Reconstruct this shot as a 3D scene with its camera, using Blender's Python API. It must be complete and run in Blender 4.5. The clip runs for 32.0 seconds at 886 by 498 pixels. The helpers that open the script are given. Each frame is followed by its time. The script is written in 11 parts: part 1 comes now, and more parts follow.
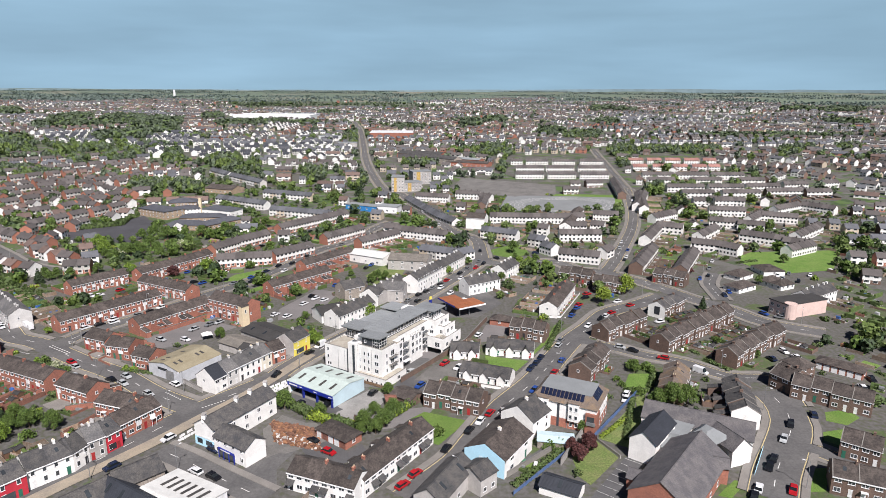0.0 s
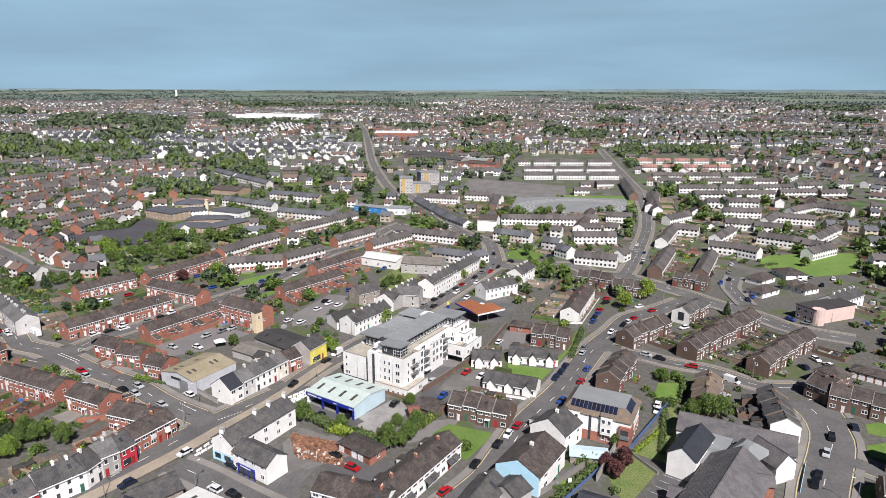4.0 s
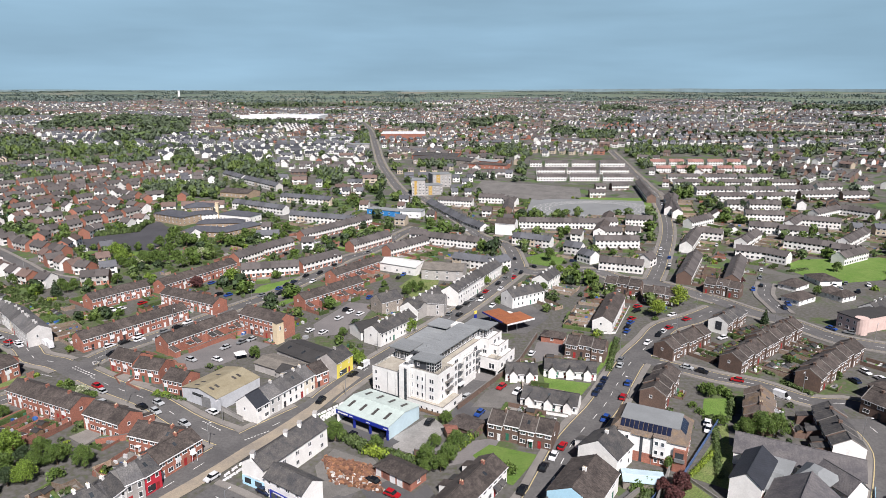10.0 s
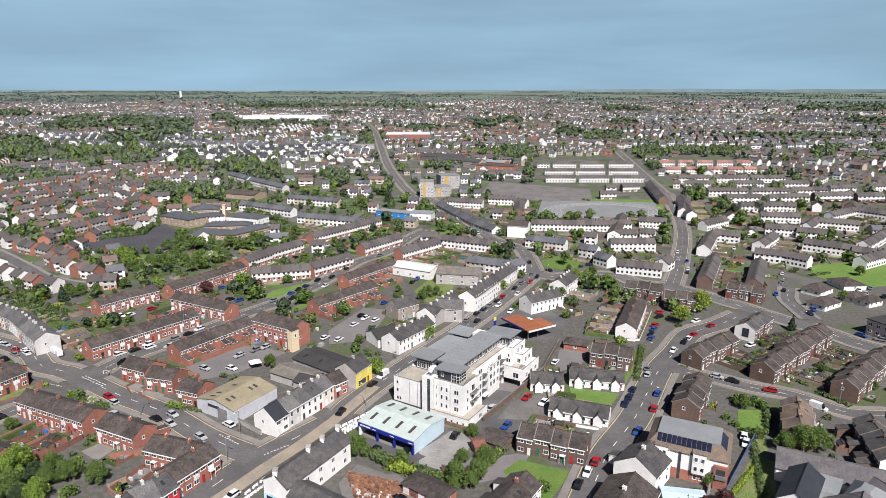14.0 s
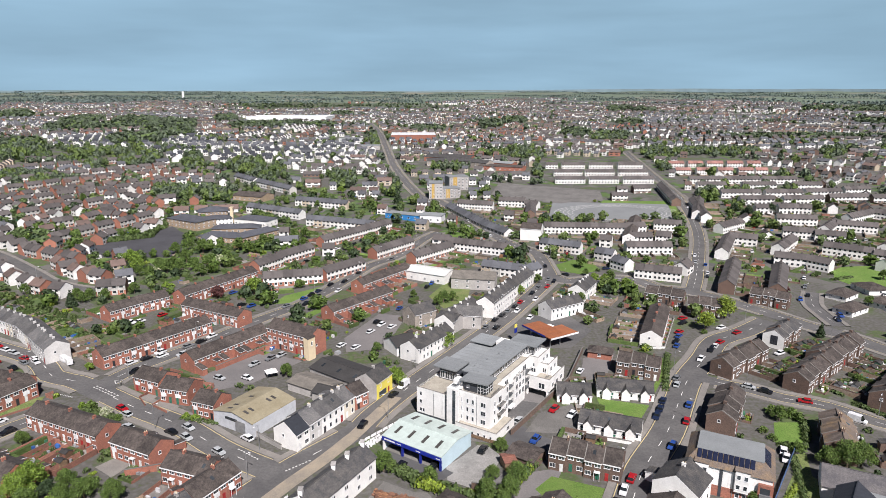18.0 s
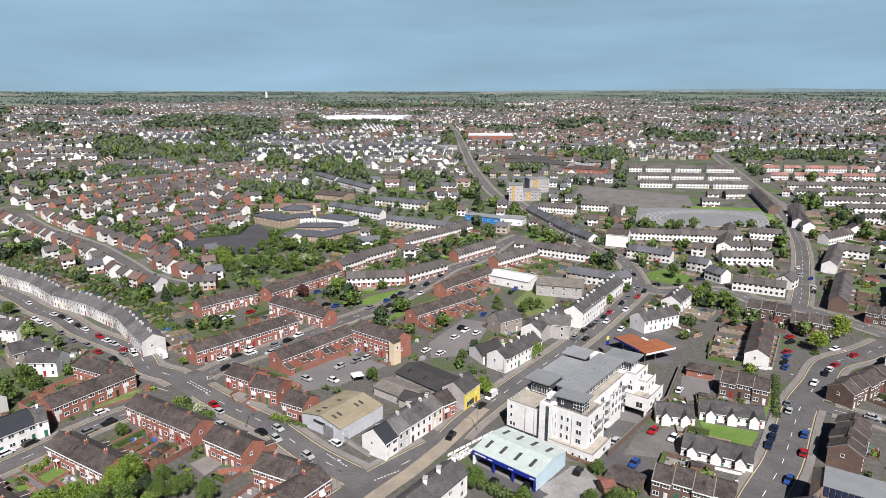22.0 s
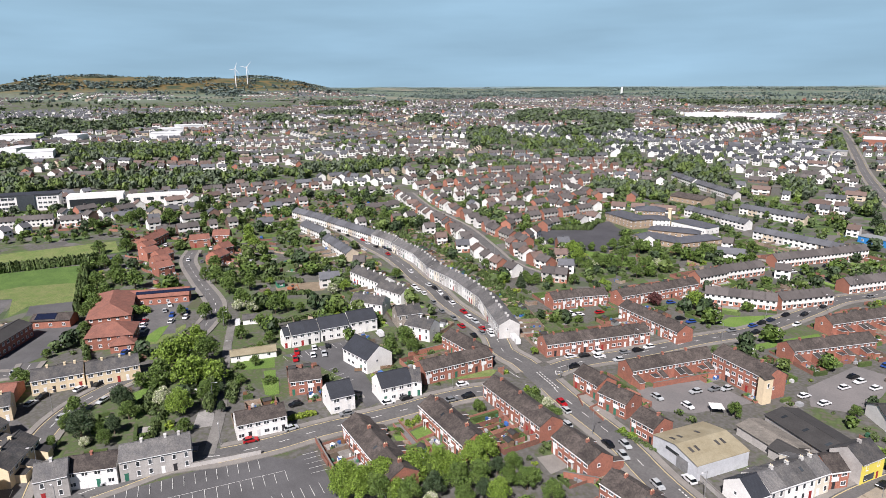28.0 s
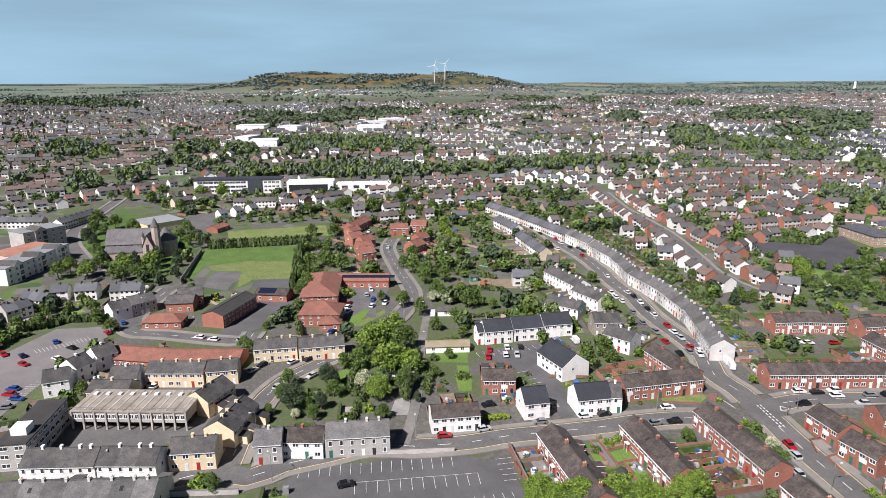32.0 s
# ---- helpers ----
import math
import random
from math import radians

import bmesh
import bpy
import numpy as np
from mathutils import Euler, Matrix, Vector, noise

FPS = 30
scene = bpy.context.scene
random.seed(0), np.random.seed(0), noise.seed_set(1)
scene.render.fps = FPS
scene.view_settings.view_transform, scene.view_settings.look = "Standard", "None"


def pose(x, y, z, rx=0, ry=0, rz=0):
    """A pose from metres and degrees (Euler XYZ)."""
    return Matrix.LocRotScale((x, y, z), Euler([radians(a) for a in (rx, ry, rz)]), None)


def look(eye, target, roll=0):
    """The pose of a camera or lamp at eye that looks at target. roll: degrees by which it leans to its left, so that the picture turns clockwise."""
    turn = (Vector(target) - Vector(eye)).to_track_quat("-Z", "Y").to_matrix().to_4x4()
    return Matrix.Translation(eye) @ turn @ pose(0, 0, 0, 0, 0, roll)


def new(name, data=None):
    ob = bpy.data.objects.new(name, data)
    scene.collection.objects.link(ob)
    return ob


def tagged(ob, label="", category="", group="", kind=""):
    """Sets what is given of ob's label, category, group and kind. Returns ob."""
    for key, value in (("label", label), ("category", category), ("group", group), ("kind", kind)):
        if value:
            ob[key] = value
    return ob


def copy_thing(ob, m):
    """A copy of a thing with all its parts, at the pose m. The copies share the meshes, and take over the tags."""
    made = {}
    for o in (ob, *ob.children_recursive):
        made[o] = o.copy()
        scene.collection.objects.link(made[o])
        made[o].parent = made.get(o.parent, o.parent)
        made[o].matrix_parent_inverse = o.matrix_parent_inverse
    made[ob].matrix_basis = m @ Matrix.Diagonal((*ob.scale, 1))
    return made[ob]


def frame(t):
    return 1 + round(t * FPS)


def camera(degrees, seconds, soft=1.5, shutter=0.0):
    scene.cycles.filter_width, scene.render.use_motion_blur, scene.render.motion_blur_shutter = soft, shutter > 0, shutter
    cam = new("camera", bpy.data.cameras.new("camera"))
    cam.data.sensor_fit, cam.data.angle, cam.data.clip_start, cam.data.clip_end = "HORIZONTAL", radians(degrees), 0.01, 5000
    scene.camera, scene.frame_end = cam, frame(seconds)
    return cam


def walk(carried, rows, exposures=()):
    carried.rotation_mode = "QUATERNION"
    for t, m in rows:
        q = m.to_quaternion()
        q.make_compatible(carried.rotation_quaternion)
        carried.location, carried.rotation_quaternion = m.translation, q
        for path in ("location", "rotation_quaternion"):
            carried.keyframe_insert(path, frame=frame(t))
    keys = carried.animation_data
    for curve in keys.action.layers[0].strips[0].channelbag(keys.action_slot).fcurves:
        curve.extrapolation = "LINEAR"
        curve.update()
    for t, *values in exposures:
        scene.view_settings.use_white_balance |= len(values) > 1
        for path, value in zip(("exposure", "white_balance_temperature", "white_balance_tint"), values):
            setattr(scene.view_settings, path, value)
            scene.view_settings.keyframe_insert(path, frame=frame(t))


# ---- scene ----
# ---- camera ----
cam = camera(70.2, 32.0, soft=0.4)


def aim(x, y, z, yaw, pitch, roll):
    """A camera row: yaw to the left of +y, pitch downwards, in degrees."""
    a, p = radians(yaw), radians(pitch)
    way = Vector((-math.sin(a) * math.cos(p), math.cos(a) * math.cos(p), -math.sin(p)))
    eye = Vector((x, y, z))
    return look(eye, eye + way, roll)


walk(cam, [
    (0, aim(-0.00, 0.00, 97.02, 0.00, 14.12, 0.27)),
    (3, aim(-5.55, 5.72, 96.93, 0.06, 14.13, 0.24)),
    (6, aim(-11.06, 11.20, 96.84, 0.12, 14.09, 0.21)),
    (9, aim(-16.52, 16.57, 97.03, 0.16, 14.11, 0.14)),
    (12, aim(-22.00, 22.17, 97.09, 0.21, 14.11, 0.08)),
    (14.5, aim(-26.70, 26.66, 97.05, 0.24, 14.08, 0.10)),
    (17, aim(-31.27, 31.08, 97.26, 0.32, 14.08, 0.05)),
    (19, aim(-34.84, 34.66, 97.39, 0.39, 14.08, 0.02)),
    (20, aim(-36.70, 36.41, 97.44, 0.86, 14.09, 0.00)),
    (21, aim(-38.66, 38.07, 97.51, 2.79, 14.09, -0.02)),
    (22, aim(-40.65, 39.51, 97.54, 6.87, 14.07, -0.01)),
    (23, aim(-42.61, 40.75, 97.55, 12.38, 14.05, 0.02)),
    (24, aim(-44.64, 41.85, 97.58, 17.94, 14.08, 0.04)),
    (25, aim(-46.82, 42.82, 97.62, 23.13, 14.15, 0.04)),
    (28, aim(-54.53, 44.62, 97.87, 37.29, 14.42, -0.20)),
    (29, aim(-57.38, 44.85, 97.91, 41.68, 14.53, -0.23)),
    (30, aim(-60.28, 45.01, 97.86, 45.92, 14.62, -0.26)),
    (31, aim(-63.23, 45.11, 97.63, 50.00, 14.71, -0.37)),
    (32, aim(-66.16, 45.13, 97.27, 54.06, 14.72, -0.37)),
], [(0, 0.5, 6350, 16), (21, 0.5, 6350, 16), (24, 0.43, 6350, 16), (28, 0.62, 6350, 17), (32, 0.64, 6350, 17)])

# ---- world and sun ----
SUN_UP, SUN_TURN = 47.0, 163.0          # elevation; compass bearing of the sun from +y, clockwise
world = bpy.data.worlds.new("sky")
scene.world = world
world.use_nodes = True
wn = world.node_tree.nodes
sky = wn.new("ShaderNodeTexSky")
sky.sky_type = "NISHITA"
sky.sun_disc = False
sky.sun_elevation, sky.sun_rotation = radians(SUN_UP), radians(SUN_TURN)
sky.air_density, sky.dust_density, sky.ozone_density = 0.3, 0.3, 4.0
haze = wn.new("ShaderNodeMix")
haze.data_type = "RGBA"
haze.inputs[7].default_value = (4.3, 6.9, 8.4, 1)      # thin blue-grey summer haze
streak, spot = wn.new("ShaderNodeTexNoise"), wn.new("ShaderNodeMapping")
spot.inputs["Scale"].default_value = (1.2, 1.2, 9.0)
streak.inputs["Scale"].default_value, streak.inputs["Detail"].default_value = 2.2, 4
veil = wn.new("ShaderNodeMapRange")
veil.inputs["From Min"].default_value, veil.inputs["From Max"].default_value = 0.35, 0.75
veil.inputs["To Min"].default_value, veil.inputs["To Max"].default_value = 0.95, 1.2
tone = wn.new("ShaderNodeHueSaturation")
wl = world.node_tree.links
way_up, thin = wn.new("ShaderNodeSeparateXYZ"), wn.new("ShaderNodeMapRange")
thin.inputs["From Min"].default_value, thin.inputs["From Max"].default_value = 0.15, 0.2       # haze thins towards the zenith
thin.inputs["To Min"].default_value, thin.inputs["To Max"].default_value = 0.9, 0.0
wl.new(wn.new("ShaderNodeTexCoord").outputs["Generated"], way_up.inputs[0])
wl.new(way_up.outputs[2], thin.inputs["Value"])
wl.new(thin.outputs[0], haze.inputs[0])
wl.new(wn.new("ShaderNodeTexCoord").outputs["Generated"], spot.inputs["Vector"])
wl.new(spot.outputs[0], streak.inputs["Vector"])
wl.new(streak.outputs["Fac"], veil.inputs["Value"])
wl.new(sky.outputs[0], haze.inputs[6])
wl.new(haze.outputs[2], tone.inputs["Color"])
wl.new(veil.outputs[0], tone.inputs["Value"])
wl.new(tone.outputs[0], wn["Background"].inputs["Color"])
wn["Background"].inputs["Strength"].default_value = 0.05
sun = new("sun", bpy.data.lights.new("sun", "SUN"))
sun.data.energy, sun.data.angle, sun.data.color = 5.0, radians(0.6), (0.985, 0.95, 0.895)
sb, se = radians(SUN_TURN), radians(SUN_UP)
sun.matrix_world = look((math.sin(sb) * math.cos(se) * 500, math.cos(sb) * math.cos(se) * 500, math.sin(se) * 500), (0, 0, 0))

# ---- materials ----
MATS = {}


def material(name, colour, rough=0.85, spread=0.12, scale=1.5, fine=25.0, bump=0.15, metal=0.0, per="object", second=None, share=0.5, stain=0.25, lines=None, vary=0.12):
    """A surface with grain at two scales, blotches of a second colour, and its own tone for each piece."""
    if name in MATS:
        return MATS[name]
    fine, spread = min(fine, 3.0), spread * 2.0
    m = bpy.data.materials.new(name)
    m.use_nodes = True
    n, l = m.node_tree.nodes, m.node_tree.links
    b = n["Principled BSDF"]
    b.inputs["Roughness"].default_value, b.inputs["Metallic"].default_value = rough, metal
    geo = n.new("ShaderNodeNewGeometry")
    pos = geo.outputs["Position"]
    big, small = n.new("ShaderNodeTexNoise"), n.new("ShaderNodeTexNoise")
    for tex, sc, det in ((big, scale, 5), (small, fine, 6)):
        tex.inputs["Scale"].default_value, tex.inputs["Detail"].default_value, tex.inputs["Roughness"].default_value = sc, det, 0.72
        l.new(pos, tex.inputs["Vector"])
    ramp = n.new("ShaderNodeMapRange")
    ramp.inputs["From Min"].default_value, ramp.inputs["From Max"].default_value = share - 0.12, share + 0.12
    l.new(big.outputs["Fac"], ramp.inputs["Value"])
    mix = n.new("ShaderNodeMix")
    mix.data_type = "RGBA"
    other = second or tuple(c * (1 - stain) for c in colour)
    mix.inputs[6].default_value, mix.inputs[7].default_value = (*colour, 1), (*other, 1)
    l.new(ramp.outputs[0], mix.inputs[0])
    if per == "object":
        rnd = n.new("ShaderNodeObjectInfo").outputs["Random"]
    else:
        rnd = geo.outputs["Random Per Island"]
    tone = n.new("ShaderNodeMapRange")
    tone.inputs["To Min"].default_value, tone.inputs["To Max"].default_value = 1 - vary, 1 + vary
    l.new(rnd, tone.inputs["Value"])
    grain = n.new("ShaderNodeMapRange")
    grain.inputs["From Min"].default_value, grain.inputs["From Max"].default_value = 0.25, 0.75
    grain.inputs["To Min"].default_value, grain.inputs["To Max"].default_value = 1 - spread, 1 + spread
    l.new(small.outputs["Fac"], grain.inputs["Value"])
    mul = n.new("ShaderNodeMath")
    mul.operation = "MULTIPLY"
    l.new(tone.outputs[0], mul.inputs[0])
    l.new(grain.outputs[0], mul.inputs[1])
    hsv = n.new("ShaderNodeHueSaturation")
    l.new(mix.outputs[2], hsv.inputs["Color"])
    l.new(mul.outputs[0], hsv.inputs["Value"])
    l.new(hsv.outputs[0], b.inputs["Base Color"])
    bm_ = n.new("ShaderNodeBump")
    bm_.inputs["Strength"].default_value, bm_.inputs["Distance"].default_value = bump, 0.05
    height = small.outputs["Fac"]
    if lines:
        wave = n.new("ShaderNodeTexWave")
        wave.bands_direction = "Z"
        wave.inputs["Scale"].default_value, wave.inputs["Distortion"].default_value = lines, 0.4
        l.new(pos, wave.inputs["Vector"])
        height = wave.outputs["Fac"]
        course = n.new("ShaderNodeMapRange")
        course.inputs["To Min"].default_value, course.inputs["To Max"].default_value = 0.9, 1.08
        l.new(height, course.inputs["Value"])
        rows_ = n.new("ShaderNodeMath")
        rows_.operation = "MULTIPLY"
        l.new(mul.outputs[0], rows_.inputs[0])
        l.new(course.outputs[0], rows_.inputs[1])
        l.new(rows_.outputs[0], hsv.inputs["Value"])
        bm_.inputs["Strength"].default_value = 0.6
    l.new(height, bm_.inputs["Height"])
    l.new(bm_.outputs[0], b.inputs["Normal"])
    MATS[name] = m
    return m


def glass_mat(name, colour=(0.03, 0.04, 0.05), rough=0.08):
    m = material(name, colour, rough, 0.05, 0.8, 5, 0.02, vary=0.4)
    m.node_tree.nodes["Principled BSDF"].inputs["Specular IOR Level"].default_value = 0.6
    return m


BRICK = material("red brick", (0.335, 0.135, 0.09), 0.9, 0.22, 0.35, 9, 0.3, second=(0.26, 0.11, 0.08), vary=0.14)
BRICK_BROWN = material("brown brick", (0.15, 0.098, 0.075), 0.9, 0.22, 0.35, 9, 0.3, second=(0.11, 0.075, 0.06))
WHITE = material("white render", (0.8, 0.79, 0.76), 0.9, 0.05, 0.25, 6, 0.1, stain=0.14, vary=0.05)
CREAM = material("cream render", (0.68, 0.56, 0.38), 0.9, 0.06, 0.3, 6, 0.1, stain=0.12, vary=0.05)
GREY = material("grey render", (0.42, 0.4, 0.38), 0.9, 0.1, 0.3, 6, 0.15, stain=0.22, vary=0.15)
OFFWHITE = material("cream white render", (0.72, 0.67, 0.56), 0.9, 0.06, 0.3, 6, 0.1, stain=0.15, vary=0.05)
PALEGREY = material("pale grey render", (0.58, 0.57, 0.55), 0.9, 0.07, 0.3, 6, 0.12, stain=0.18, vary=0.08)
STONE = material("grey stone", (0.33, 0.29, 0.25), 0.9, 0.25, 0.5, 4, 0.4, stain=0.3)
PINK = material("pink render", (0.62, 0.47, 0.42), 0.9, 0.06, 0.3, 6, 0.1, stain=0.12)
BLUE = material("pale blue paint", (0.45, 0.72, 0.86), 0.85, 0.05, 0.3, 6, 0.1, stain=0.08)
YELLOW = material("yellow paint", (0.8, 0.68, 0.12), 0.8, 0.05, 0.3, 6, 0.1, stain=0.1)
REDPAINT = material("red paint", (0.5, 0.03, 0.05), 0.7, 0.05, 0.3, 6, 0.1, stain=0.1)
TILE = material("brown roof tile", (0.042, 0.034, 0.031), 0.9, 0.34, 0.45, 2, 0.3, second=(0.086, 0.071, 0.062), vary=0.2, lines=2.4)
SLATE = material("grey slate", (0.046, 0.046, 0.049), 0.85, 0.26, 0.4, 8, 0.3, second=(0.092, 0.086, 0.08), vary=0.2, lines=2.4)
OLDSLATE = material("weathered pale slate", (0.082, 0.081, 0.083), 0.85, 0.26, 0.4, 8, 0.3, second=(0.13, 0.125, 0.12), vary=0.3, lines=2.4)
CHURCHSLATE = material("blue grey church slate", (0.088, 0.084, 0.09), 0.8, 0.2, 0.35, 8, 0.3, second=(0.14, 0.13, 0.13), vary=0.1, lines=2.4)
BLACKROOF = material("new black roof slate", (0.032, 0.036, 0.046), 0.7, 0.15, 0.3, 8, 0.3, vary=0.1, lines=2.4)
REDROOF = material("red brown roof tile", (0.25, 0.105, 0.075), 0.9, 0.2, 0.3, 7, 0.3, second=(0.18, 0.08, 0.06), vary=0.12, lines=2.4)
LICHEN = material("lichen roof tile", (0.15, 0.12, 0.1), 0.9, 0.25, 0.25, 6, 0.3, second=(0.23, 0.155, 0.085), share=0.56, lines=2.4)
BLACKFELT = material("black felt roof", (0.045, 0.043, 0.042), 0.9, 0.15, 0.2, 4, 0.2)
PVC = material("white pvc", (0.82, 0.82, 0.82), 0.5, 0.03, 0.5, 4, 0.05, vary=0.03)
GLASS = glass_mat("window glass", (0.05, 0.058, 0.065))
DOORS = [material("door " + c, v, 0.5, 0.05, 1, 5, 0.05) for c, v in (("white", (0.75, 0.75, 0.74)), ("red", (0.35, 0.03, 0.03)), ("black", (0.03, 0.03, 0.035)), ("green", (0.03, 0.15, 0.1)))]
ASPHALT = material("asphalt", (0.09, 0.088, 0.088), 0.95, 0.14, 0.09, 1.2, 0.1, second=(0.125, 0.121, 0.118), vary=0.05)
DARKASPHALT = material("dark asphalt", (0.075, 0.074, 0.076), 0.93, 0.12, 0.08, 4, 0.1, stain=-0.35, vary=0.03)
PLAYASPHALT = material("smooth dark playground", (0.062, 0.062, 0.069), 0.92, 0.1, 0.06, 3, 0.1, vary=0.03)
SANDY = material("resurfaced road", (0.33, 0.28, 0.21), 0.95, 0.12, 0.12, 4, 0.1, second=(0.24, 0.21, 0.17), vary=0.03)
PAVE = material("pavement", (0.225, 0.21, 0.192), 0.95, 0.1, 0.15, 3, 0.1, stain=0.2, vary=0.04)
CONCRETE = material("concrete yard", (0.185, 0.177, 0.165), 0.95, 0.16, 0.1, 3, 0.1, stain=0.3, vary=0.1)
GRAVEL = material("pale grey gravel", (0.3, 0.29, 0.275), 0.95, 0.14, 0.12, 2, 0.2, second=(0.2, 0.195, 0.185), vary=0.03)
WORNASPHALT = material("pale worn asphalt", (0.185, 0.172, 0.168), 0.95, 0.12, 0.06, 2, 0.1, second=(0.145, 0.138, 0.136), vary=0.03)
PAINT = material("road paint", (0.75, 0.75, 0.72), 0.8, 0.12, 1, 6, 0.05, stain=0.3)
YPAINT = material("yellow road paint", (0.56, 0.46, 0.24), 0.8, 0.1, 1, 6, 0.05)
GRASS = material("lawn", (0.09, 0.17, 0.025), 0.95, 0.3, 0.12, 3, 0.5, second=(0.125, 0.195, 0.04), vary=0.1)
ROUGHGRASS = material("rough grass", (0.105, 0.155, 0.038), 0.95, 0.35, 0.15, 2, 0.6, second=(0.16, 0.18, 0.065), vary=0.1)
TRACK = material("grey running track", (0.2, 0.21, 0.212), 0.9, 0.08, 0.05, 1, 0.1, stain=0.12)
SOILGROUND = material("bare soil", (0.24, 0.19, 0.13), 0.95, 0.2, 0.2, 2, 0.3, stain=0.3)
LONGGRASS = material("long dark grass", (0.055, 0.105, 0.02), 0.95, 0.3, 0.12, 2, 0.6, second=(0.08, 0.14, 0.028), vary=0.1)
BARK = material("bark", (0.11, 0.085, 0.06), 0.95, 0.2, 2, 12, 0.5)
METAL = material("galvanised metal", (0.4, 0.41, 0.42), 0.45, 0.05, 1, 8, 0.1, metal=0.6)
WOOD = material("fence timber", (0.22, 0.14, 0.085), 0.9, 0.2, 0.5, 8, 0.3, stain=0.35)


def leaf_mat(name, a, b):
    m = material(name, a, 0.7, 0.35, 0.5, 3, 0.2, per="island", second=b, vary=0.35)
    return m


LEAF = leaf_mat("leaves", (0.06, 0.108, 0.016), (0.095, 0.145, 0.026))
LEAF_BRIGHT = leaf_mat("bright spring leaves", (0.115, 0.185, 0.018), (0.15, 0.225, 0.03))
LEAF_YELLOW = leaf_mat("yellow green leaves", (0.15, 0.215, 0.02), (0.19, 0.25, 0.025))
LEAF_DARK = leaf_mat("dark leaves", (0.025, 0.05, 0.018), (0.04, 0.065, 0.022))
LEAF_RED = leaf_mat("copper leaves", (0.07, 0.022, 0.022), (0.1, 0.035, 0.03))
BLOSSOM = leaf_mat("blossom", (0.5, 0.5, 0.38), (0.15, 0.2, 0.06))
HEDGE = leaf_mat("hedge leaves", (0.05, 0.086, 0.02), (0.082, 0.115, 0.032))
CARS = [material("car paint " + c, v, 0.25, 0.02, 1, 5, 0.0, vary=0.05) for c, v in (
    ("black", (0.012, 0.013, 0.016)), ("white", (0.75, 0.76, 0.77)), ("grey", (0.2, 0.21, 0.22)), ("silver", (0.45, 0.47, 0.48)),
    ("red", (0.4, 0.015, 0.02)), ("blue", (0.03, 0.08, 0.3)), ("navy", (0.015, 0.025, 0.06)))]
RUBBER = material("tyre rubber", (0.02, 0.02, 0.02), 0.9, 0.1, 2, 10, 0.1)


# ---- helpers for meshes ----
class Shape:
    """Collects boxes and faces into one mesh."""

    def __init__(self):
        self.v, self.f = [], []

    def face(self, *pts):
        n = len(self.v)
        self.v += pts
        self.f.append(tuple(range(n, n + len(pts))))
        return self

    def box(self, x0, y0, z0, x1, y1, z1):
        n = len(self.v)
        self.v += [(x0, y0, z0), (x1, y0, z0), (x1, y1, z0), (x0, y1, z0), (x0, y0, z1), (x1, y0, z1), (x1, y1, z1), (x0, y1, z1)]
        self.f += [tuple(n + i for i in q) for q in ((0, 3, 2, 1), (4, 5, 6, 7), (0, 1, 5, 4), (1, 2, 6, 5), (2, 3, 7, 6), (3, 0, 4, 7))]
        return self

    def loft(self, a, b):
        """A closed solid between two rings of the same length."""
        n, k = len(self.v), len(a)
        self.v += list(a) + list(b)
        self.f += [tuple(range(n + k - 1, n - 1, -1)), tuple(range(n + k, n + 2 * k))]
        self.f += [(n + i, n + (i + 1) % k, n + k + (i + 1) % k, n + k + i) for i in range(k)]
        return self

    def tube(self, x, y, z0, z1, r0, r1, sides=8):
        ring = [(math.cos(i * math.tau / sides), math.sin(i * math.tau / sides)) for i in range(sides)]
        return self.loft([(x + c * r0, y + s * r0, z0) for c, s in ring], [(x + c * r1, y + s * r1, z1) for c, s in ring])

    def mesh(self, name, mat, smooth=False):
        me = bpy.data.meshes.new(name)
        me.from_pydata(self.v, [], self.f)
        me.materials.append(mat)
        if smooth:
            me.polygons.foreach_set("use_smooth", [True] * len(me.polygons))
        me.validate()
        return me


def part(name, shape, mat, parent=None, label="", at=None):
    """One mesh object, a part of its parent; shape is a Shape or a mesh that is shared."""
    me = shape if isinstance(shape, bpy.types.Mesh) else shape.mesh(name, mat)
    ob = new(name, me)
    ob.parent = parent
    if at is not None:
        ob.matrix_basis = at
    if label:
        ob["label"] = label
    return ob


def thing(name, label, category, m, group="", kind=""):
    ob = new(name)
    ob.matrix_basis = m
    ob.empty_display_size = 0.5
    return tagged(ob, label, category, group, kind)


MID = (-46.0, 115.0)


def ground_at(x, y):
    """The lie of the land: level round the crossing, rising gently outwards, with one hill."""
    e = math.hypot(x - MID[0], y - MID[1]) - 290
    z = 0.0
    if e > 0:
        z = 0.03 * e * e / 240 if e < 120 else 0.03 * (e - 60)
        if e > 2000:
            z -= 0.0155 * (e - 2000)
    west = min(1, max(0, (-(x - MID[0]) / (e + 290 + 1e-6) - 0.72) / 0.2))
    z += 12 * west * min(1, max(0, (e - 2200) / 2300))
    hx, hy = x + 2690, y - 1500
    a, b = hx * 0.485 + hy * 0.875, -hx * 0.875 + hy * 0.485
    knolls = 1 + 0.13 * math.exp(-((a + 330) / 170) ** 2) + 0.1 * math.exp(-((a - 470) / 130) ** 2) - 0.08 * math.exp(-((a - 120) / 160) ** 2)
    return z + 70 * knolls * math.exp(-(((a - 45) / 650) ** 6)) * math.exp(-((b / 480) ** 2))


def at(x, y, turn=0.0, up=0.0):
    return pose(x, y, ground_at(x, y) + up, 0, 0, turn)


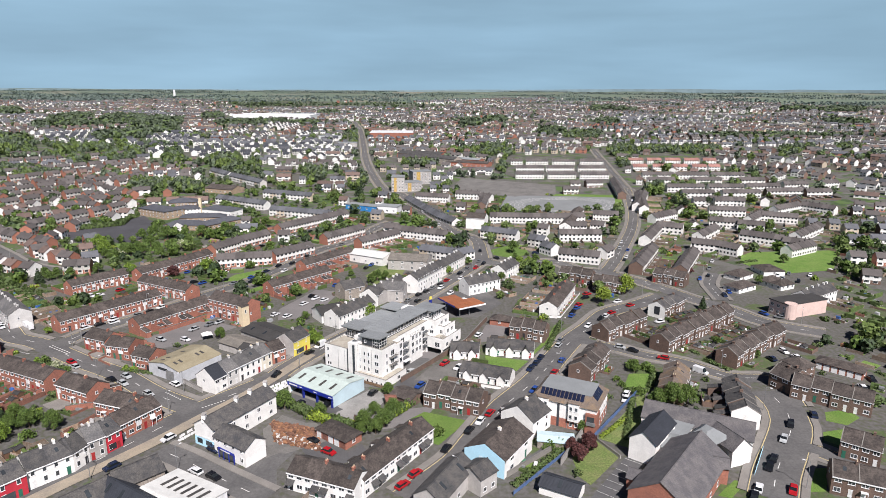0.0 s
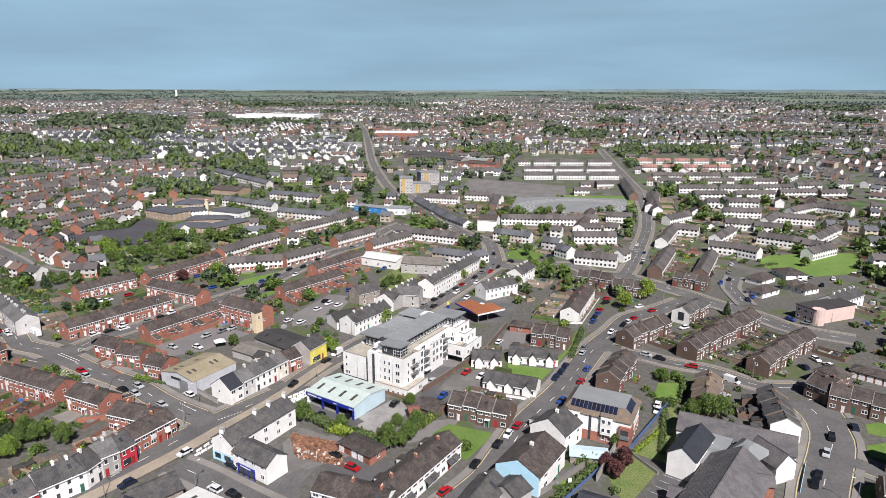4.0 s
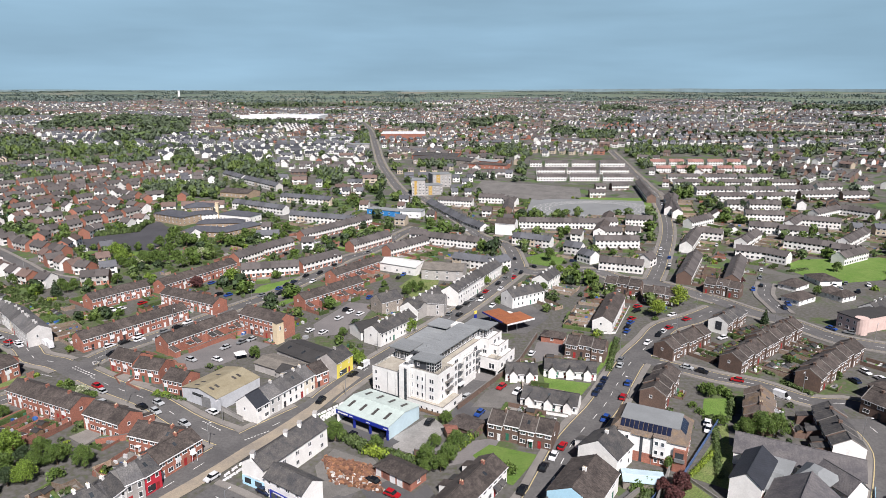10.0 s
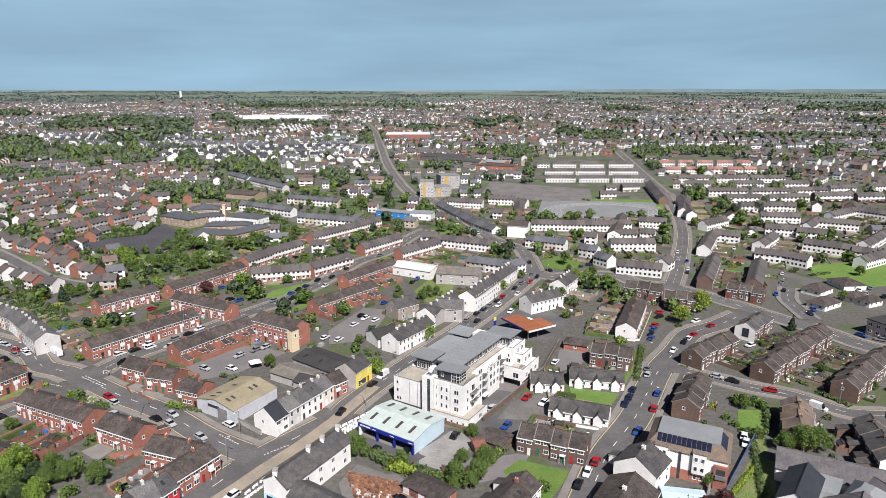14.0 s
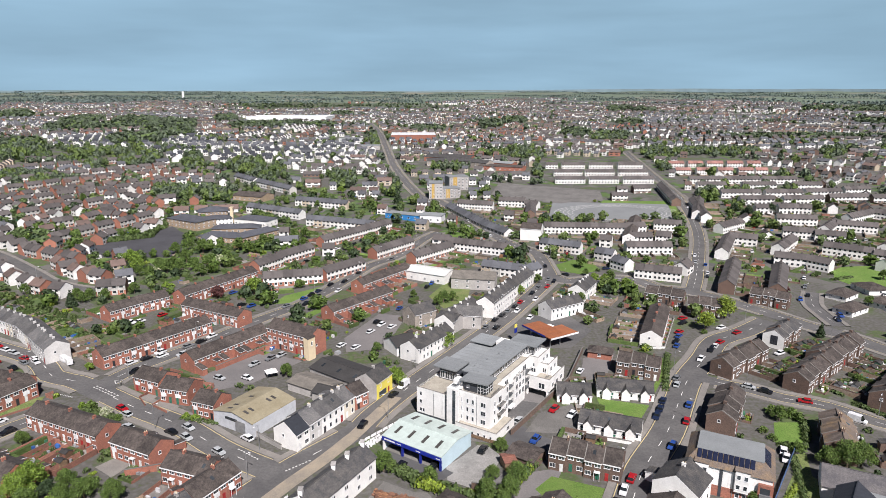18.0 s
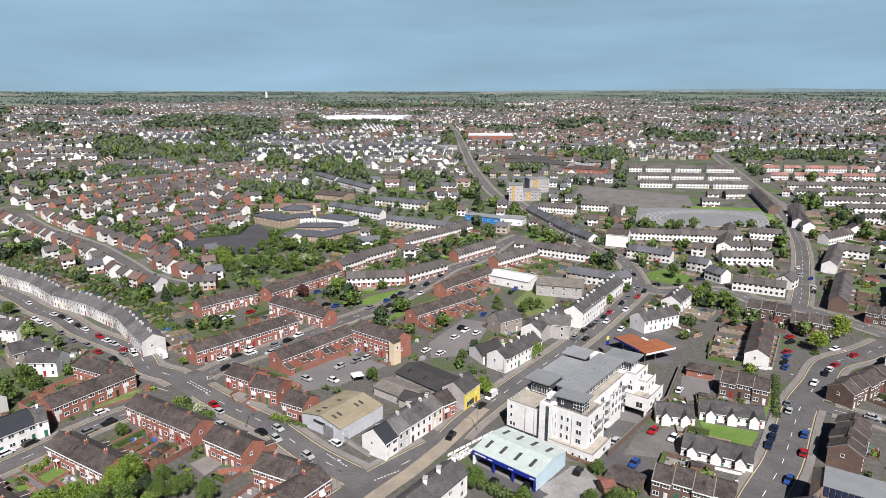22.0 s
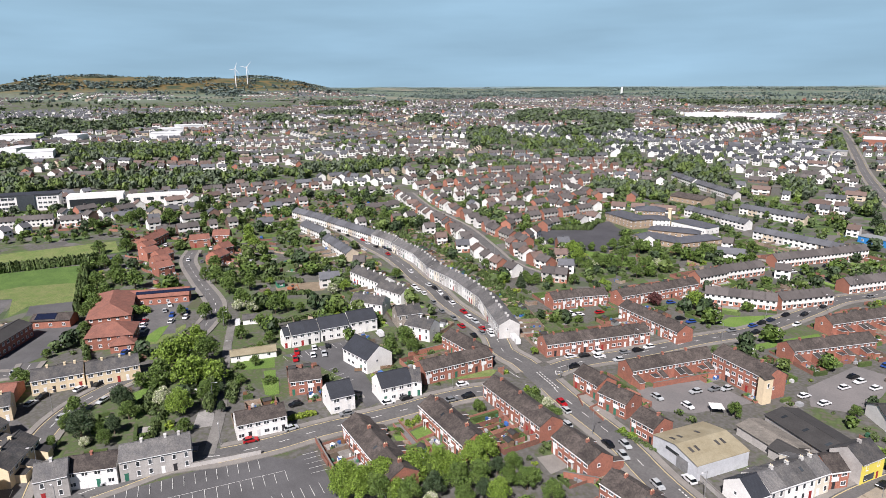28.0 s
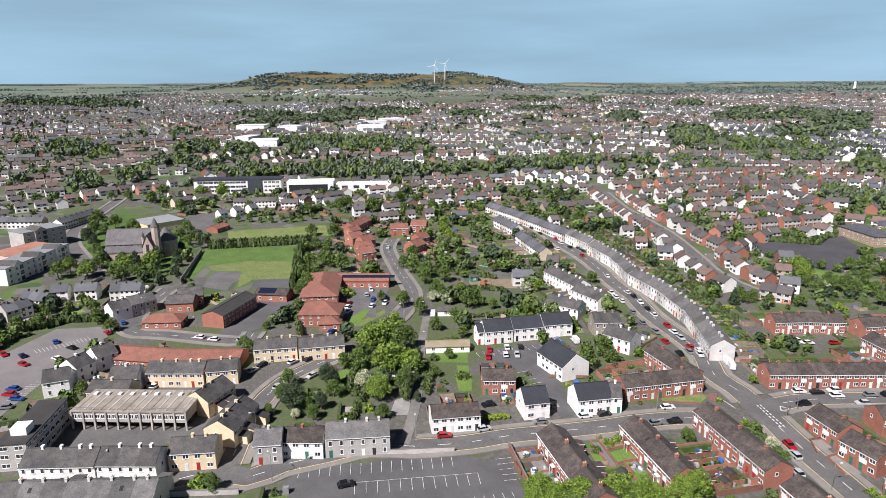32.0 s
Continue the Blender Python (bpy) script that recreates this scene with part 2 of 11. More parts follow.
# ---- the ground, one sheet to the horizon ----
def build_ground():
    rings = [0, 60, 120, 180, 240, 290, 320, 350, 380, 410, 450, 500, 560, 630, 710, 800, 900, 1010, 1130, 1260, 1400, 1550, 1700, 1850, 2000, 2150, 2300, 2450,
             2600, 2750, 2900, 3050, 3200, 3350, 3500, 3700, 3900, 4100, 4300, 4500, 4700, 4850]
    n = 240
    v, f = [(MID[0], MID[1], 0)], []
    for r in rings[1:]:
        for k in range(n):
            x, y = MID[0] + r * math.cos(k * math.tau / n), MID[1] + r * math.sin(k * math.tau / n)
            v.append((x, y, ground_at(x, y) + (noise.noise((x / 500, y / 500, 0)) * min(12, max(0, (r - 900) / 150)))))
    f += [(0, 1 + k, 1 + (k + 1) % n) for k in range(n)]
    for i in range(len(rings) - 2):
        a, b = 1 + i * n, 1 + (i + 1) * n
        f += [(a + k, b + k, b + (k + 1) % n, a + (k + 1) % n) for k in range(n)]
    me = bpy.data.meshes.new("ground")
    me.from_pydata(v, [], f)
    me.polygons.foreach_set("use_smooth", [True] * len(me.polygons))
    m = bpy.data.materials.new("town ground and fields")
    m.use_nodes = True
    nn, l = m.node_tree.nodes, m.node_tree.links
    b = nn["Principled BSDF"]
    b.inputs["Roughness"].default_value = 0.95
    pos = nn.new("ShaderNodeNewGeometry").outputs["Position"]

    def tex(kind, scale, detail=4):
        t = nn.new(kind)
        t.inputs["Scale"].default_value = scale
        if kind == "ShaderNodeTexNoise":
            t.inputs["Detail"].default_value = detail
        l.new(pos, t.inputs["Vector"])
        return t

    def ramp(src, stops):
        r = nn.new("ShaderNodeValToRGB")
        while len(r.color_ramp.elements) < len(stops):
            r.color_ramp.elements.new(0.5)
        for e, (p, c) in zip(r.color_ramp.elements, stops):
            e.position, e.color = p, (*c, 1)
        l.new(src, r.inputs[0])
        return r.outputs[0]

    def blend(fac, a, c):
        x = nn.new("ShaderNodeMix")
        x.data_type = "RGBA"
        l.new(fac, x.inputs[0])
        l.new(a, x.inputs[6])
        l.new(c, x.inputs[7])
        return x.outputs[2]

    plots = tex("ShaderNodeTexVoronoi", 0.12)
    split = nn.new("ShaderNodeSeparateColor")
    l.new(plots.outputs["Color"], split.inputs[0])
    plot = ramp(split.outputs[0], [(0.0, (0.13, 0.125, 0.115)), (0.26, (0.085, 0.082, 0.078)), (0.46, (0.045, 0.078, 0.024)), (0.66, (0.075, 0.125, 0.032)), (0.9, (0.08, 0.07, 0.052))])
    plot.node.color_ramp.interpolation = "CONSTANT"
    soft = ramp(tex("ShaderNodeTexNoise", 0.7, 10).outputs["Fac"], [(0.36, (0.118, 0.113, 0.106)), (0.52, (0.092, 0.088, 0.08)), (0.62, (0.078, 0.08, 0.055)), (0.72, (0.07, 0.095, 0.038))])
    pick = nn.new("ShaderNodeMapRange")
    pick.inputs["From Min"].default_value, pick.inputs["From Max"].default_value = 0.46, 0.54
    l.new(tex("ShaderNodeTexNoise", 0.05, 5).outputs["Fac"], pick.inputs["Value"])
    lush = ramp(tex("ShaderNodeTexNoise", 0.5, 9).outputs["Fac"], [(0.36, (0.085, 0.115, 0.04)), (0.5, (0.06, 0.088, 0.03)), (0.6, (0.1, 0.095, 0.065))])
    axis = nn.new("ShaderNodeSeparateXYZ")
    l.new(pos, axis.inputs[0])
    west_ = nn.new("ShaderNodeMapRange")
    west_.inputs["From Min"].default_value, west_.inputs["From Max"].default_value = -130, -210
    west_.inputs["To Min"].default_value, west_.inputs["To Max"].default_value = -0.06, 0.03
    l.new(axis.outputs[0], west_.inputs["Value"])
    lean = nn.new("ShaderNodeMath")
    l.new(tex("ShaderNodeTexNoise", 0.035, 5).outputs["Fac"], lean.inputs[0])
    l.new(west_.outputs[0], lean.inputs[1])
    grow = nn.new("ShaderNodeMapRange")
    grow.inputs["From Min"].default_value, grow.inputs["From Max"].default_value = 0.49, 0.53
    l.new(lean.outputs[0], grow.inputs["Value"])
    soft = blend(grow.outputs[0], soft, lush)
    near = nn.new("ShaderNodeVectorMath")
    near.operation = "LENGTH"
    l.new(pos, near.inputs[0])
    reach = nn.new("ShaderNodeMapRange")
    reach.inputs["From Min"].default_value, reach.inputs["From Max"].default_value = 330, 420
    reach.inputs["To Min"].default_value, reach.inputs["To Max"].default_value = 1, 0
    l.new(near.outputs["Value"], reach.inputs["Value"])
    either = nn.new("ShaderNodeMath")
    either.operation = "MAXIMUM"
    l.new(reach.outputs[0], either.inputs[0])
    l.new(pick.outputs[0], either.inputs[1])
    town = blend(either.outputs[0], plot, soft)
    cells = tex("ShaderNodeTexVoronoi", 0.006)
    # field greens are paled and blued, distance haze put into their colour
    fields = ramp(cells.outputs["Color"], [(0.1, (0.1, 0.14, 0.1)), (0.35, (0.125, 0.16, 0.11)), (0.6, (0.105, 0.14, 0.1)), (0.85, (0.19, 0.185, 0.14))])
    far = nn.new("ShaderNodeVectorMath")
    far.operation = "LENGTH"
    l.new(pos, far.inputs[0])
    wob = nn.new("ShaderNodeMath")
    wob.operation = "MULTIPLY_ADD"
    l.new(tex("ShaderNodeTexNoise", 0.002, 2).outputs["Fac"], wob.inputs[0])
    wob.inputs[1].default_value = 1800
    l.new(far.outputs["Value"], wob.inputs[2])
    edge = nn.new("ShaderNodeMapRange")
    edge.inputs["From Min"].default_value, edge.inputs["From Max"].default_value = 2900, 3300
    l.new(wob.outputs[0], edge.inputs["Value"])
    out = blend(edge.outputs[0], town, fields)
    # the gorse on the hill
    sep = nn.new("ShaderNodeSeparateXYZ")
    l.new(pos, sep.inputs[0])
    high = nn.new("ShaderNodeMapRange")
    high.inputs["From Min"].default_value, high.inputs["From Max"].default_value = 72, 96
    l.new(sep.outputs[2], high.inputs["Value"])
    gorse = ramp(tex("ShaderNodeTexNoise", 0.011, 6).outputs["Fac"], [(0.38, (0.035, 0.055, 0.026)), (0.46, (0.06, 0.065, 0.028)), (0.52, (0.15, 0.1, 0.03)), (0.57, (0.11, 0.085, 0.03)), (0.64, (0.04, 0.06, 0.026))])
    near_hill = nn.new("ShaderNodeVectorMath")
    near_hill.operation = "DISTANCE"
    near_hill.inputs[1].default_value = (-2690, 1500, 100)
    l.new(pos, near_hill.inputs[0])
    brow = nn.new("ShaderNodeMapRange")
    brow.inputs["From Min"].default_value, brow.inputs["From Max"].default_value = 820, 1000
    brow.inputs["To Min"].default_value, brow.inputs["To Max"].default_value = 1, 0
    l.new(near_hill.outputs["Value"], brow.inputs["Value"])
    both = nn.new("ShaderNodeMath")
    both.operation = "MULTIPLY"
    l.new(high.outputs[0], both.inputs[0])
    l.new(brow.outputs[0], both.inputs[1])
    out = blend(both.outputs[0], out, gorse)
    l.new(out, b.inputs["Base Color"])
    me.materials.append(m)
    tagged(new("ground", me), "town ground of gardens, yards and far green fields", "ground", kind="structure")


build_ground()

# ---- roads, pavements and open areas ----
ROADS = []


def smooth_line(pts, step=4.0):
    p = [Vector(q) for q in pts]
    p = [2 * p[0] - p[1], *p, 2 * p[-1] - p[-2]]
    out = []
    for i in range(1, len(p) - 2):
        k = max(2, int((p[i + 1] - p[i]).length / step))
        for j in range(k):
            t = j / k
            out.append(0.5 * ((2 * p[i]) + (p[i + 1] - p[i - 1]) * t + (2 * p[i - 1] - 5 * p[i] + 4 * p[i + 1] - p[i + 2]) * t * t + (3 * p[i] - p[i - 1] - 3 * p[i + 1] + p[i + 2]) * t ** 3))
    return out + [p[-2]]


def sides(line):
    out = []
    for i, q in enumerate(line):
        d = (line[min(i + 1, len(line) - 1)] - line[max(i - 1, 0)]).normalized()
        out.append(Vector((-d.y, d.x)))
    return out


def road(width, *pts, mat=None, lift=0.0, dashes=True, kerb=True):
    ROADS.append((smooth_line(pts), width, mat or ASPHALT, 0.08 + lift, dashes, kerb))


def lay_roads():
    lines = [(np.array([tuple(q) for q in ln]), w) for ln, w, *_ in ROADS]
    marks = Shape()
    yellow = Shape()
    for i, (line, w, mat, lift, dashes, kerb) in enumerate(ROADS):
        nrm, sh, pv = sides(line), Shape(), Shape()

        def drop(q, h):
            return (q.x, q.y, ground_at(q.x, q.y) + h)

        def busy(q):
            for j, (arr, w2) in enumerate(lines):
                if j != i and np.hypot(arr[:, 0] - q.x, arr[:, 1] - q.y).min() < w2 / 2 + 1.2:
                    return True
            return False

        lift += 0.004 * i
        for a, b, na, nb in zip(line, line[1:], nrm, nrm[1:]):
            sh.face(drop(a - na * w / 2, lift), drop(b - nb * w / 2, lift), drop(b + nb * w / 2, lift), drop(a + na * w / 2, lift))
            if kerb:
                for s in (-1, 1):
                    i0, i1 = a + na * s * w / 2, b + nb * s * w / 2
                    o0, o1 = a + na * s * (w / 2 + 2.0), b + nb * s * (w / 2 + 2.0)
                    if busy((i0 + i1) / 2) or busy((o0 + o1) / 2):
                        continue
                    top = 0.24 + 0.006 * i
                    ring = [drop(i0, top), drop(i1, top), drop(o1, top), drop(o0, top)]
                    pv.face(*(ring if s < 0 else ring[::-1]))
                    pv.face(drop(i0, 0), drop(i1, 0), drop(i1, top), drop(i0, top))
                    pv.face(drop(o0, 0), drop(o1, 0), drop(o1, top), drop(o0, top))
                    e0, e1 = a + na * s * (w / 2 - 0.55), b + nb * s * (w / 2 - 0.55)
                    f0, f1 = a + na * s * (w / 2 - 0.3), b + nb * s * (w / 2 - 0.3)
                    if i < 12:
                        yellow.face(drop(e0, lift + 0.012), drop(e1, lift + 0.012), drop(f1, lift + 0.012), drop(f0, lift + 0.012))
        tagged(part("road", sh, mat), "worn grey asphalt road between pavements" if mat is ASPHALT else "road with a sandy resurfaced strip", "road", kind="structure")
        if pv.f:
            tagged(part("pavement", pv, PAVE), "grey concrete pavement with a kerb along a road", "pavement", kind="structure")
        if dashes:
            for k in range(1, len(line) - 1, 2):
                a, b, na = line[k], line[k] + (line[k + 1] - line[k]) * 0.7, nrm[k]
                if not busy(a):
                    marks.face(drop(a - na * 0.09, lift + 0.012), drop(b - na * 0.09, lift + 0.012), drop(b + na * 0.09, lift + 0.012), drop(a + na * 0.09, lift + 0.012))
    tagged(part("road_marking", marks, PAINT), "white dashed centre lines painted on the roads", "road marking", kind="stuff")
    if yellow.f:
        tagged(part("kerb_line", yellow, YPAINT), "faded yellow lines along the kerbs", "road marking", kind="stuff")


AREAS, AREA_PTS, FAR_ROWS = [], [], []


def area(name, mat, label, *pts, lift=0.02):
    """A flat patch of ground with a thin edge, draped on the land."""
    sh = Shape()
    AREAS.append(1)
    pts = list(pts)
    AREA_PTS.append(pts)
    lift += 0.0011 * len(AREAS)
    top = [(x, y, ground_at(x, y) + lift) for x, y in pts]
    low = [(x, y, z - 0.5) for x, y, z in top]
    turn = sum((b[0] - a[0]) * (b[1] + a[1]) for a, b in zip(pts, pts[1:] + pts[:1]))
    if turn > 0:
        top, low = top[::-1], low[::-1]
    sh.loft(low, top)
    return tagged(part(name, sh, mat), label, name.replace("_", " "), kind="structure")


# ---- houses ----
STYLE = {
    # kind: wall, roof, eaves, ridge, depth, label, chimneys
    "R": (BRICK, TILE, 5.0, 7.3, 8.0, "red brick terraced house with a brown tiled roof"),
    "W": (WHITE, TILE, 5.0, 7.2, 8.0, "white rendered terraced house with a brown tiled roof"),
    "S": (WHITE, SLATE, 5.3, 8.0, 8.5, "white rendered house with a grey slate roof"),
    "K": (BRICK_BROWN, TILE, 5.0, 7.3, 8.0, "dark brown brick terraced house with a tiled roof"),
    "C": (CREAM, SLATE, 5.2, 7.6, 8.0, "cream rendered house with a grey roof"),
    "G": (GREY, OLDSLATE, 5.8, 8.2, 8.5, "grey rendered old terraced house with a slate roof"),
    "N": (WHITE, BLACKROOF, 5.2, 8.4, 9.0, "new white house with a black slate roof"),
    "B": (WHITE, SLATE, 2.8, 5.2, 7.5, "white bungalow with a grey pitched roof"),
    "D": (BRICK_BROWN, TILE, 2.7, 5.2, 9.0, "brown brick bungalow with a tiled roof"),
    "E": (BRICK, REDROOF, 5.0, 7.8, 9.0, "red brick house with a red tiled roof"),
    "V": (WHITE, REDROOF, 5.0, 7.2, 8.0, "white terraced house with a red roof"),
    "P": (PINK, SLATE, 6.5, 8.0, 10.0, "pink rendered building with a dark roof"),
    "Q": (STONE, SLATE, 5.6, 8.4, 8.5, "grey stone house with a slate roof"),
    "L": (BRICK_BROWN, LICHEN, 5.0, 7.3, 8.0, "brown brick terraced house with lichen on its roof"),
    "Z": (BRICK_BROWN, SLATE, 5.0, 7.3, 8.0, "brown brick terraced house with a white gable"),
    "U": (WHITE, TILE, 5.2, 8.2, 12.0, "white house with a pale blue gable and a tiled roof"),
    "Y": (GREY, SLATE, 5.8, 8.6, 8.5, "yellow painted shop house with a slate roof"),
    "A": (GREY, SLATE, 5.4, 8.0, 8.5, "red painted shop house with a slate roof"),
}
CACHE = {}


def shared(key, build):
    if key not in CACHE:
        CACHE[key] = build()
    return CACHE[key]


def roof_shape(w, d, ez, rz, over=0.35, end=0.0, thick=0.18):
    """Two pitched slabs with thickness, over a house w wide and d deep."""
    sh = Shape()
    k = (rz - ez) / (d / 2)
    for s in (0, 1):
        y_e, y_r = (-over, d / 2) if not s else (d + over, d / 2)
        z_e = ez - over * k
        a = [(-end, y_e, z_e), (w + end, y_e, z_e), (w + end, y_r, rz), (-end, y_r, rz)]
        b = [(x, y, z + thick) for x, y, z in a]
        if s:
            a, b = a[::-1], b[::-1]
        sh.loft(a, b)
    sh.box(-end, d / 2 - 0.13, rz + thick - 0.06, w + end, d / 2 + 0.13, rz + thick + 0.1)
    return sh


def roof_mesh(w, d, ez, rz, roof, verge):
    """A house roof with white boards at the eaves and, where asked, pale verges."""
    me = roof_shape(w, d, ez, rz, thick=0.22).mesh("roof", roof)
    me.materials.append(PVC)
    me.materials.append(PAVE)
    for k in (2, 10):
        me.polygons[k].material_index = 1
    if verge:
        for k in (3, 5, 9, 11):
            me.polygons[k].material_index = 2
    return me


def window_mesh(w, h):
    def frame_():
        return Shape().box(0, -0.05, 0, w, 0.03, h).box(-0.08, -0.12, -0.07, w + 0.08, 0.02, 0.0).mesh("window", PVC)

    def pane_():
        return (Shape().box(0.12, -0.065, 0.12, w / 2 - 0.05, 0, h - 0.12).box(w / 2 + 0.05, -0.065, 0.12, w - 0.12, 0, h - 0.12) if w > 1.15 else Shape().box(0.12, -0.065, 0.12, w - 0.12, 0, h - 0.12)).mesh("pane", GLASS)
    return shared(("win", w, h), frame_), shared(("pane", w, h), pane_)


def plain_window(w, h):
    """A window of one piece: its frame with the pane set back in it."""
    def make():
        sh, t, g = Shape(), 0.13, 0.06
        cuts = [(t, w - t)] if w < 1.15 else [(t, w * 0.5 - g), (w * 0.5 + g, w - t)]
        xs = [0.0] + [c for pair in cuts for c in pair] + [w]
        zs = [0.0, t, h - t, h]
        for i in range(len(xs) - 1):
            for j in range(3):
                pane = i % 2 and j == 1
                y = -0.02 if pane else -0.06
                sh.face((xs[i], y, zs[j]), (xs[i + 1], y, zs[j]), (xs[i + 1], y, zs[j + 1]), (xs[i], y, zs[j + 1]))
        panes = [len(sh.f) - 3 * (len(xs) - 1) + 3 * i + 1 for i in range(len(xs) - 1) if i % 2]
        sh.face((0, 0.02, h), (0, -0.06, h), (w, -0.06, h), (w, 0.02, h)).face((0, 0.02, 0), (0, -0.06, 0), (0, -0.06, h), (0, 0.02, h))
        sh.face((w, -0.06, 0), (w, 0.02, 0), (w, 0.02, h), (w, -0.06, h)).box(-0.08, -0.12, -0.07, w + 0.08, 0.02, 0.0)
        me = sh.mesh("window", PVC)
        me.materials.append(GLASS)
        for k in panes:
            me.polygons[k].material_index = 1
        return me
    return shared(("plain", w, h), make)


def add_window(parent, w, h, m, rich):
    if not rich:
        return part("window", plain_window(w, h), None, parent, at=m)
    fr, pa = window_mesh(w, h)
    win = part("window", fr, None, parent, at=m)
    part("pane", pa, None, win)
    return win


def house(kind, m, w, first, last, rich=2, seed=0, depth=None, storeys=None, wallmat=None, group="", label="", back=None, rear=False):
    """One house of a row. Its front runs along local x at y = 0; it goes back along +y."""
    wall, roof, ez, rz, d, text = STYLE[kind]
    wall = wallmat or wall
    if depth:
        rz = ez + (rz - ez) * min(1.3, depth / d)
        d = depth
    if storeys:
        up = (storeys - 2) * 2.7
        ez, rz = ez + up, rz + up
    rnd = random.Random(seed)
    w = round(w, 2)
    ob = thing("bungalow" if kind in "BD" else "house", label or text, "house", m, group)

    def wall_():
        sh = Shape()
        a = [(0.0, 0, -0.6), (0.0, d, -0.6), (0.0, d, ez), (0.0, d / 2, rz), (0.0, 0, ez)]
        sh.loft(a[::-1], [(w, y, z) for _, y, z in a[::-1]])
        return sh.mesh("wall", wall)
    part("wall", shared(("wall", kind, w, d, ez, wall.name), wall_), None, ob)
    if kind in "YA":
        part("facade", Shape().box(0, -0.04, -0.3, w, 0.0, ez - 0.1), YELLOW if kind == "Y" else REDPAINT, ob, "painted shop front")
        part("shop_window", Shape().box(w * 0.15, -0.08, 0.5, w * 0.6, -0.03, 2.3), GLASS, ob)
    if kind == "U" or (kind == "Z" and first):
        ring = [(-0.04, 0, -0.3), (-0.04, d, -0.3), (-0.04, d, ez), (-0.04, d / 2, rz), (-0.04, 0, ez)][::-1]
        part("gable_face", Shape().loft(ring, [(0.0, y, z) for _, y, z in ring]), BLUE if kind == "U" else WHITE, ob, "painted gable")
    part("roof", shared(("roof", kind, w, d, ez), lambda: roof_mesh(w, d, ez, rz, roof, kind in "KZL")), None, ob)
    # chimney
    if kind not in "BNPD" and (kind in "GSQCYA" or seed % 2):
        def chim_():
            return Shape().box(-0.3, -0.45, -0.9, 0.3, 0.45, 0.8).box(-0.36, -0.51, 0.8, 0.36, 0.51, 0.92).mesh("chimney", CREAM if kind == "C" else PALEGREY if kind == "G" else BRICK if kind in "RWE" else wall)
        ch = part("chimney", shared(("chim", kind), chim_), None, ob, at=pose(w - 0.4 if not last else w * 0.5, d / 2, rz))
        if rich > 1:
            pot = shared("pot", lambda: Shape().tube(0, 0, 0.92, 1.3, 0.12, 0.09, 6).mesh("pot", CREAM))
            part("pot", pot, None, ch, at=pose(0, -0.25, 0))
            part("pot", pot, None, ch, at=pose(0, 0.25, 0))
    if rich > 0:
        # fascia boards along both eaves
        rich > 1 and part("fascia", shared(("fas", w, d, ez), lambda: Shape().box(0, -0.4, ez - 0.32, w, -0.34, ez - 0.1).mesh("fascia", PVC)), None, ob)
        floors = max(1, round((ez - 0.2) / 2.6))
        ww, wh = (1.0, 1.5) if kind in "GSQYA" else (1.6, 1.25) if w < 7 else (1.9, 1.25)
        for fl in range(floors):
            z = 0.95 + fl * 2.65
            n = 2 if w > 4.2 else 1
            spots = [w * (k + 0.5) / n - ww / 2 for k in range(n)]
            for k, x in enumerate(spots):
                if fl == 0 and k == seed % n and floors > 1:
                    continue
                if not rear or fl:
                    add_window(ob, ww, wh, pose(x, 0, z), rich > 1)
                if rear and (rich > 1 or fl or k):
                    add_window(ob, ww * 0.8, wh * 0.85, pose(x + ww, d, z + 0.1, 0, 0, 180), False)
        dk = DOORS[rnd.choice((0, 0, 2, 3, 1, 0))]
        part("door", shared(("door", dk.name), lambda: Shape().box(-0.45, -0.05, 0, 0.45, 0.05, 2.05).box(-0.55, -0.03, 2.05, 0.55, 0.05, 2.2).mesh("door", dk)), None, ob, at=pose(w * ((seed % 2) + 0.5) / 2, 0, 0.1))
        if kind == "R" and floors > 1 and seed % 5 < 3:
            part("panel", shared(("panel", w), lambda: Shape().box(w * 0.12, -0.03, 2.3, w * 0.5, 0.01, 3.55).mesh("panel", PVC)), None, ob)
        if rich > 1 and seed % 4 == 1:
            kk = (rz - ez) / (d / 2)
            part("rooflight", shared(("light", kind, d, ez), lambda: Shape().loft([(0, d * 0.2, ez + d * 0.2 * kk + 0.19), (0.8, d * 0.2, ez + d * 0.2 * kk + 0.19), (0.8, d * 0.33, ez + d * 0.33 * kk + 0.19), (0, d * 0.33, ez + d * 0.33 * kk + 0.19)], [(0, d * 0.2, ez + d * 0.2 * kk + 0.26), (0.8, d * 0.2, ez + d * 0.2 * kk + 0.26), (0.8, d * 0.33, ez + d * 0.33 * kk + 0.26), (0, d * 0.33, ez + d * 0.33 * kk + 0.26)]).mesh("rooflight", GLASS)), None, ob, at=pose(w * 0.4, 0, 0))
        if kind == "W" and rich > 1:
            part("canopy", shared("canopy", lambda: Shape().loft([(-1.1, -1.5, 2.2), (1.1, -1.5, 2.2), (1.1, 0, 3.0), (-1.1, 0, 3.0)], [(-1.1, -1.5, 2.32), (1.1, -1.5, 2.32), (1.1, 0, 3.12), (-1.1, 0, 3.12)]).mesh("canopy", SLATE)), None, ob, at=pose(w * ((seed % 2) + 0.5) / 2, 0, 0.1))
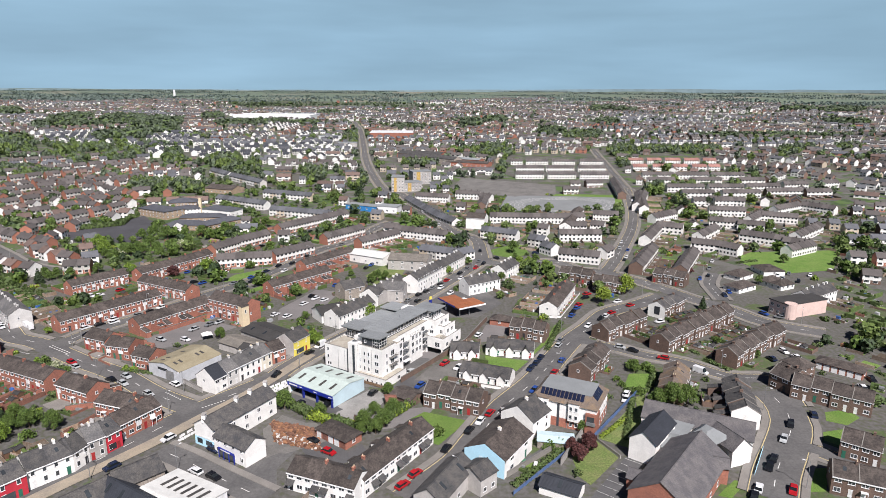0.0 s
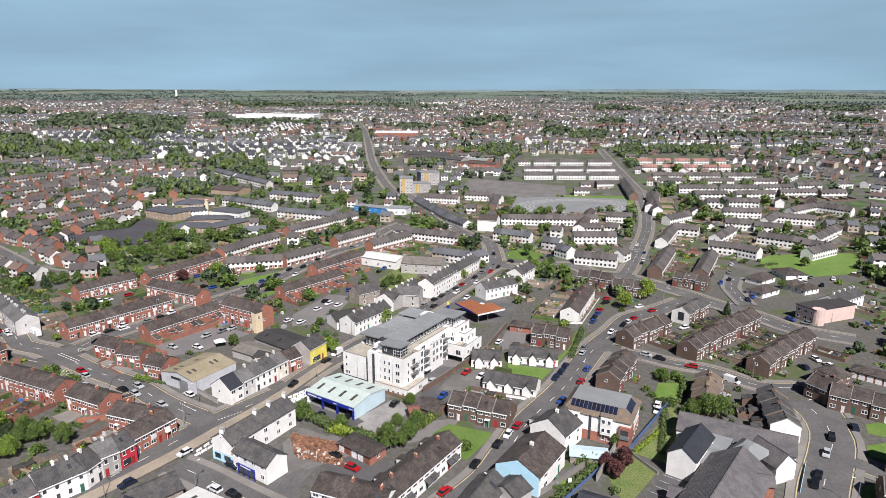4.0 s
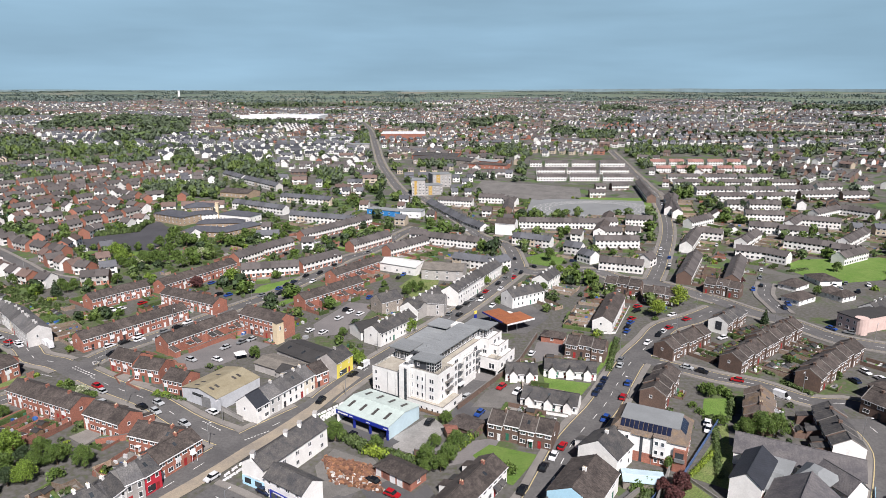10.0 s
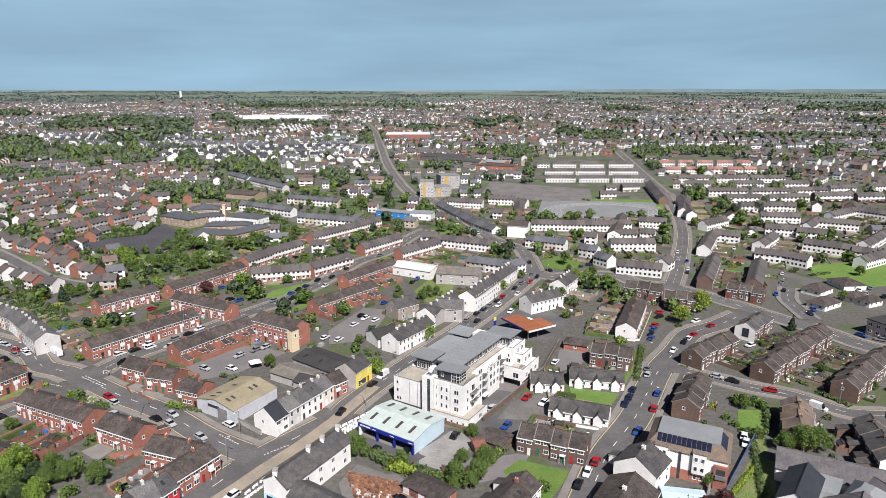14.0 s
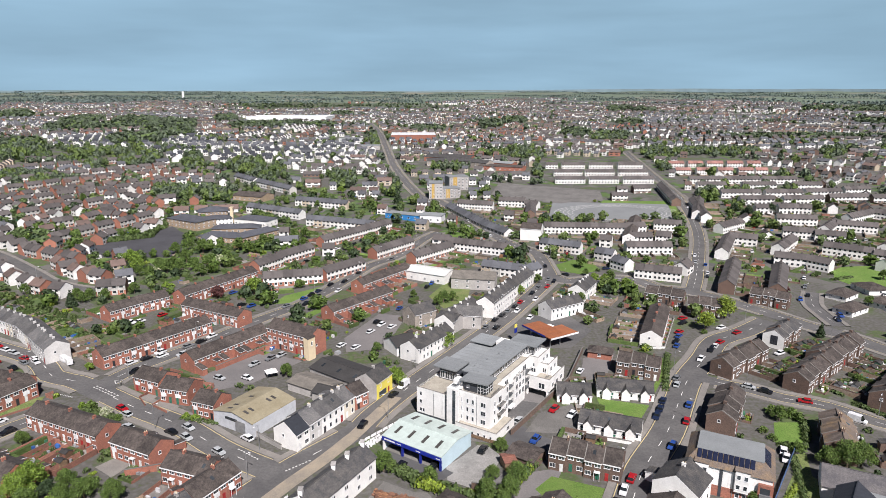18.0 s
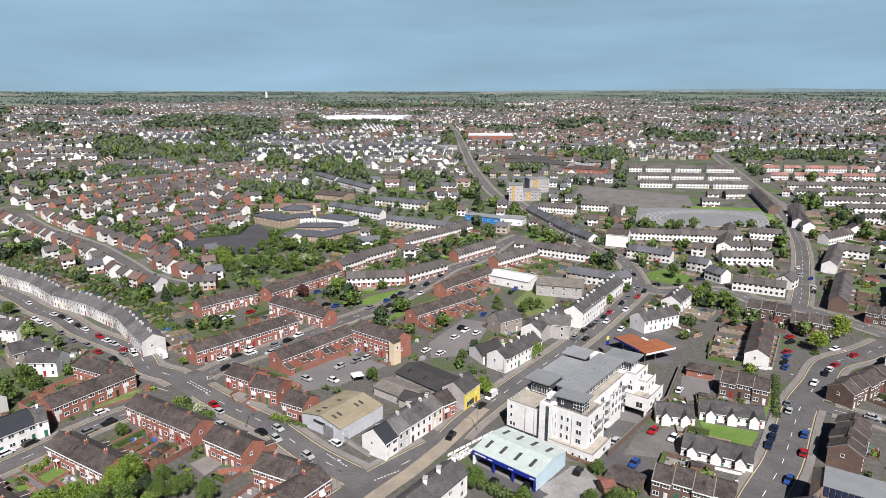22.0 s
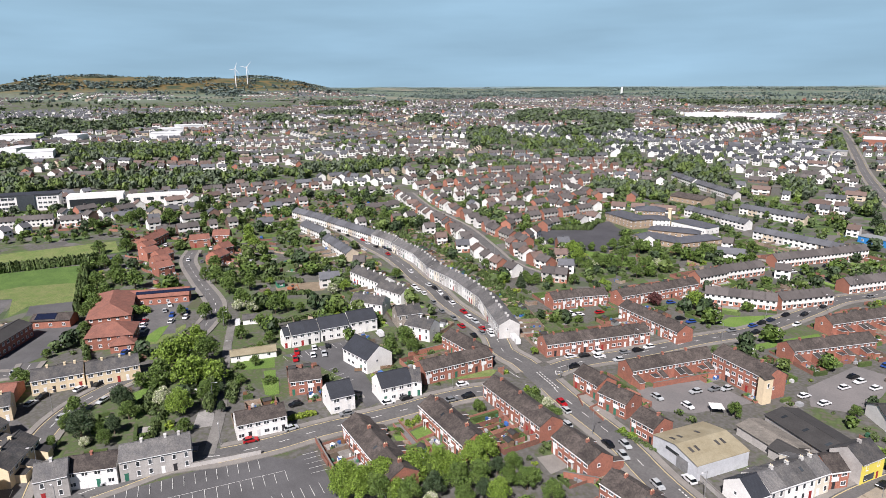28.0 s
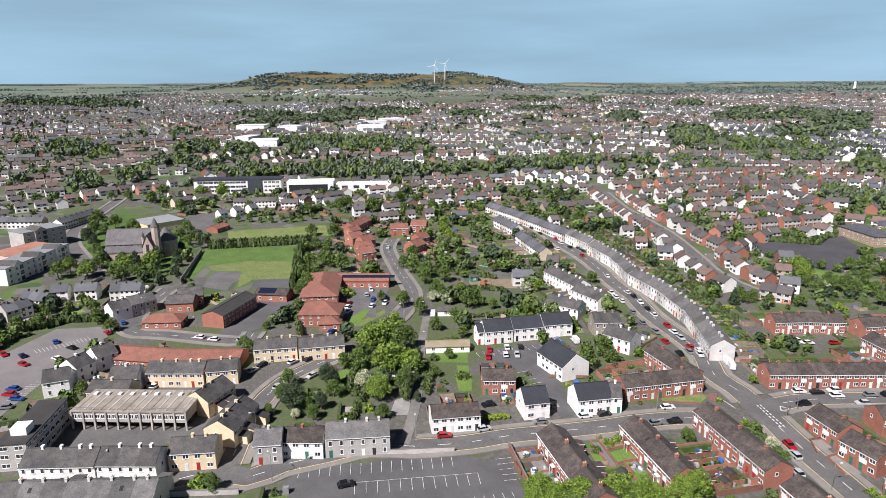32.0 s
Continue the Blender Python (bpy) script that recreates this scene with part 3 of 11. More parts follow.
        if kind in "KZ":
            kk = (rz - ez) / (d / 2)
            part("verge", shared(("verge", kind, d, ez), lambda: Shape().loft([(-0.02, -0.38, ez - 0.38 * kk + 0.2), (0.2, -0.38, ez - 0.38 * kk + 0.2), (0.2, d / 2, rz + 0.2), (-0.02, d / 2, rz + 0.2)], [(-0.02, -0.38, ez - 0.38 * kk + 0.34), (0.2, -0.38, ez - 0.38 * kk + 0.34), (0.2, d / 2, rz + 0.34), (-0.02, d / 2, rz + 0.34)]).mesh("verge", PAVE)), None, ob)
        if kind in "RK" and rich > 1 and seed % 3 == 0:
            part("porch", shared("porch", lambda: Shape().box(-0.8, -1.0, 2.3, 0.8, 0, 2.45).box(-0.78, -0.95, 0, -0.68, -0.85, 2.3).box(0.68, -0.95, 0, 0.78, -0.85, 2.3).mesh("porch", PVC)), None, ob, at=pose(w * ((seed % 2) + 0.5) / 2, 0, 0.1))
        if first:
            add_window(ob, 0.9, 1.0, pose(0, d * 0.62, 3.4 if floors > 1 else 1.2, 0, 0, -90), False)
        if last and floors > 1:
            add_window(ob, 0.9, 1.0, pose(w, d * 0.35, 3.4, 0, 0, 90), False)
    if kind == "B":
        def gable_():
            ring = [(-1.3, 0, -0.3), (1.3, 0, -0.3), (1.3, 0, 2.8), (0, 0, 4.3), (-1.3, 0, 2.8)]
            return Shape().loft([(x, -1.2, z) for x, _, z in ring], [(x, 3.0, z) for x, _, z in ring]).mesh("porch_gable", WHITE)

        def gable_roof_():
            sh = Shape()
            for s in (-1, 1):
                q = [(s * 1.6, -1.4, 2.5), (0, -1.4, 4.35), (0, 3.2, 4.35), (s * 1.6, 3.2, 2.5)]
                sh.loft(q, [(x, y, z + 0.14) for x, y, z in q])
            return sh.mesh("porch_roof", SLATE)
        part("porch_gable", shared("porch_gable", gable_), None, ob, at=pose(w * 0.5, 0, 0))
        part("porch_roof", shared("porch_groof", gable_roof_), None, ob, at=pose(w * 0.5, 0, 0))
    if back and rich > 0:
        # a rear return or lean-to behind the house, of one of three kinds
        style = (seed * 7 + len(kind)) % 4
        bw, bl = round(back * (0.4 if kind == "R" else 0.5), 1), (3.2, 4.2, 2.6, 3.6)[style]
        low, top = ((2.5, 3.5), (2.4, 3.3), (2.6, 2.6), (4.4, 5.6) if kind in "GS" else (2.5, 3.6))[style]

        def ext_():
            ring = [(0, 0, -0.4), (bw, 0, -0.4), (bw, 0, top), (0, 0, top)]
            return Shape().loft([(0, bl, -0.4), (bw, bl, -0.4), (bw, bl, low), (0, bl, low)], ring).mesh("rear_extension", wall)

        def ext_roof_():
            q = [(-0.15, -0.02, top), (bw + 0.15, -0.02, top), (bw + 0.15, bl + 0.2, low), (-0.15, bl + 0.2, low)]
            me = Shape().loft(q, [(x, y, z + 0.16) for x, y, z in q]).mesh("rear_roof", BLACKFELT if style in (0, 2) else roof)
            me.materials.append(PVC)
            for k in (3, 4, 5) if kind in "RGS" else (4,):
                me.polygons[k].material_index = 1
            return me
        side = 0.06 * w if seed % 2 else w - bw - 0.06 * w
        part("rear_extension", shared(("ext", style, bw, kind, wall.name), ext_), None, ob, at=pose(side, d, 0))
        part("rear_roof", shared(("extr", style, bw, kind, roof.name), ext_roof_), None, ob, at=pose(side, d, 0))
    return ob


ROWS = []


def row(kind, x0, y0, x1, y1, n, ridge=True, rich=2, depth=None, storeys=None, wall=None, ext=True, mural=0):
    """A terrace from one end to the other; its front lies to the right of that way. ridge: the ends are those of the ridge, else of the front eaves."""
    d = depth or STYLE[kind][4]
    if rich == 0 and not depth:
        FAR_ROWS.append((kind, x0, y0, x1, y1, n))
        return
    a, b = Vector((x0, y0)), Vector((x1, y1))
    u = (b - a).normalized()
    left = Vector((-u.y, u.x))
    if ridge:
        a, b = a - left * d / 2, b - left * d / 2
    w = (b - a).length / n
    turn = math.degrees(math.atan2(u.y, u.x))
    z = min(ground_at(*a), ground_at(*b))
    rear = left.dot(Vector((-30, 20)) - (a + b) / 2) > 0
    ROWS.append((a, b, left, d, kind, rich))
    for i in range(n):
        q = a + u * w * i
        zz = ground_at(*(q + left * d / 2))
        own = wall
        if kind == "G" and n > 3:
            own = (WHITE, GREY, WHITE, OFFWHITE, PALEGREY)[(i * 3 + len(ROWS)) % 5]
        if kind in "KZL" and n > 2 and rich:
            q = q + left * (0.5 * (i % 2))
            zz += (0.0, 0.32, 0.1)[i % 3]
        ob = house(kind, pose(q.x, q.y, zz, 0, 0, turn), w, i == 0, i == n - 1, rich, i + len(ROWS), depth, storeys, own, "houses of one terrace" if n > 1 else "", back=min(w, 6) if ext and kind in "RKWGSZC" and (rear or rich > 1) else None, rear=rear)
        if mural and i == 0:
            part("gable_board", Shape().box(-0.12, d * 0.3, 1.6, -0.05, d * 0.62, 5.2), BLACKROOF, ob, "dark painted board on the gable")



# ---- the plan ----
# roads
road(9, (-108.3, 130.1), (-102.2, 138.7), (-92.9, 150.5), (-77.3, 177.3), (-59.1, 200.3))
road(9, (-59.1, 200.3), (-50.2, 220.4), (-13.4, 284.6), (1.2, 312.8), (14.5, 340.1), (22.3, 359.3), (23.4, 383.5), (22.3, 411.0), (13.9, 426.3), (3.4, 445.4), (-7.7, 492.9), (-25.4, 538.3), (-41.6, 583.8), (-57.9, 605.6), (-78.1, 694.3), (-99.6, 813.2), (-123.2, 980.3), (-160.8, 1232.2), (-200.8, 1430.2))
road(9, (-77.0, 178.4), (-94.9, 189.1), (-112.4, 202.6), (-132.1, 213.9), (-146.4, 223.2), (-161.3, 232.2), (-171.7, 236.2), (-186.1, 249.9), (-219.3, 266.8), (-239.7, 280.7), (-259.3, 290.5), (-280.0, 304.0), (-301.1, 315.3), (-330.0, 326.6), (-355.4, 338.7), (-386.5, 349.8))
road(8, (-149.9, 221.8), (-146.3, 240.5), (-129.1, 267.3), (-114.4, 293.1), (-101.2, 313.1), (-94.1, 330.1), (-85.9, 353.1), (-76.7, 381.1), (-64.2, 399.1), (-58.8, 413.3), (-47.8, 448.6), (-38.5, 468.0))
road(8, (-155.4, 209.9), (-162.1, 201.3), (-168.5, 189.2), (-171.9, 180.4), (-177.9, 167.9), (-185.0, 154.0), (-189.3, 142.6), (-196.5, 129.5), (-204.1, 120.3), (-207.2, 107.7), (-210.0, 96.7), (-210.0, 87.3), (-218.2, 80.7), (-220.2, 71.4), (-227.9, 57.4), (-237.5, 35.6))
road(10, (-8.7, 134.4), (4.0, 150.2), (11.0, 164.3), (19.2, 180.8), (32.1, 200.2), (41.9, 218.4), (51.2, 235.3), (63.2, 252.1), (75.4, 269.8), (91.2, 280.1), (107.3, 293.1))
road(10, (21.9, 361.9), (30.3, 352.0), (47.0, 354.7), (65.3, 355.6), (74.8, 340.2), (86.5, 335.9), (97.9, 324.6), (110.5, 306.5), (120.8, 288.3), (131.2, 274.5), (140.2, 257.0), (158.8, 245.0))
road(8, (91.4, 337.3), (105.4, 368.8), (134.6, 441.3), (151.3, 494.1), (164.5, 549.6), (178.1, 605.9), (173.2, 576.1), (187.6, 693.5), (203.0, 813.5), (217.6, 927.4))
road(7, (55.3, 235.8), (68.4, 228.0), (77.2, 221.5), (88.6, 215.7), (100.3, 203.9), (115.5, 200.8), (112.8, 183.1))
road(12, (108.1, 192.8), (108.5, 183.3), (105.3, 171.8), (97.2, 159.1), (88.3, 146.9), (81.2, 135.3))
road(7, (101.1, 160.3), (112.7, 148.1))
road(7, (-218.3, 85.1), (-233.1, 94.6), (-246.4, 104.4), (-255.2, 114.6), (-260.3, 125.9), (-264.8, 145.3))
road(6, (-273.9, 164.3), (-287.4, 183.5), (-307.1, 201.5), (-345.9, 217.6), (-383.2, 234.1), (-403.4, 250.0))
road(6, (-357.5, 83.4), (-334.9, 83.5), (-324.1, 93.2), (-299.3, 115.0), (-304.9, 123.4))
road(7, (-341.3, 84.6), (-354.9, 88.7), (-376.0, 103.4), (-384.6, 109.9))
road(6, (149.3, 333.6), (139.1, 315.1), (136.4, 302.1), (134.3, 286.8))
road(3.2, (-285.1, 195.4), (-252.6, 169.8), (-221.2, 146.9), (-204.0, 132.2), (-199.4, 127.9), mat=CONCRETE, dashes=False, kerb=False)
road(7, (-640.0, 132.0), (-623.9, 125.7), (-587.0, 108.1), (-559.6, 95.3), (-534.4, 85.5), (-504.3, 81.0), (-475.0, 81.4), (-430.0, 84.0), dashes=False)
road(7, (-78.4, 155.6), (-70.2, 151.2), (-57.4, 142.9), (-43.1, 134.1))
road(6, (-420.5, 474.2), (-372.9, 439.1), (-346.2, 423.4), (-305.8, 400.8), (-264.0, 368.0), (-242.6, 349.5), (-225.9, 339.4), (-211.0, 334.1), dashes=False)
road(4.0, (-60.0, 196.8), (-54.7, 209.0), (-49.4, 221.2), mat=SANDY, lift=0.06, dashes=False, kerb=False)
road(4.2, (-100.5, 132.0), (-94.9, 140.5), (-89.9, 147.2), (-83.6, 156.2), (-77.9, 165.2), (-72.9, 174.1), (-66.1, 185.1), (-60.0, 196.8), mat=SANDY, lift=0.06, dashes=False, kerb=False)
# ground areas
area("court", ASPHALT, "asphalt parking court between the apartments and a brick wall", (-24.2, 209.8), (-14.6, 227.5), (-2.4, 231.2), (-0.1, 222.4), (-12.7, 203.6), (-20.9, 195.1))
area("court", CONCRETE, "concrete apron round the white apartments", (-27.3, 195.0), (-23.7, 205.5), (-14.2, 203.3), (-21.0, 193.8))
area("yard", DARKASPHALT, "dark asphalt yard beside a blue house", (26.0, 155.7), (30.4, 159.8), (31.2, 157.2), (16.8, 143.8), (14.4, 144.5))
area("lawn", GRASS, "long green strip behind a brick wall", (-96.7, 295.7), (-95.9, 301.7), (-78.4, 327.9), (-76.6, 324.8), (-93.7, 295.9))
area("lawn", GRASS, "open green beside a curved terrace", (-114.9, 313.2), (-112.2, 326.2), (-94.2, 344.1), (-92.8, 339.8), (-107.4, 315.6))
area("forecourt", ASPHALT, "asphalt forecourt of the filling station", (-8.9, 277.7), (-0.1, 297.2), (21.0, 299.7), (28.1, 281.4), (15.4, 262.1), (1.7, 261.9))
area("court", WORNASPHALT, "worn asphalt court beneath the apartment wing", (-15.7, 221.4), (-10.9, 239.9), (4.7, 230.4), (-2.6, 217.3))
area("waste_ground", ROUGHGRASS, "waste ground of rough grass behind the street", (-41.7, 325.5), (-33.6, 349.0), (-19.3, 352.6), (-23.2, 319.2), (-34.1, 307.9))
area("yard", DARKASPHALT, "dark asphalt court before lock-up garages", (-40.0, 158.0), (-36.3, 163.4), (-26.1, 155.3), (-22.8, 159.6), (-20.7, 155.3), (-27.4, 148.5), (-37.5, 153.8))
area("yard", CONCRETE, "trodden yard of salvage beside a white house", (-47.8, 151.8), (-52.8, 167.0), (-49.1, 175.4), (-37.4, 168.8), (-37.6, 158.0), (-44.1, 155.1))
area("yard", ASPHALT, "asphalt lane beside a white terrace", (-43.9, 137.4), (-52.3, 146.5), (-48.1, 151.8), (-44.1, 155.1), (-39.9, 157.4), (-43.6, 147.1), (-41.1, 137.4))
area("lawn", GRASS, "square front lawn inside a curved wall", (119.7, 178.8), (127.9, 180.7), (128.4, 175.4), (121.8, 170.9), (116.9, 173.5))
area("lawn", GRASS, "small front lawn beside a brown terrace", (112.1, 166.9), (119.1, 168.6), (112.7, 159.4), (109.7, 162.3))
area("lawn", GRASS, "corner lawn inside a kerb", (92.4, 140.8), (98.8, 148.3), (103.6, 148.8), (96.3, 138.5), (90.8, 138.0))
area("lawn", GRASS, "small lawn beside the church steps", (68.3, 136.5), (75.4, 143.1), (77.8, 141.9), (71.4, 135.6))
area("court", DARKASPHALT, "dark asphalt court of the white apartments", (-17.5, 192.7), (-12.6, 205.8), (-0.5, 192.9), (-4.1, 181.2))
area("playing_field", LONGGRASS, "dark green upper school field", (-447.0, 141.7), (-446.2, 146.6), (-423.3, 194.7), (-391.6, 179.8), (-407.8, 155.2), (-413.0, 135.8), (-393.7, 122.0), (-396.0, 119.2))
area("playing_field", ROUGHGRASS, "mown yellow green school lawn", (-411.3, 136.2), (-410.0, 155.9), (-394.1, 180.2), (-363.2, 166.7), (-374.5, 147.7), (-365.0, 136.1), (-391.8, 147.5), (-401.8, 135.4))
area("playground", ASPHALT, "fenced grey ball court of the school", (-401.0, 134.9), (-390.9, 147.2), (-364.8, 131.2), (-377.7, 123.6))
area("playground", DARKASPHALT, "dark school court with painted circles", (-373.9, 148.4), (-363.2, 166.7), (-350.6, 160.7), (-361.2, 141.8))
area("tennis_court", ROUGHGRASS, "pale green tennis courts", (-482.5, 169.4), (-461.0, 230.6), (-433.8, 219.7), (-464.0, 164.0))
area("playground", ASPHALT, "grey playground beside a school hall", (-547.0, 161.0), (-541.1, 180.4), (-489.8, 162.4), (-497.4, 147.8))
area("cleared_ground", SOILGROUND, "bare cleared building ground", (-310.0, 238.2), (-293.2, 257.4), (-282.7, 246.6), (-297.8, 229.3))
area("lawn", GRASS, "long garden lawn between hedges", (-251.2, 132.8), (-252.6, 141.5), (-236.7, 133.7), (-233.6, 125.5))
area("lawn", GRASS, "garden lawn beside a hedge", (-230.9, 170.3), (-228.1, 173.5), (-212.8, 161.4), (-214.4, 159.6))
area("lawn", GRASS, "small mown lawn behind a white shed", (-243.8, 170.3), (-238.1, 180.9), (-230.2, 174.7), (-237.5, 166.3))
area("lawn", ROUGHGRASS, "grass bank beside a curving lane", (-298.0, 154.7), (-290.5, 165.3), (-296.1, 179.7), (-291.2, 176.8), (-284.7, 162.1), (-289.6, 151.8))
area("forecourt", DARKASPHALT, "asphalt forecourt of the new houses", (-235.9, 183.1), (-227.9, 207.7), (-198.4, 189.2), (-181.9, 179.3), (-183.1, 173.3), (-202.8, 183.3), (-223.4, 185.6))
area("car_park", DARKASPHALT, "small asphalt car park of the church hall", (50.2, 153.5), (54.9, 150.3), (43.5, 135.5), (36.7, 135.5))
area("lawn", ROUGHGRASS, "grass bank of the church garden", (44.4, 163.5), (48.2, 153.0), (37.8, 140.5), (35.6, 144.2), (35.5, 152.7))
area("yard", CONCRETE, "concrete yard of salvaged bricks", (-51.5, 170.7), (-37.7, 170.8), (-32.4, 161.0), (-43.0, 154.2), (-50.0, 156.4))
area("car_park", DARKASPHALT, "dark asphalt car park with white bay lines", (-205.6, 97.2), (-195.8, 120.5), (-187.3, 136.4), (-179.2, 140.1), (-178.0, 146.8), (-157.0, 136.8), (-197.4, 91.4))
area("car_park", WORNASPHALT, "worn asphalt car park behind the apartments", (-23.6, 173.0), (-14.8, 182.7), (-11.7, 179.4), (-1.9, 181.6), (-6.3, 171.4), (-17.4, 167.2))
area("yard", GRAVEL, "pale gravel yard beside the garage", (-33.0, 182.0), (-32.7, 176.0), (-27.0, 172.8), (-22.6, 175.5), (-17.6, 186.7), (-20.9, 191.7), (-24.2, 192.5), (-28.0, 187.6))
area("yard", DARKASPHALT, "dark asphalt forecourt of the garage", (-51.3, 190.3), (-34.4, 181.9), (-31.0, 179.1), (-35.2, 174.9), (-55.6, 183.3))
area("yard", WORNASPHALT, "pale worn asphalt yard behind shops", (-119.8, 236.2), (-102.8, 257.6), (-86.4, 249.3), (-99.2, 231.6), (-109.6, 225.7))
area("yard", WORNASPHALT, "pale worn parking yard behind shops", (-74.4, 271.7), (-63.1, 301.0), (-51.1, 297.6), (-54.2, 277.9), (-61.0, 260.6), (-71.5, 257.8))
area("yard", CONCRETE, "concrete yard of a row of bungalows", (-4.1, 211.0), (7.3, 217.1), (10.6, 200.0), (2.8, 199.0), (-9.8, 199.8))
area("yard", WORNASPHALT, "worn asphalt court behind the houses", (18.5, 253.0), (30.7, 256.0), (23.4, 237.5), (12.8, 232.6))
area("lawn", GRASS, "mown lawn in front of bungalows", (16.1, 220.9), (31.8, 216.3), (26.4, 207.4), (15.9, 213.1))
area("lawn", GRASS, "small mown lawn beside the brown terrace", (-5.6, 177.8), (7.7, 172.5), (-0.9, 158.9), (-4.8, 161.2), (-10.6, 172.3))
area("lawn", GRASS, "square mown garden lawn with a hedge", (66.1, 205.8), (75.3, 205.9), (69.2, 193.6), (60.9, 194.4))
area("lawn", ROUGHGRASS, "rough grass bank beside the blue fence", (60.6, 182.7), (62.9, 177.0), (53.7, 157.1), (45.0, 162.7))
area("lawn", GRASS, "open green between the white terraces", (185.6, 378.9), (247.0, 381.7), (218.7, 339.6), (179.9, 331.6), (173.9, 356.3))
area("playing_field", TRACK, "grey running track with pale lane lines", (44.4, 505.6), (59.0, 574.4), (131.7, 567.0), (155.3, 560.5), (140.1, 503.2))
area("lawn", GRASS, "green verge round the running track", (148.5, 566.3), (162.2, 565.6), (143.8, 503.0), (140.1, 503.2))
area("lawn", GRASS, "green strip between the track and a pitch", (101.6, 581.2), (162.3, 573.5), (153.7, 562.0), (97.8, 566.8))
area("playing_field", CONCRETE, "grey gravel playing pitch", (6.2, 600.6), (20.4, 674.3), (112.2, 627.5), (103.9, 576.7), (74.3, 563.6))
area("playground", PLAYASPHALT, "smooth dark asphalt school playground", (-259.1, 415.9), (-258.3, 433.5), (-240.3, 444.6), (-234.1, 472.4), (-231.8, 479.7), (-220.8, 465.5), (-212.8, 458.1), (-194.8, 400.5), (-235.3, 395.1))
area("lawn", GRASS, "grass field beside the school playground", (-213.6, 394.4), (-181.1, 398.6), (-174.5, 376.3), (-199.7, 379.4))
area("lawn", GRASS, "green traffic island with a tree", (30.0, 383.6), (42.0, 395.6), (52.6, 386.8), (53.0, 372.8), (40.3, 364.7), (30.7, 371.4))
area("lawn", GRASS, "green roundabout with a tree", (-41.5, 457.7), (-28.7, 470.5), (-14.4, 460.4), (-28.1, 447.3))
area("playground", DARKASPHALT, "school yard with painted courts", (-341.6, 138.4), (-330.9, 152.5), (-309.4, 135.0), (-303.5, 113.5), (-313.3, 111.8))
area("car_park", WORNASPHALT, "wide pale worn car park with few cars", (-262.0, 28.0), (-290.8, 33.0), (-336.4, 36.0), (-357.2, 58.7), (-346.0, 79.1), (-334.6, 74.1), (-316.0, 62.0), (-301.0, 47.5), (-285.0, 37.0))
area("church_lawn", LONGGRASS, "shaded grass round the stone church", (-452.0, 84.0), (-530.0, 90.0), (-590.0, 125.0), (-500.0, 145.0), (-452.0, 139.0), (-404.0, 108.0))
area("court", ASPHALT, "asphalt court round the concrete offices", (-266.4, 52.6), (-245.6, 50.6), (-229.6, 85.6), (-247.2, 104.4), (-270.4, 103.0), (-278.6, 82.0))
area("car_park", ASPHALT, "asphalt car park of the red roofed health centre", (-335.0, 176.9), (-325.0, 203.0), (-305.6, 180.5), (-289.4, 171.1), (-298.8, 158.5))
area("lawn", GRASS, "narrow garden lawn beside a clipped hedge", (-231.3, 132.4), (-243.8, 141.6), (-240.0, 143.0), (-224.4, 129.2))
area("alley", WORNASPHALT, "worn path between the gardens of two brick terraces", (-168.8, 170.6), (-167.4, 172.2), (-147.0, 161.6), (-147.8, 159.6))
area("garden_bed", SOILGROUND, "planted front garden with bright clipped shrubs", (-169.6, 173.6), (-167.2, 179.8), (-162.8, 177.4), (-163.4, 170.8))
area("lawn", GRASS, "small front lawn inside low brick walls", (-162.4, 170.4), (-161.0, 175.6), (-156.4, 173.6), (-157.8, 168.2))
area("lawn", GRASS, "mown front lawn beside a garden path", (-153.4, 167.6), (-152.9, 172.0), (-150.2, 170.6), (-150.5, 166.6))
area("lawn", ROUGHGRASS, "dry pale front lawn behind a timber fence", (-150.2, 164.4), (-149.0, 169.4), (-143.4, 166.9), (-146.2, 162.1))
area("lawn", LONGGRASS, "overgrown garden behind a brick terrace", (-170.0, 168.6), (-167.4, 169.8), (-163.6, 168.0), (-165.6, 165.8))
area("lawn", GRASS, "narrow garden lawn with flower beds", (-165.2, 165.8), (-163.0, 167.4), (-159.2, 165.5), (-160.9, 163.4))
area("lawn", ROUGHGRASS, "dry pale lawn behind a brick terrace", (-160.3, 163.0), (-158.4, 165.0), (-153.8, 163.3), (-155.3, 160.8))
area("lawn", GRASS, "bright square lawn inside a white wall", (-154.7, 160.5), (-152.8, 162.4), (-149.0, 160.6), (-150.3, 157.9))
area("patio", PAVE, "pale paved yard behind an end house", (-126.5, 181.0), (-122.9, 186.2), (-117.6, 182.4), (-119.8, 176.4))
area("front_yard", PAVE, "paved front yard of a corner terrace", (-132.9, 219.5), (-130.9, 224.4), (-127.8, 221.3), (-129.2, 215.0))
area("front_yard", PAVE, "stone paved front yard with a low brick wall", (-125.9, 214.1), (-125.0, 218.6), (-117.8, 214.6), (-120.0, 210.3))
area("lawn", ROUGHGRASS, "grass strip inside a low wall before a brick terrace", (-172.6, 207.4), (-167.0, 219.6), (-164.7, 221.0), (-163.1, 214.9), (-170.6, 206.0))
area("lawn", ROUGHGRASS, "long grass bank along the blue fence", (66.7, 189.1), (57.4, 166.1), (53.7, 160.1), (60.6, 177.7), (63.3, 188.4))
area("verge", GRASS, "grass verge beside the pavement of a main road", (48.2, 254.0), (49.8, 251.0), (44.2, 238.6), (35.6, 223.6), (32.7, 219.0), (31.5, 219.4), (41.0, 236.3))
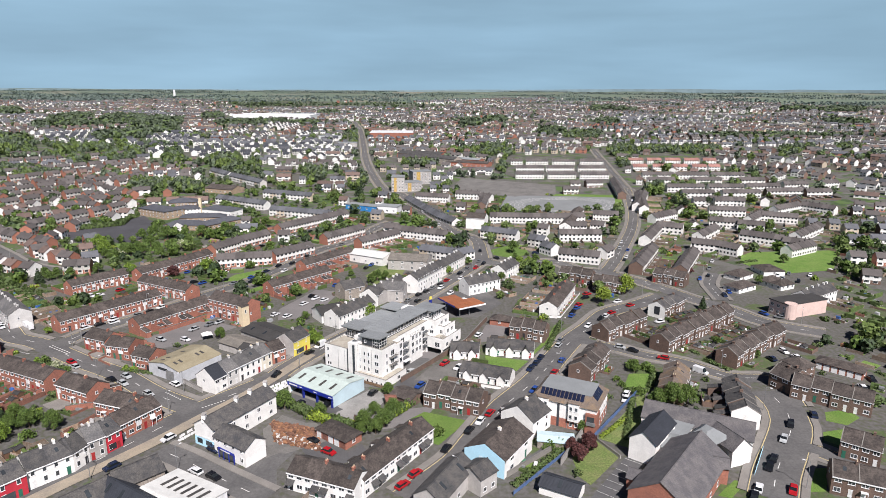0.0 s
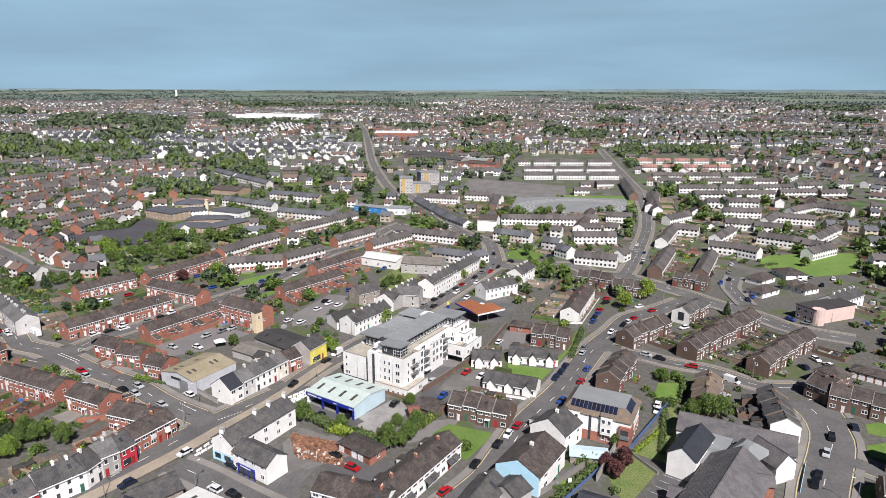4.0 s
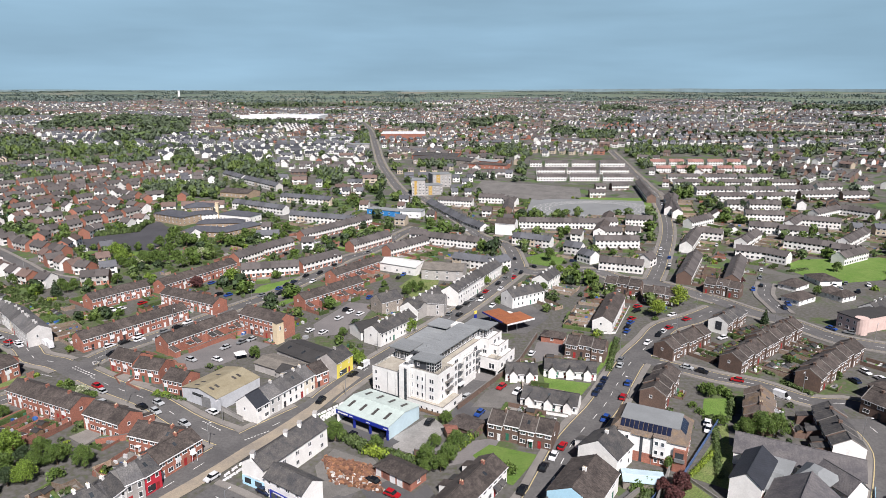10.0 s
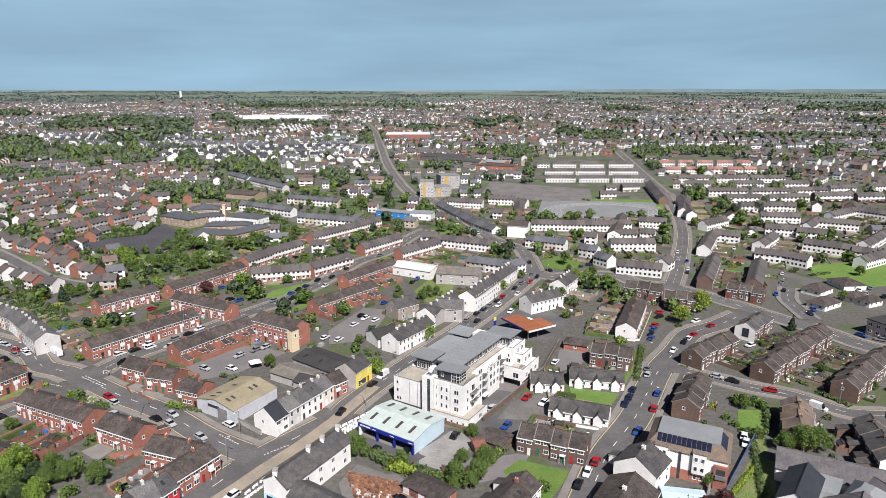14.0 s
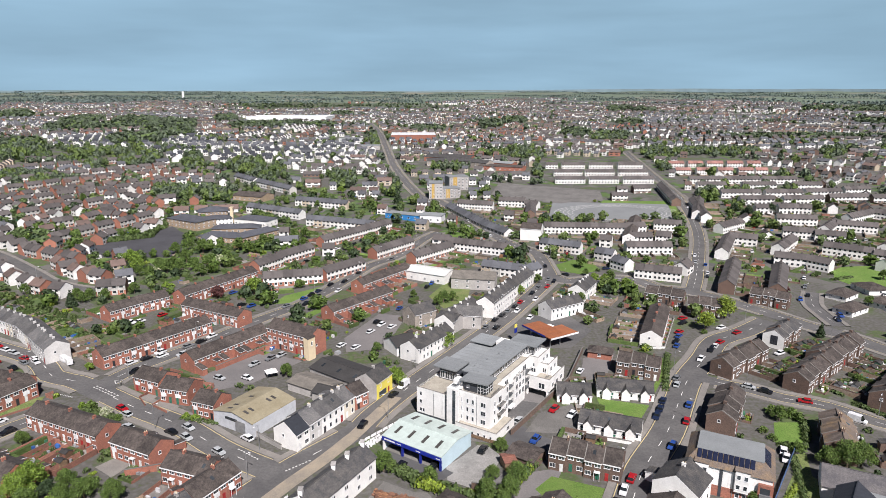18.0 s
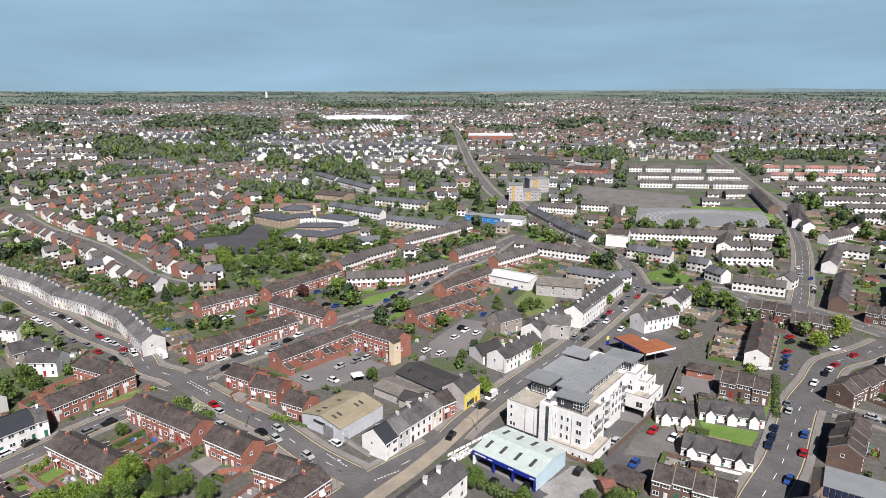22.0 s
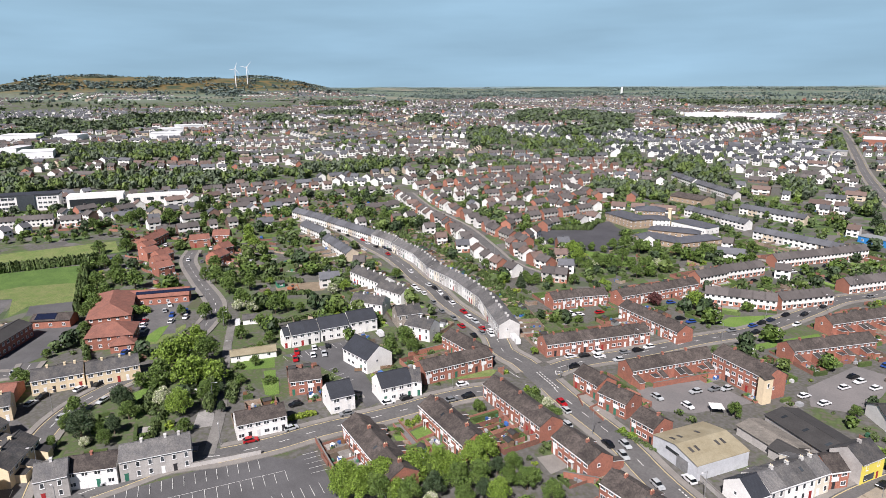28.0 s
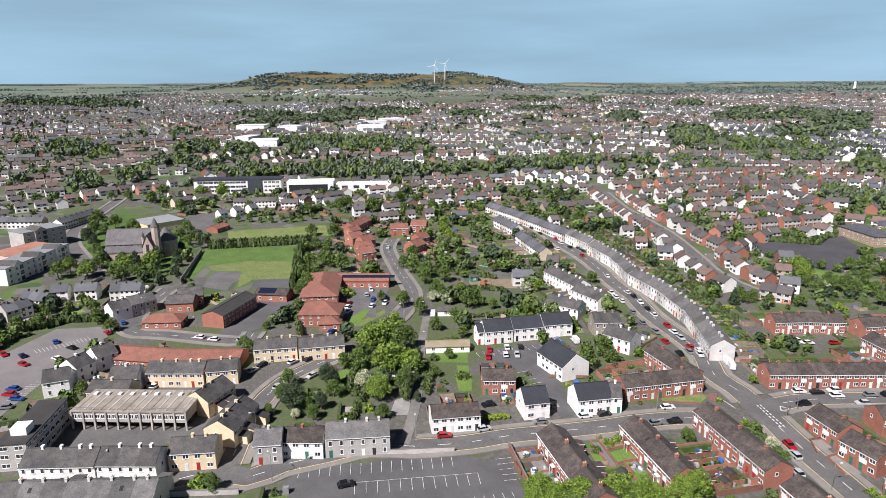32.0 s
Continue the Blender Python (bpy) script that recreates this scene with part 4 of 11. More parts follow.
area("front_yard", PAVE, "paved front gardens of a white terrace", (52.6, 264.0), (66.4, 295.4), (63.8, 297.0), (50.2, 264.6))
area("yard", GRAVEL, "grey gravel yard beside a lane", (-215.3, 132.9), (-223.0, 139.7), (-221.6, 144.6), (-212.0, 137.6))
area("lawn", GRASS, "garden lawn between sheds and a hedge", (-225.9, 165.6), (-222.5, 170.2), (-212.5, 162.7), (-215.2, 159.2))
area("lawn", GRASS, "grass bank of the health centre", (-293.1, 158.1), (-300.9, 170.5), (-299.9, 174.2), (-286.6, 161.3))
# terraces
row("R", -155.5, 204.1, -127.7, 191.5, 6, rich=1)
row("R", -122.9, 189.3, -109.0, 182.8, 3)
row("R", -104.2, 177.7, -90.6, 173.0, 3)
row("R", -94.5, 161.9, -88.0, 174.0, 3)
row("A", -91.6, 153.6, -89.4, 157.9, 1, ridge=False)
row("G", -94.5, 149.8, -91.4, 153.3, 1, ridge=False)
row("S", -95.7, 145.3, -94.2, 150.3, 1, ridge=False)
row("S", -102.6, 137.1, -95.7, 145.3, 2, ridge=False)
row("A", -106.0, 130.5, -102.0, 136.3, 1, ridge=False)
row("R", -135.8, 229.2, -125.1, 224.5, 2, rich=1)
row("R", -124.2, 221.3, -113.9, 218.6, 2, rich=1)
row("R", -109.8, 212.4, -101.9, 209.4, 2, rich=1)
row("R", -159.0, 243.2, -132.8, 279.0, 9, rich=1)
row("R", -106.6, 269.1, -125.5, 240.5, 7, rich=1)
row("R", -101.0, 267.5, -81.8, 256.3, 4, rich=1, storeys=3, depth=9)
row("R", -61.5, 320.5, -84.8, 291.4, 7, rich=1)
row("R", -55.4, 361.4, -77.3, 330.1, 7, rich=1)
row("R", -53.5, 384.7, -31.1, 412.2, 7, rich=0)
row("R", -77.2, 395.9, -56.6, 425.5, 7, rich=0)
row("R", -113.9, 424.5, -75.2, 478.3, 13, rich=0)
row("R", -98.7, 351.8, -81.0, 374.1, 5, rich=0)
row("R", -127.2, 342.8, -98.1, 350.2, 6, rich=0)
row("W", -32.3, 423.4, 5.4, 405.5, 8, rich=0)
row("R", -158.3, 312.6, -136.1, 353.9, 9, rich=1)
row("R", -138.4, 364.8, -129.6, 382.5, 4, rich=0)
row("R", -130.7, 383.7, -116.6, 406.8, 5, rich=0)
row("R", -181.2, 290.4, -173.6, 301.6, 3, rich=1)
row("R", -173.6, 301.6, -164.2, 312.5, 3, rich=1)
row("R", -149.4, 301.9, -118.9, 285.8, 7, rich=1)
row("G", -425.3, 349.4, -393.1, 346.5, 6, rich=0, wall=WHITE)
row("G", -393.1, 346.5, -357.0, 340.4, 7, rich=0, wall=WHITE)
row("G", -357.0, 340.4, -328.9, 334.5, 6, rich=0, wall=None)
row("G", -328.9, 334.5, -304.4, 327.6, 5, rich=1, wall=WHITE)
row("G", -302.4, 325.4, -276.9, 314.8, 5, rich=1, wall=WHITE)
row("G", -276.9, 314.8, -251.7, 297.7, 6, rich=1, wall=WHITE)
row("G", -251.7, 297.7, -228.1, 288.0, 5, rich=1, wall=WHITE)
row("G", -228.1, 288.0, -202.6, 272.8, 6, rich=1, wall=None)
row("G", -202.6, 272.8, -184.4, 255.8, 5, rich=1)
row("G", -184.4, 255.8, -176.6, 248.6, 2, rich=1, wall=PALEGREY)
row("G", -348.4, 310.0, -309.8, 293.4, 8, rich=0)
row("S", -388.4, 326.1, -360.5, 319.0, 6, rich=0)
row("S", -282.1, 269.3, -255.0, 262.9, 5, rich=1)
row("S", -254.0, 258.3, -236.2, 256.1, 3, rich=1)
row("S", -250.5, 235.9, -235.5, 240.5, 3, rich=1)
row("S", -289.2, 249.4, -283.2, 257.3, 1, rich=0)
row("Q", -223.2, 232.2, -217.1, 241.3, 2, rich=1)
row("S", -211.9, 228.6, -200.3, 230.4, 2, rich=1)
row("N", -243.1, 188.8, -242.1, 191.1, 1, depth=6)
row("N", -243.0, 191.8, -238.4, 202.0, 2, rich=1)
row("N", -238.7, 202.6, -233.6, 213.5, 2, rich=1)
row("N", -234.4, 214.6, -229.4, 225.5, 2, rich=1)
row("N", -213.1, 198.8, -198.3, 196.0, 3, rich=1, depth=11)
row("N", -192.7, 165.4, -189.3, 172.5, 1, rich=1)
row("N", -184.8, 179.9, -179.9, 189.7, 2, rich=1)
row("S", -179.6, 189.9, -176.9, 192.6, 1, rich=1)
row("R", -181.5, 197.7, -170.3, 222.7, 5, rich=1)
row("R", -191.1, 228.5, -171.1, 221.9, 4, rich=1)
row("R", -211.5, 165.9, -205.2, 174.5, 2, rich=1)
row("W", -202.1, 138.7, -195.4, 151.2, 3, rich=1)
row("R", -173.9, 159.4, -145.1, 147.5, 6)
row("R", -163.4, 181.0, -139.7, 170.8, 6)
row("G", -217.9, 92.5, -214.2, 99.0, 1, rich=1)
row("W", -216.3, 99.7, -209.1, 108.9, 2, rich=1)
row("G", -209.6, 109.3, -200.8, 124.2, 3, rich=1)
row("C", -279.5, 114.6, -272.5, 128.3, 3, rich=1)
row("C", -271.0, 128.1, -264.1, 143.0, 3, rich=1)
row("C", -282.3, 79.6, -270.7, 95.2, 4, rich=1)
row("C", -271.4, 95.4, -267.0, 104.6, 2, rich=1)
row("C", -228.0, 73.7, -222.0, 84.0, 2, rich=1)
row("C", -256.5, 96.2, -249.8, 85.8, 2, rich=1, depth=9)
row("C", -239.3, 97.1, -228.6, 86.0, 3, rich=1, depth=9)
row("S", -243.8, 42.6, -233.2, 58.0, 4, rich=1)
row("S", -233.4, 58.3, -224.2, 70.6, 3, rich=1)
row("G", -230.3, 36.7, -209.9, 66.9, 7)
row("S", -305.8, 65.3, -307.8, 72.3, 1, rich=1)
row("S", -299.4, 57.3, -303.0, 63.3, 1, rich=1)
row("S", -294.7, 50.0, -292.9, 57.4, 1, rich=1)
row("C", -278.5, 62.0, -270.7, 72.4, 1, rich=1)
row("S", -284.5, 68.6, -279.8, 76.6, 1, rich=1)
row("S", -354.5, 78.2, -356.4, 86.0, 2, rich=1)
row("G", -356.9, 86.2, -359.4, 96.6, 2, rich=1)
row("S", -384.8, 84.4, -378.5, 96.3, 3, rich=0)
row("S", -394.4, 71.0, -390.5, 79.6, 2, rich=0)
row("S", -398.8, 61.6, -396.3, 68.3, 1, rich=0)
row("G", -396.3, 51.1, -386.2, 59.6, 3, rich=0)
row("G", -379.9, 41.4, -384.2, 51.2, 2, rich=0)
row("G", -546.6, 77.9, -571.0, 102.8, 7, rich=0)
row("G", -574.0, 48.3, -558.8, 72.1, 5, rich=0)
row("W", -552.4, 197.3, -539.0, 226.0, 6, rich=0)
row("R", -528.8, 226.4, -522.5, 237.5, 2, rich=0)
row("E", -429.7, 232.4, -442.6, 252.8, 3, rich=1, depth=8)
row("E", -420.5, 226.9, -423.0, 235.2, 1, rich=1, depth=7)
row("E", -406.0, 219.7, -407.3, 228.5, 1, rich=1, depth=8)
row("E", -395.2, 221.4, -396.9, 230.5, 1, rich=1, depth=8)
row("E", -384.5, 214.0, -385.0, 223.0, 1, rich=1, depth=8)
row("E", -372.9, 208.8, -372.4, 217.6, 1, rich=1, depth=8)
row("E", -412.6, 253.5, -407.0, 263.9, 1, rich=1, depth=8)
row("E", -412.2, 270.0, -404.7, 277.7, 1, rich=1, depth=9)
row("E", -380.9, 252.4, -382.0, 260.8, 1, rich=1, depth=8)
row("E", -367.1, 239.6, -370.7, 249.2, 1, rich=1, depth=9)
row("N", -74.4, 188.5, -71.7, 193.2, 1, ridge=False, depth=8.5)
row("G", -71.7, 193.2, -61.4, 210.7, 4, ridge=False)
row("R", -61.5, 211.8, -57.8, 216.0, 1, ridge=False)
row("Y", -55.5, 218.9, -51.2, 227.2, 1, ridge=False, rich=1)
row("S", -43.3, 247.4, -30.0, 266.8, 5, ridge=False, rich=1)
row("S", -30.5, 276.0, -17.9, 300.1, 5, ridge=False, rich=1)
row("S", -12.3, 294.5, -0.4, 318.2, 5, ridge=False, rich=1, storeys=2.6)
row("S", -0.1, 323.6, 12.7, 348.8, 5, ridge=False, rich=1)
row("S", -12.7, 368.2, 7.7, 358.4, 4, rich=0)
row("S", 6.8, 355.7, 16.4, 364.0, 2, rich=0)
row("S", 10.3, 295.8, 26.5, 306.7, 4, rich=1)
row("S", 29.0, 320.0, 38.2, 336.0, 4, rich=1)
row("G", 27.0, 421.6, 49.9, 409.7, 5, rich=0)
row("W", 18.1, 451.8, 31.3, 447.8, 1, rich=0, storeys=3, depth=12)
row("W", 35.4, 468.6, 62.4, 465.8, 5, rich=0)
row("W", 62.4, 465.8, 93.7, 463.7, 6, rich=0)
row("S", 56.4, 398.0, 65.7, 391.6, 2, rich=0)
row("S", 62.4, 379.1, 68.3, 370.4, 2, rich=0)
row("Q", -49.1, 286.7, -40.4, 294.0, 1, rich=1, depth=9)
row("G", -30.0, 288.6, -17.9, 287.0, 1, rich=1, depth=10)
row("B", -30.7, 548.5, -17.2, 513.7, 7, rich=0)
row("B", -17.2, 513.7, -2.6, 477.8, 7, rich=0)
row("B", -2.6, 477.8, 9.0, 457.2, 5, rich=0)
row("W", -23.5, 551.3, 5.4, 543.8, 6, rich=0)
row("W", 11.5, 562.5, 33.4, 557.8, 4, rich=0)
row("W", 32.6, 549.0, 42.4, 543.5, 2, rich=0)
row("K", 36.2, 543.0, 31.0, 508.2, 7, rich=0)
row("K", -4.5, 184.9, 12.7, 177.7, 4)
row("B", 7.1, 204.4, 23.9, 198.1, 3)
row("B", 17.0, 225.6, 34.7, 222.3, 3, rich=1)
row("B", 3.0, 222.0, 14.0, 221.0, 2, rich=1)
row("K", 28.5, 242.8, 41.8, 236.8, 3, rich=1)
row("W", 85.5, 433.3, 108.8, 497.9, 1, rich=1)
row("W", -22.3, 136.7, -5.8, 161.8, 6)
row("W", -37.1, 142.0, -19.3, 135.0, 4)
row("U", 11.0, 146.1, 20.0, 159.9, 1, depth=12)
row("S", 21.6, 165.3, 28.0, 173.1, 1, depth=11)
row("K", 47.0, 199.4, 58.6, 217.6, 4, rich=1)
row("K", 63.0, 237.0, 83.8, 253.8, 5, rich=1)
row("K", 83.1, 226.0, 102.3, 242.7, 5, rich=1)
row("K", 102.3, 242.7, 123.2, 260.3, 5, rich=1)
row("K", 103.2, 212.8, 118.7, 226.4, 4, rich=1)
row("K", 118.2, 226.4, 135.3, 239.5, 4, rich=1)
row("L", 73.2, 184.3, 81.5, 200.8, 4)
row("Z", 89.8, 168.8, 96.0, 189.9, 5, rich=1)
row("K", 114.3, 198.8, 117.9, 192.1, 1, rich=1)
row("K", 116.5, 200.7, 119.6, 193.4, 2, rich=1)
row("K", 116.0, 191.6, 133.7, 177.9, 4, rich=1)
row("K", 111.1, 157.2, 118.6, 151.3, 2, rich=1)
row("K", 98.4, 141.4, 108.6, 136.5, 2)
row("W", 46.5, 263.0, 61.4, 297.4, 7, rich=1)
row("Z", 94.3, 263.3, 108.9, 277.2, 4, rich=1, mural=1)
row("K", 100.5, 244.4, 124.7, 262.1, 6, rich=1)
row("S", 165.7, 278.0, 186.3, 291.1, 5, rich=1)
row("K", 62.6, 321.3, 77.9, 313.1, 3, rich=1)
row("K", 76.1, 305.1, 89.8, 299.5, 3, rich=1)
row("K", 112.0, 319.7, 125.0, 309.6, 3, rich=1)
row("W", 68.9, 361.3, 90.9, 352.6, 5, rich=0)
row("W", 94.1, 363.3, 100.8, 371.8, 1, rich=0)
row("K", 105.0, 330.6, 128.3, 375.5, 10, rich=0)
row("K", 126.7, 324.2, 149.6, 366.0, 9, rich=0)
row("W", 129.9, 395.6, 151.8, 435.6, 9, rich=0)
row("W", 151.8, 435.6, 166.6, 427.9, 3, rich=0)
row("W", 155.6, 462.0, 177.3, 477.1, 5, rich=0)
row("W", 157.1, 504.8, 180.1, 560.6, 12, rich=0)
row("W", 156.9, 387.4, 171.6, 380.1, 3, rich=0)
row("W", 171.6, 380.1, 179.9, 369.8, 3, rich=0)
row("W", 198.3, 409.7, 210.5, 399.6, 3, rich=0)
row("W", 210.5, 399.6, 218.0, 393.1, 2, rich=0)
row("W", 216.3, 390.2, 227.4, 381.0, 3, rich=0)
row("W", 193.9, 450.5, 211.4, 443.4, 4, rich=0)
row("W", 209.7, 439.8, 225.0, 431.7, 3, rich=0)
row("W", 239.6, 466.4, 260.9, 455.1, 5, rich=0)
row("W", 167.4, 404.4, 188.9, 429.0, 6, rich=0)
row("W", 221.6, 450.2, 242.2, 472.8, 6, rich=0)
row("W", 206.8, 368.1, 228.8, 380.9, 5, rich=0)
row("W", 229.7, 401.6, 260.6, 429.1, 8, rich=0)
row("W", 257.6, 484.6, 285.3, 500.8, 6, rich=0)
row("W", 288.9, 500.5, 304.1, 480.8, 5, rich=0)
row("W", 225.3, 530.3, 251.0, 518.2, 5, rich=0)
row("W", 208.3, 488.1, 234.4, 481.9, 5, rich=0)
row("W", 77.5, 412.1, 105.5, 412.0, 5, rich=0)
row("W", 89.1, 464.2, 105.8, 467.9, 3, rich=0)
row("W", 115.1, 475.9, 133.3, 471.1, 4, rich=0)
row("W", 86.4, 437.0, 101.2, 436.8, 3, rich=0)
row("W", 105.5, 440.5, 114.3, 436.6, 2, rich=0)

# terraces of the middle distance
row("W", 82.2, 771.8, 96.1, 771.4, 2, rich=0)
row("W", 100.7, 771.2, 127.1, 770.2, 4, rich=0)
row("W", 132.4, 770.0, 159.3, 768.8, 4, rich=0)
row("W", 165.2, 768.5, 193.2, 766.9, 4, rich=0)
row("W", 82.7, 717.9, 113.5, 716.9, 5, rich=0)
row("W", 116.5, 716.8, 147.7, 715.5, 5, rich=0)
row("W", 152.0, 715.3, 182.9, 713.6, 5, rich=0)
row("W", 76.9, 671.3, 106.8, 670.3, 5, rich=0)
row("W", 110.8, 670.2, 140.5, 668.9, 5, rich=0)
row("W", 144.5, 668.7, 175.0, 667.1, 5, rich=0)
row("W", 209.2, 663.2, 241.3, 660.9, 5, rich=0)
row("W", 243.5, 660.8, 276.9, 658.1, 5, rich=0)
row("W", 279.6, 657.9, 312.0, 655.0, 5, rich=0)
row("W", 204.7, 630.6, 231.1, 628.8, 4, rich=0)
row("W", 246.2, 627.7, 276.3, 625.3, 5, rich=0)
row("W", 291.7, 623.9, 317.1, 621.6, 4, rich=0)
row("W", 209.7, 524.5, 222.7, 523.6, 2, rich=0)
row("W", 227.1, 523.3, 251.2, 521.5, 4, rich=0)
row("V", 226.0, 774.6, 243.5, 773.3, 3, rich=0)
row("V", 248.0, 773.0, 264.8, 771.7, 3, rich=0)
row("V", 269.3, 771.3, 287.2, 769.8, 3, rich=0)
row("V", 291.7, 769.4, 309.5, 767.8, 3, rich=0)
row("V", 313.9, 767.4, 329.1, 765.9, 2, rich=0)
row("V", 215.8, 722.1, 232.1, 721.0, 3, rich=0)
row("V", 238.2, 720.6, 254.4, 719.3, 3, rich=0)
row("V", 260.4, 718.9, 276.5, 717.5, 2, rich=0)
row("V", 281.8, 717.1, 297.2, 715.7, 2, rich=0)
row("V", 299.6, 715.5, 312.0, 714.4, 2, rich=0)
row("W", 210.2, 590.1, 244.1, 587.7, 5, rich=0)
row("W", 247.9, 587.4, 279.4, 584.9, 5, rich=0)
row("W", 283.2, 587.5, 314.5, 587.6, 5, rich=0)
row("W", 322.3, 595.9, 345.3, 596.7, 4, rich=0)
row("W", 361.5, 601.2, 377.8, 602.7, 3, rich=0)
row("W", 213.4, 559.7, 241.3, 557.7, 4, rich=0)
row("W", 248.2, 557.2, 281.6, 557.1, 5, rich=0)
row("K", 289.0, 561.8, 321.5, 561.5, 5, rich=0)
row("K", 321.5, 556.2, 344.2, 556.7, 3, rich=0)
row("K", 171.2, 632.7, 158.3, 552.8, 12, rich=0)
row("W", 174.9, 559.5, 159.3, 492.2, 11, rich=0)
row("K", 123.9, 612.8, 133.3, 612.4, 1, rich=0)
row("K", 139.3, 615.2, 155.9, 617.5, 3, rich=0)
row("K", 111.2, 581.4, 125.1, 580.8, 2, rich=0)
row("S", -219.0, 651.0, -174.7, 609.0, 11, rich=0)
row("S", -250.0, 683.0, -221.0, 653.0, 6, rich=0)
row("S", -160.0, 561.3, -113.8, 545.9, 7, rich=0)
row("S", -135.3, 490.3, -84.3, 472.2, 8, rich=0)
row("S", -191.8, 532.6, -143.8, 508.6, 8, rich=0)

lay_roads()

# ---- occupied ground ----
GX, GY, GS = -2300.0, -700.0, 3.0
USED = np.zeros((1200, 1200), bool)
BUILT = np.zeros((1200, 1200), bool)


def cell(x, y):
    return int((x - GX) / GS), int((y - GY) / GS)


def mark(x, y, r, built=True):
    i, j = cell(x, y)
    k = int(math.ceil(r / GS - 0.2))
    if i < 0 or j < 0 or i > 1199 or j > 1199:
        return
    for grid in (USED, BUILT) if built else (USED,):
        grid[max(0, i - k):i + k + 1, max(0, j - k):j + k + 1] = True


def is_free(x, y, r=0):
    i, j = cell(x, y)
    k = int(r / GS)
    if i - k < 0 or j - k < 0 or i + k >= 1200 or j + k >= 1200:
        return False
    return not USED[i - k:i + k + 1, j - k:j + k + 1].any()


for line_, w_, *_ in ROADS:
    for q_ in line_:
        mark(q_.x, q_.y, w_ / 2 + 2)
for a_, b_, left_, d_, *_ in ROWS:
    for s_ in np.linspace(0, 1, max(2, int((b_ - a_).length / 1.5))):
        for t_ in np.linspace(0, d_, 6):
            q_ = a_ + (b_ - a_) * float(s_) + left_ * float(t_)
            mark(q_.x, q_.y, 0)
FAR_PLOTS = []
for kind_, x0_, y0_, x1_, y1_, n_ in FAR_ROWS:
    a_, b_ = Vector((x0_, y0_)), Vector((x1_, y1_))
    u_ = (b_ - a_).normalized()
    left_ = Vector((-u_.y, u_.x))
    a_, b_ = a_ - left_ * 3.75, b_ - left_ * 3.75
    for s_ in np.linspace(0, 1, max(2, int((b_ - a_).length / 1.5))):
        for t_ in np.linspace(0, 7.5, 5):
            q_ = a_ + (b_ - a_) * float(s_) + left_ * float(t_)
            mark(q_.x, q_.y, 0)
    if math.hypot(x0_ + 30, y0_ - 20) < 860:
        FAR_PLOTS.append((a_, b_, left_, 7.5, kind_, 0))
CLEAR = [[(50.5, 582.6), (89.6, 854.5), (223.9, 859.8), (208.5, 750.9), (179.6, 577.7)],
         [(235.0, 745.0), (258.0, 852.0), (345.0, 845.0), (330.0, 740.0)],
         [(-265.1, 675.8), (-237.2, 699.9), (-110.7, 581.4), (-89.4, 493.9), (-137.9, 481.3), (-186.2, 530.7)],
         [(-415.0, 40.0), (-590.0, 40.0), (-600.0, 66.0), (-628.0, 105.0), (-640.0, 135.0), (-590.0, 150.0), (-520.0, 152.0), (-455.0, 136.0), (-404.0, 108.0), (-410.0, 78.0)],
         [(-300.0, 30.0), (-340.0, 30.0), (-365.0, 60.0), (-350.0, 84.0)],
         [(-399.4, 122.2), (-460.2, 148.1), (-517.4, 179.9), (-481.8, 244.3), (-423.3, 215.3), (-417.4, 192.1), (-344.5, 160.0), (-367.1, 121.1)],
         [(129.3, 293.0), (158.9, 354.3), (198.0, 365.1), (214.3, 332.8), (151.2, 255.6)],
         [(-8.8, 240.0), (-3.8, 281.1), (20.4, 295.8), (29.8, 278.0), (20.5, 240.2)],
         [(-321.2, 244.0), (-299.2, 269.2), (-257.4, 229.7), (-284.9, 215.7)]]
for pts_ in AREA_PTS + CLEAR:
    paved_ = pts_ in AREA_PTS
    xs_, ys_ = [p[0] for p in pts_], [p[1] for p in pts_]
    for x_ in np.arange(min(xs_), max(xs_), 3):
        for y_ in np.arange(min(ys_), max(ys_), 3):
            inside = False
            for (ax_, ay_), (bx_, by_) in zip(pts_, pts_[1:] + pts_[:1]):
                if (ay_ > y_) != (by_ > y_) and x_ < (bx_ - ax_) * (y_ - ay_) / (by_ - ay_) + ax_:
                    inside = not inside
            if inside:
                mark(x_, y_, 0, paved_)


# ---- larger buildings ----
def facing(p0, p1, up=0.0):
    """A pose at p0 whose x axis runs to p1; the building goes back to the left of that way."""
    turn = math.degrees(math.atan2(p1[1] - p0[1], p1[0] - p0[0]))
    return pose(p0[0], p0[1], ground_at(*p0) + up, 0, 0, turn), math.hypot(p1[0] - p0[0], p1[1] - p0[1])


def claim(m, w, d):
    for x in np.arange(0, w + 1, 3):
        for y in np.arange(0, d + 1, 3):
            q = m @ Vector((x, y, 0))
            mark(q.x, q.y, 1)


def block(parent, name, mat, x0, y0, z0, x1, y1, z1, label=""):
    return part(name, Shape().box(x0, y0, z0, x1, y1, z1), mat, parent, label)


def window_run(parent, x0, x1, n, z, w=1.2, h=1.3, y=0.0, face=0, depth=0.0):
    """n windows evenly between x0 and x1; face 0: front, 1: right side, 2: back, 3: left side."""
    for k in range(n):
        s = x0 + (x1 - x0) * (k + 0.5) / n
        if face == 0:
            m = pose(s - w / 2, y, z)
        elif face == 1:
            m = pose(y, s - w / 2, z, 0, 0, 90)
        elif face == 2:
            m = pose(s + w / 2, y, z, 0, 0, 180)
        else:
            m = pose(y, s + w / 2, z, 0, 0, -90)
        add_window(parent, w, h, m, False)


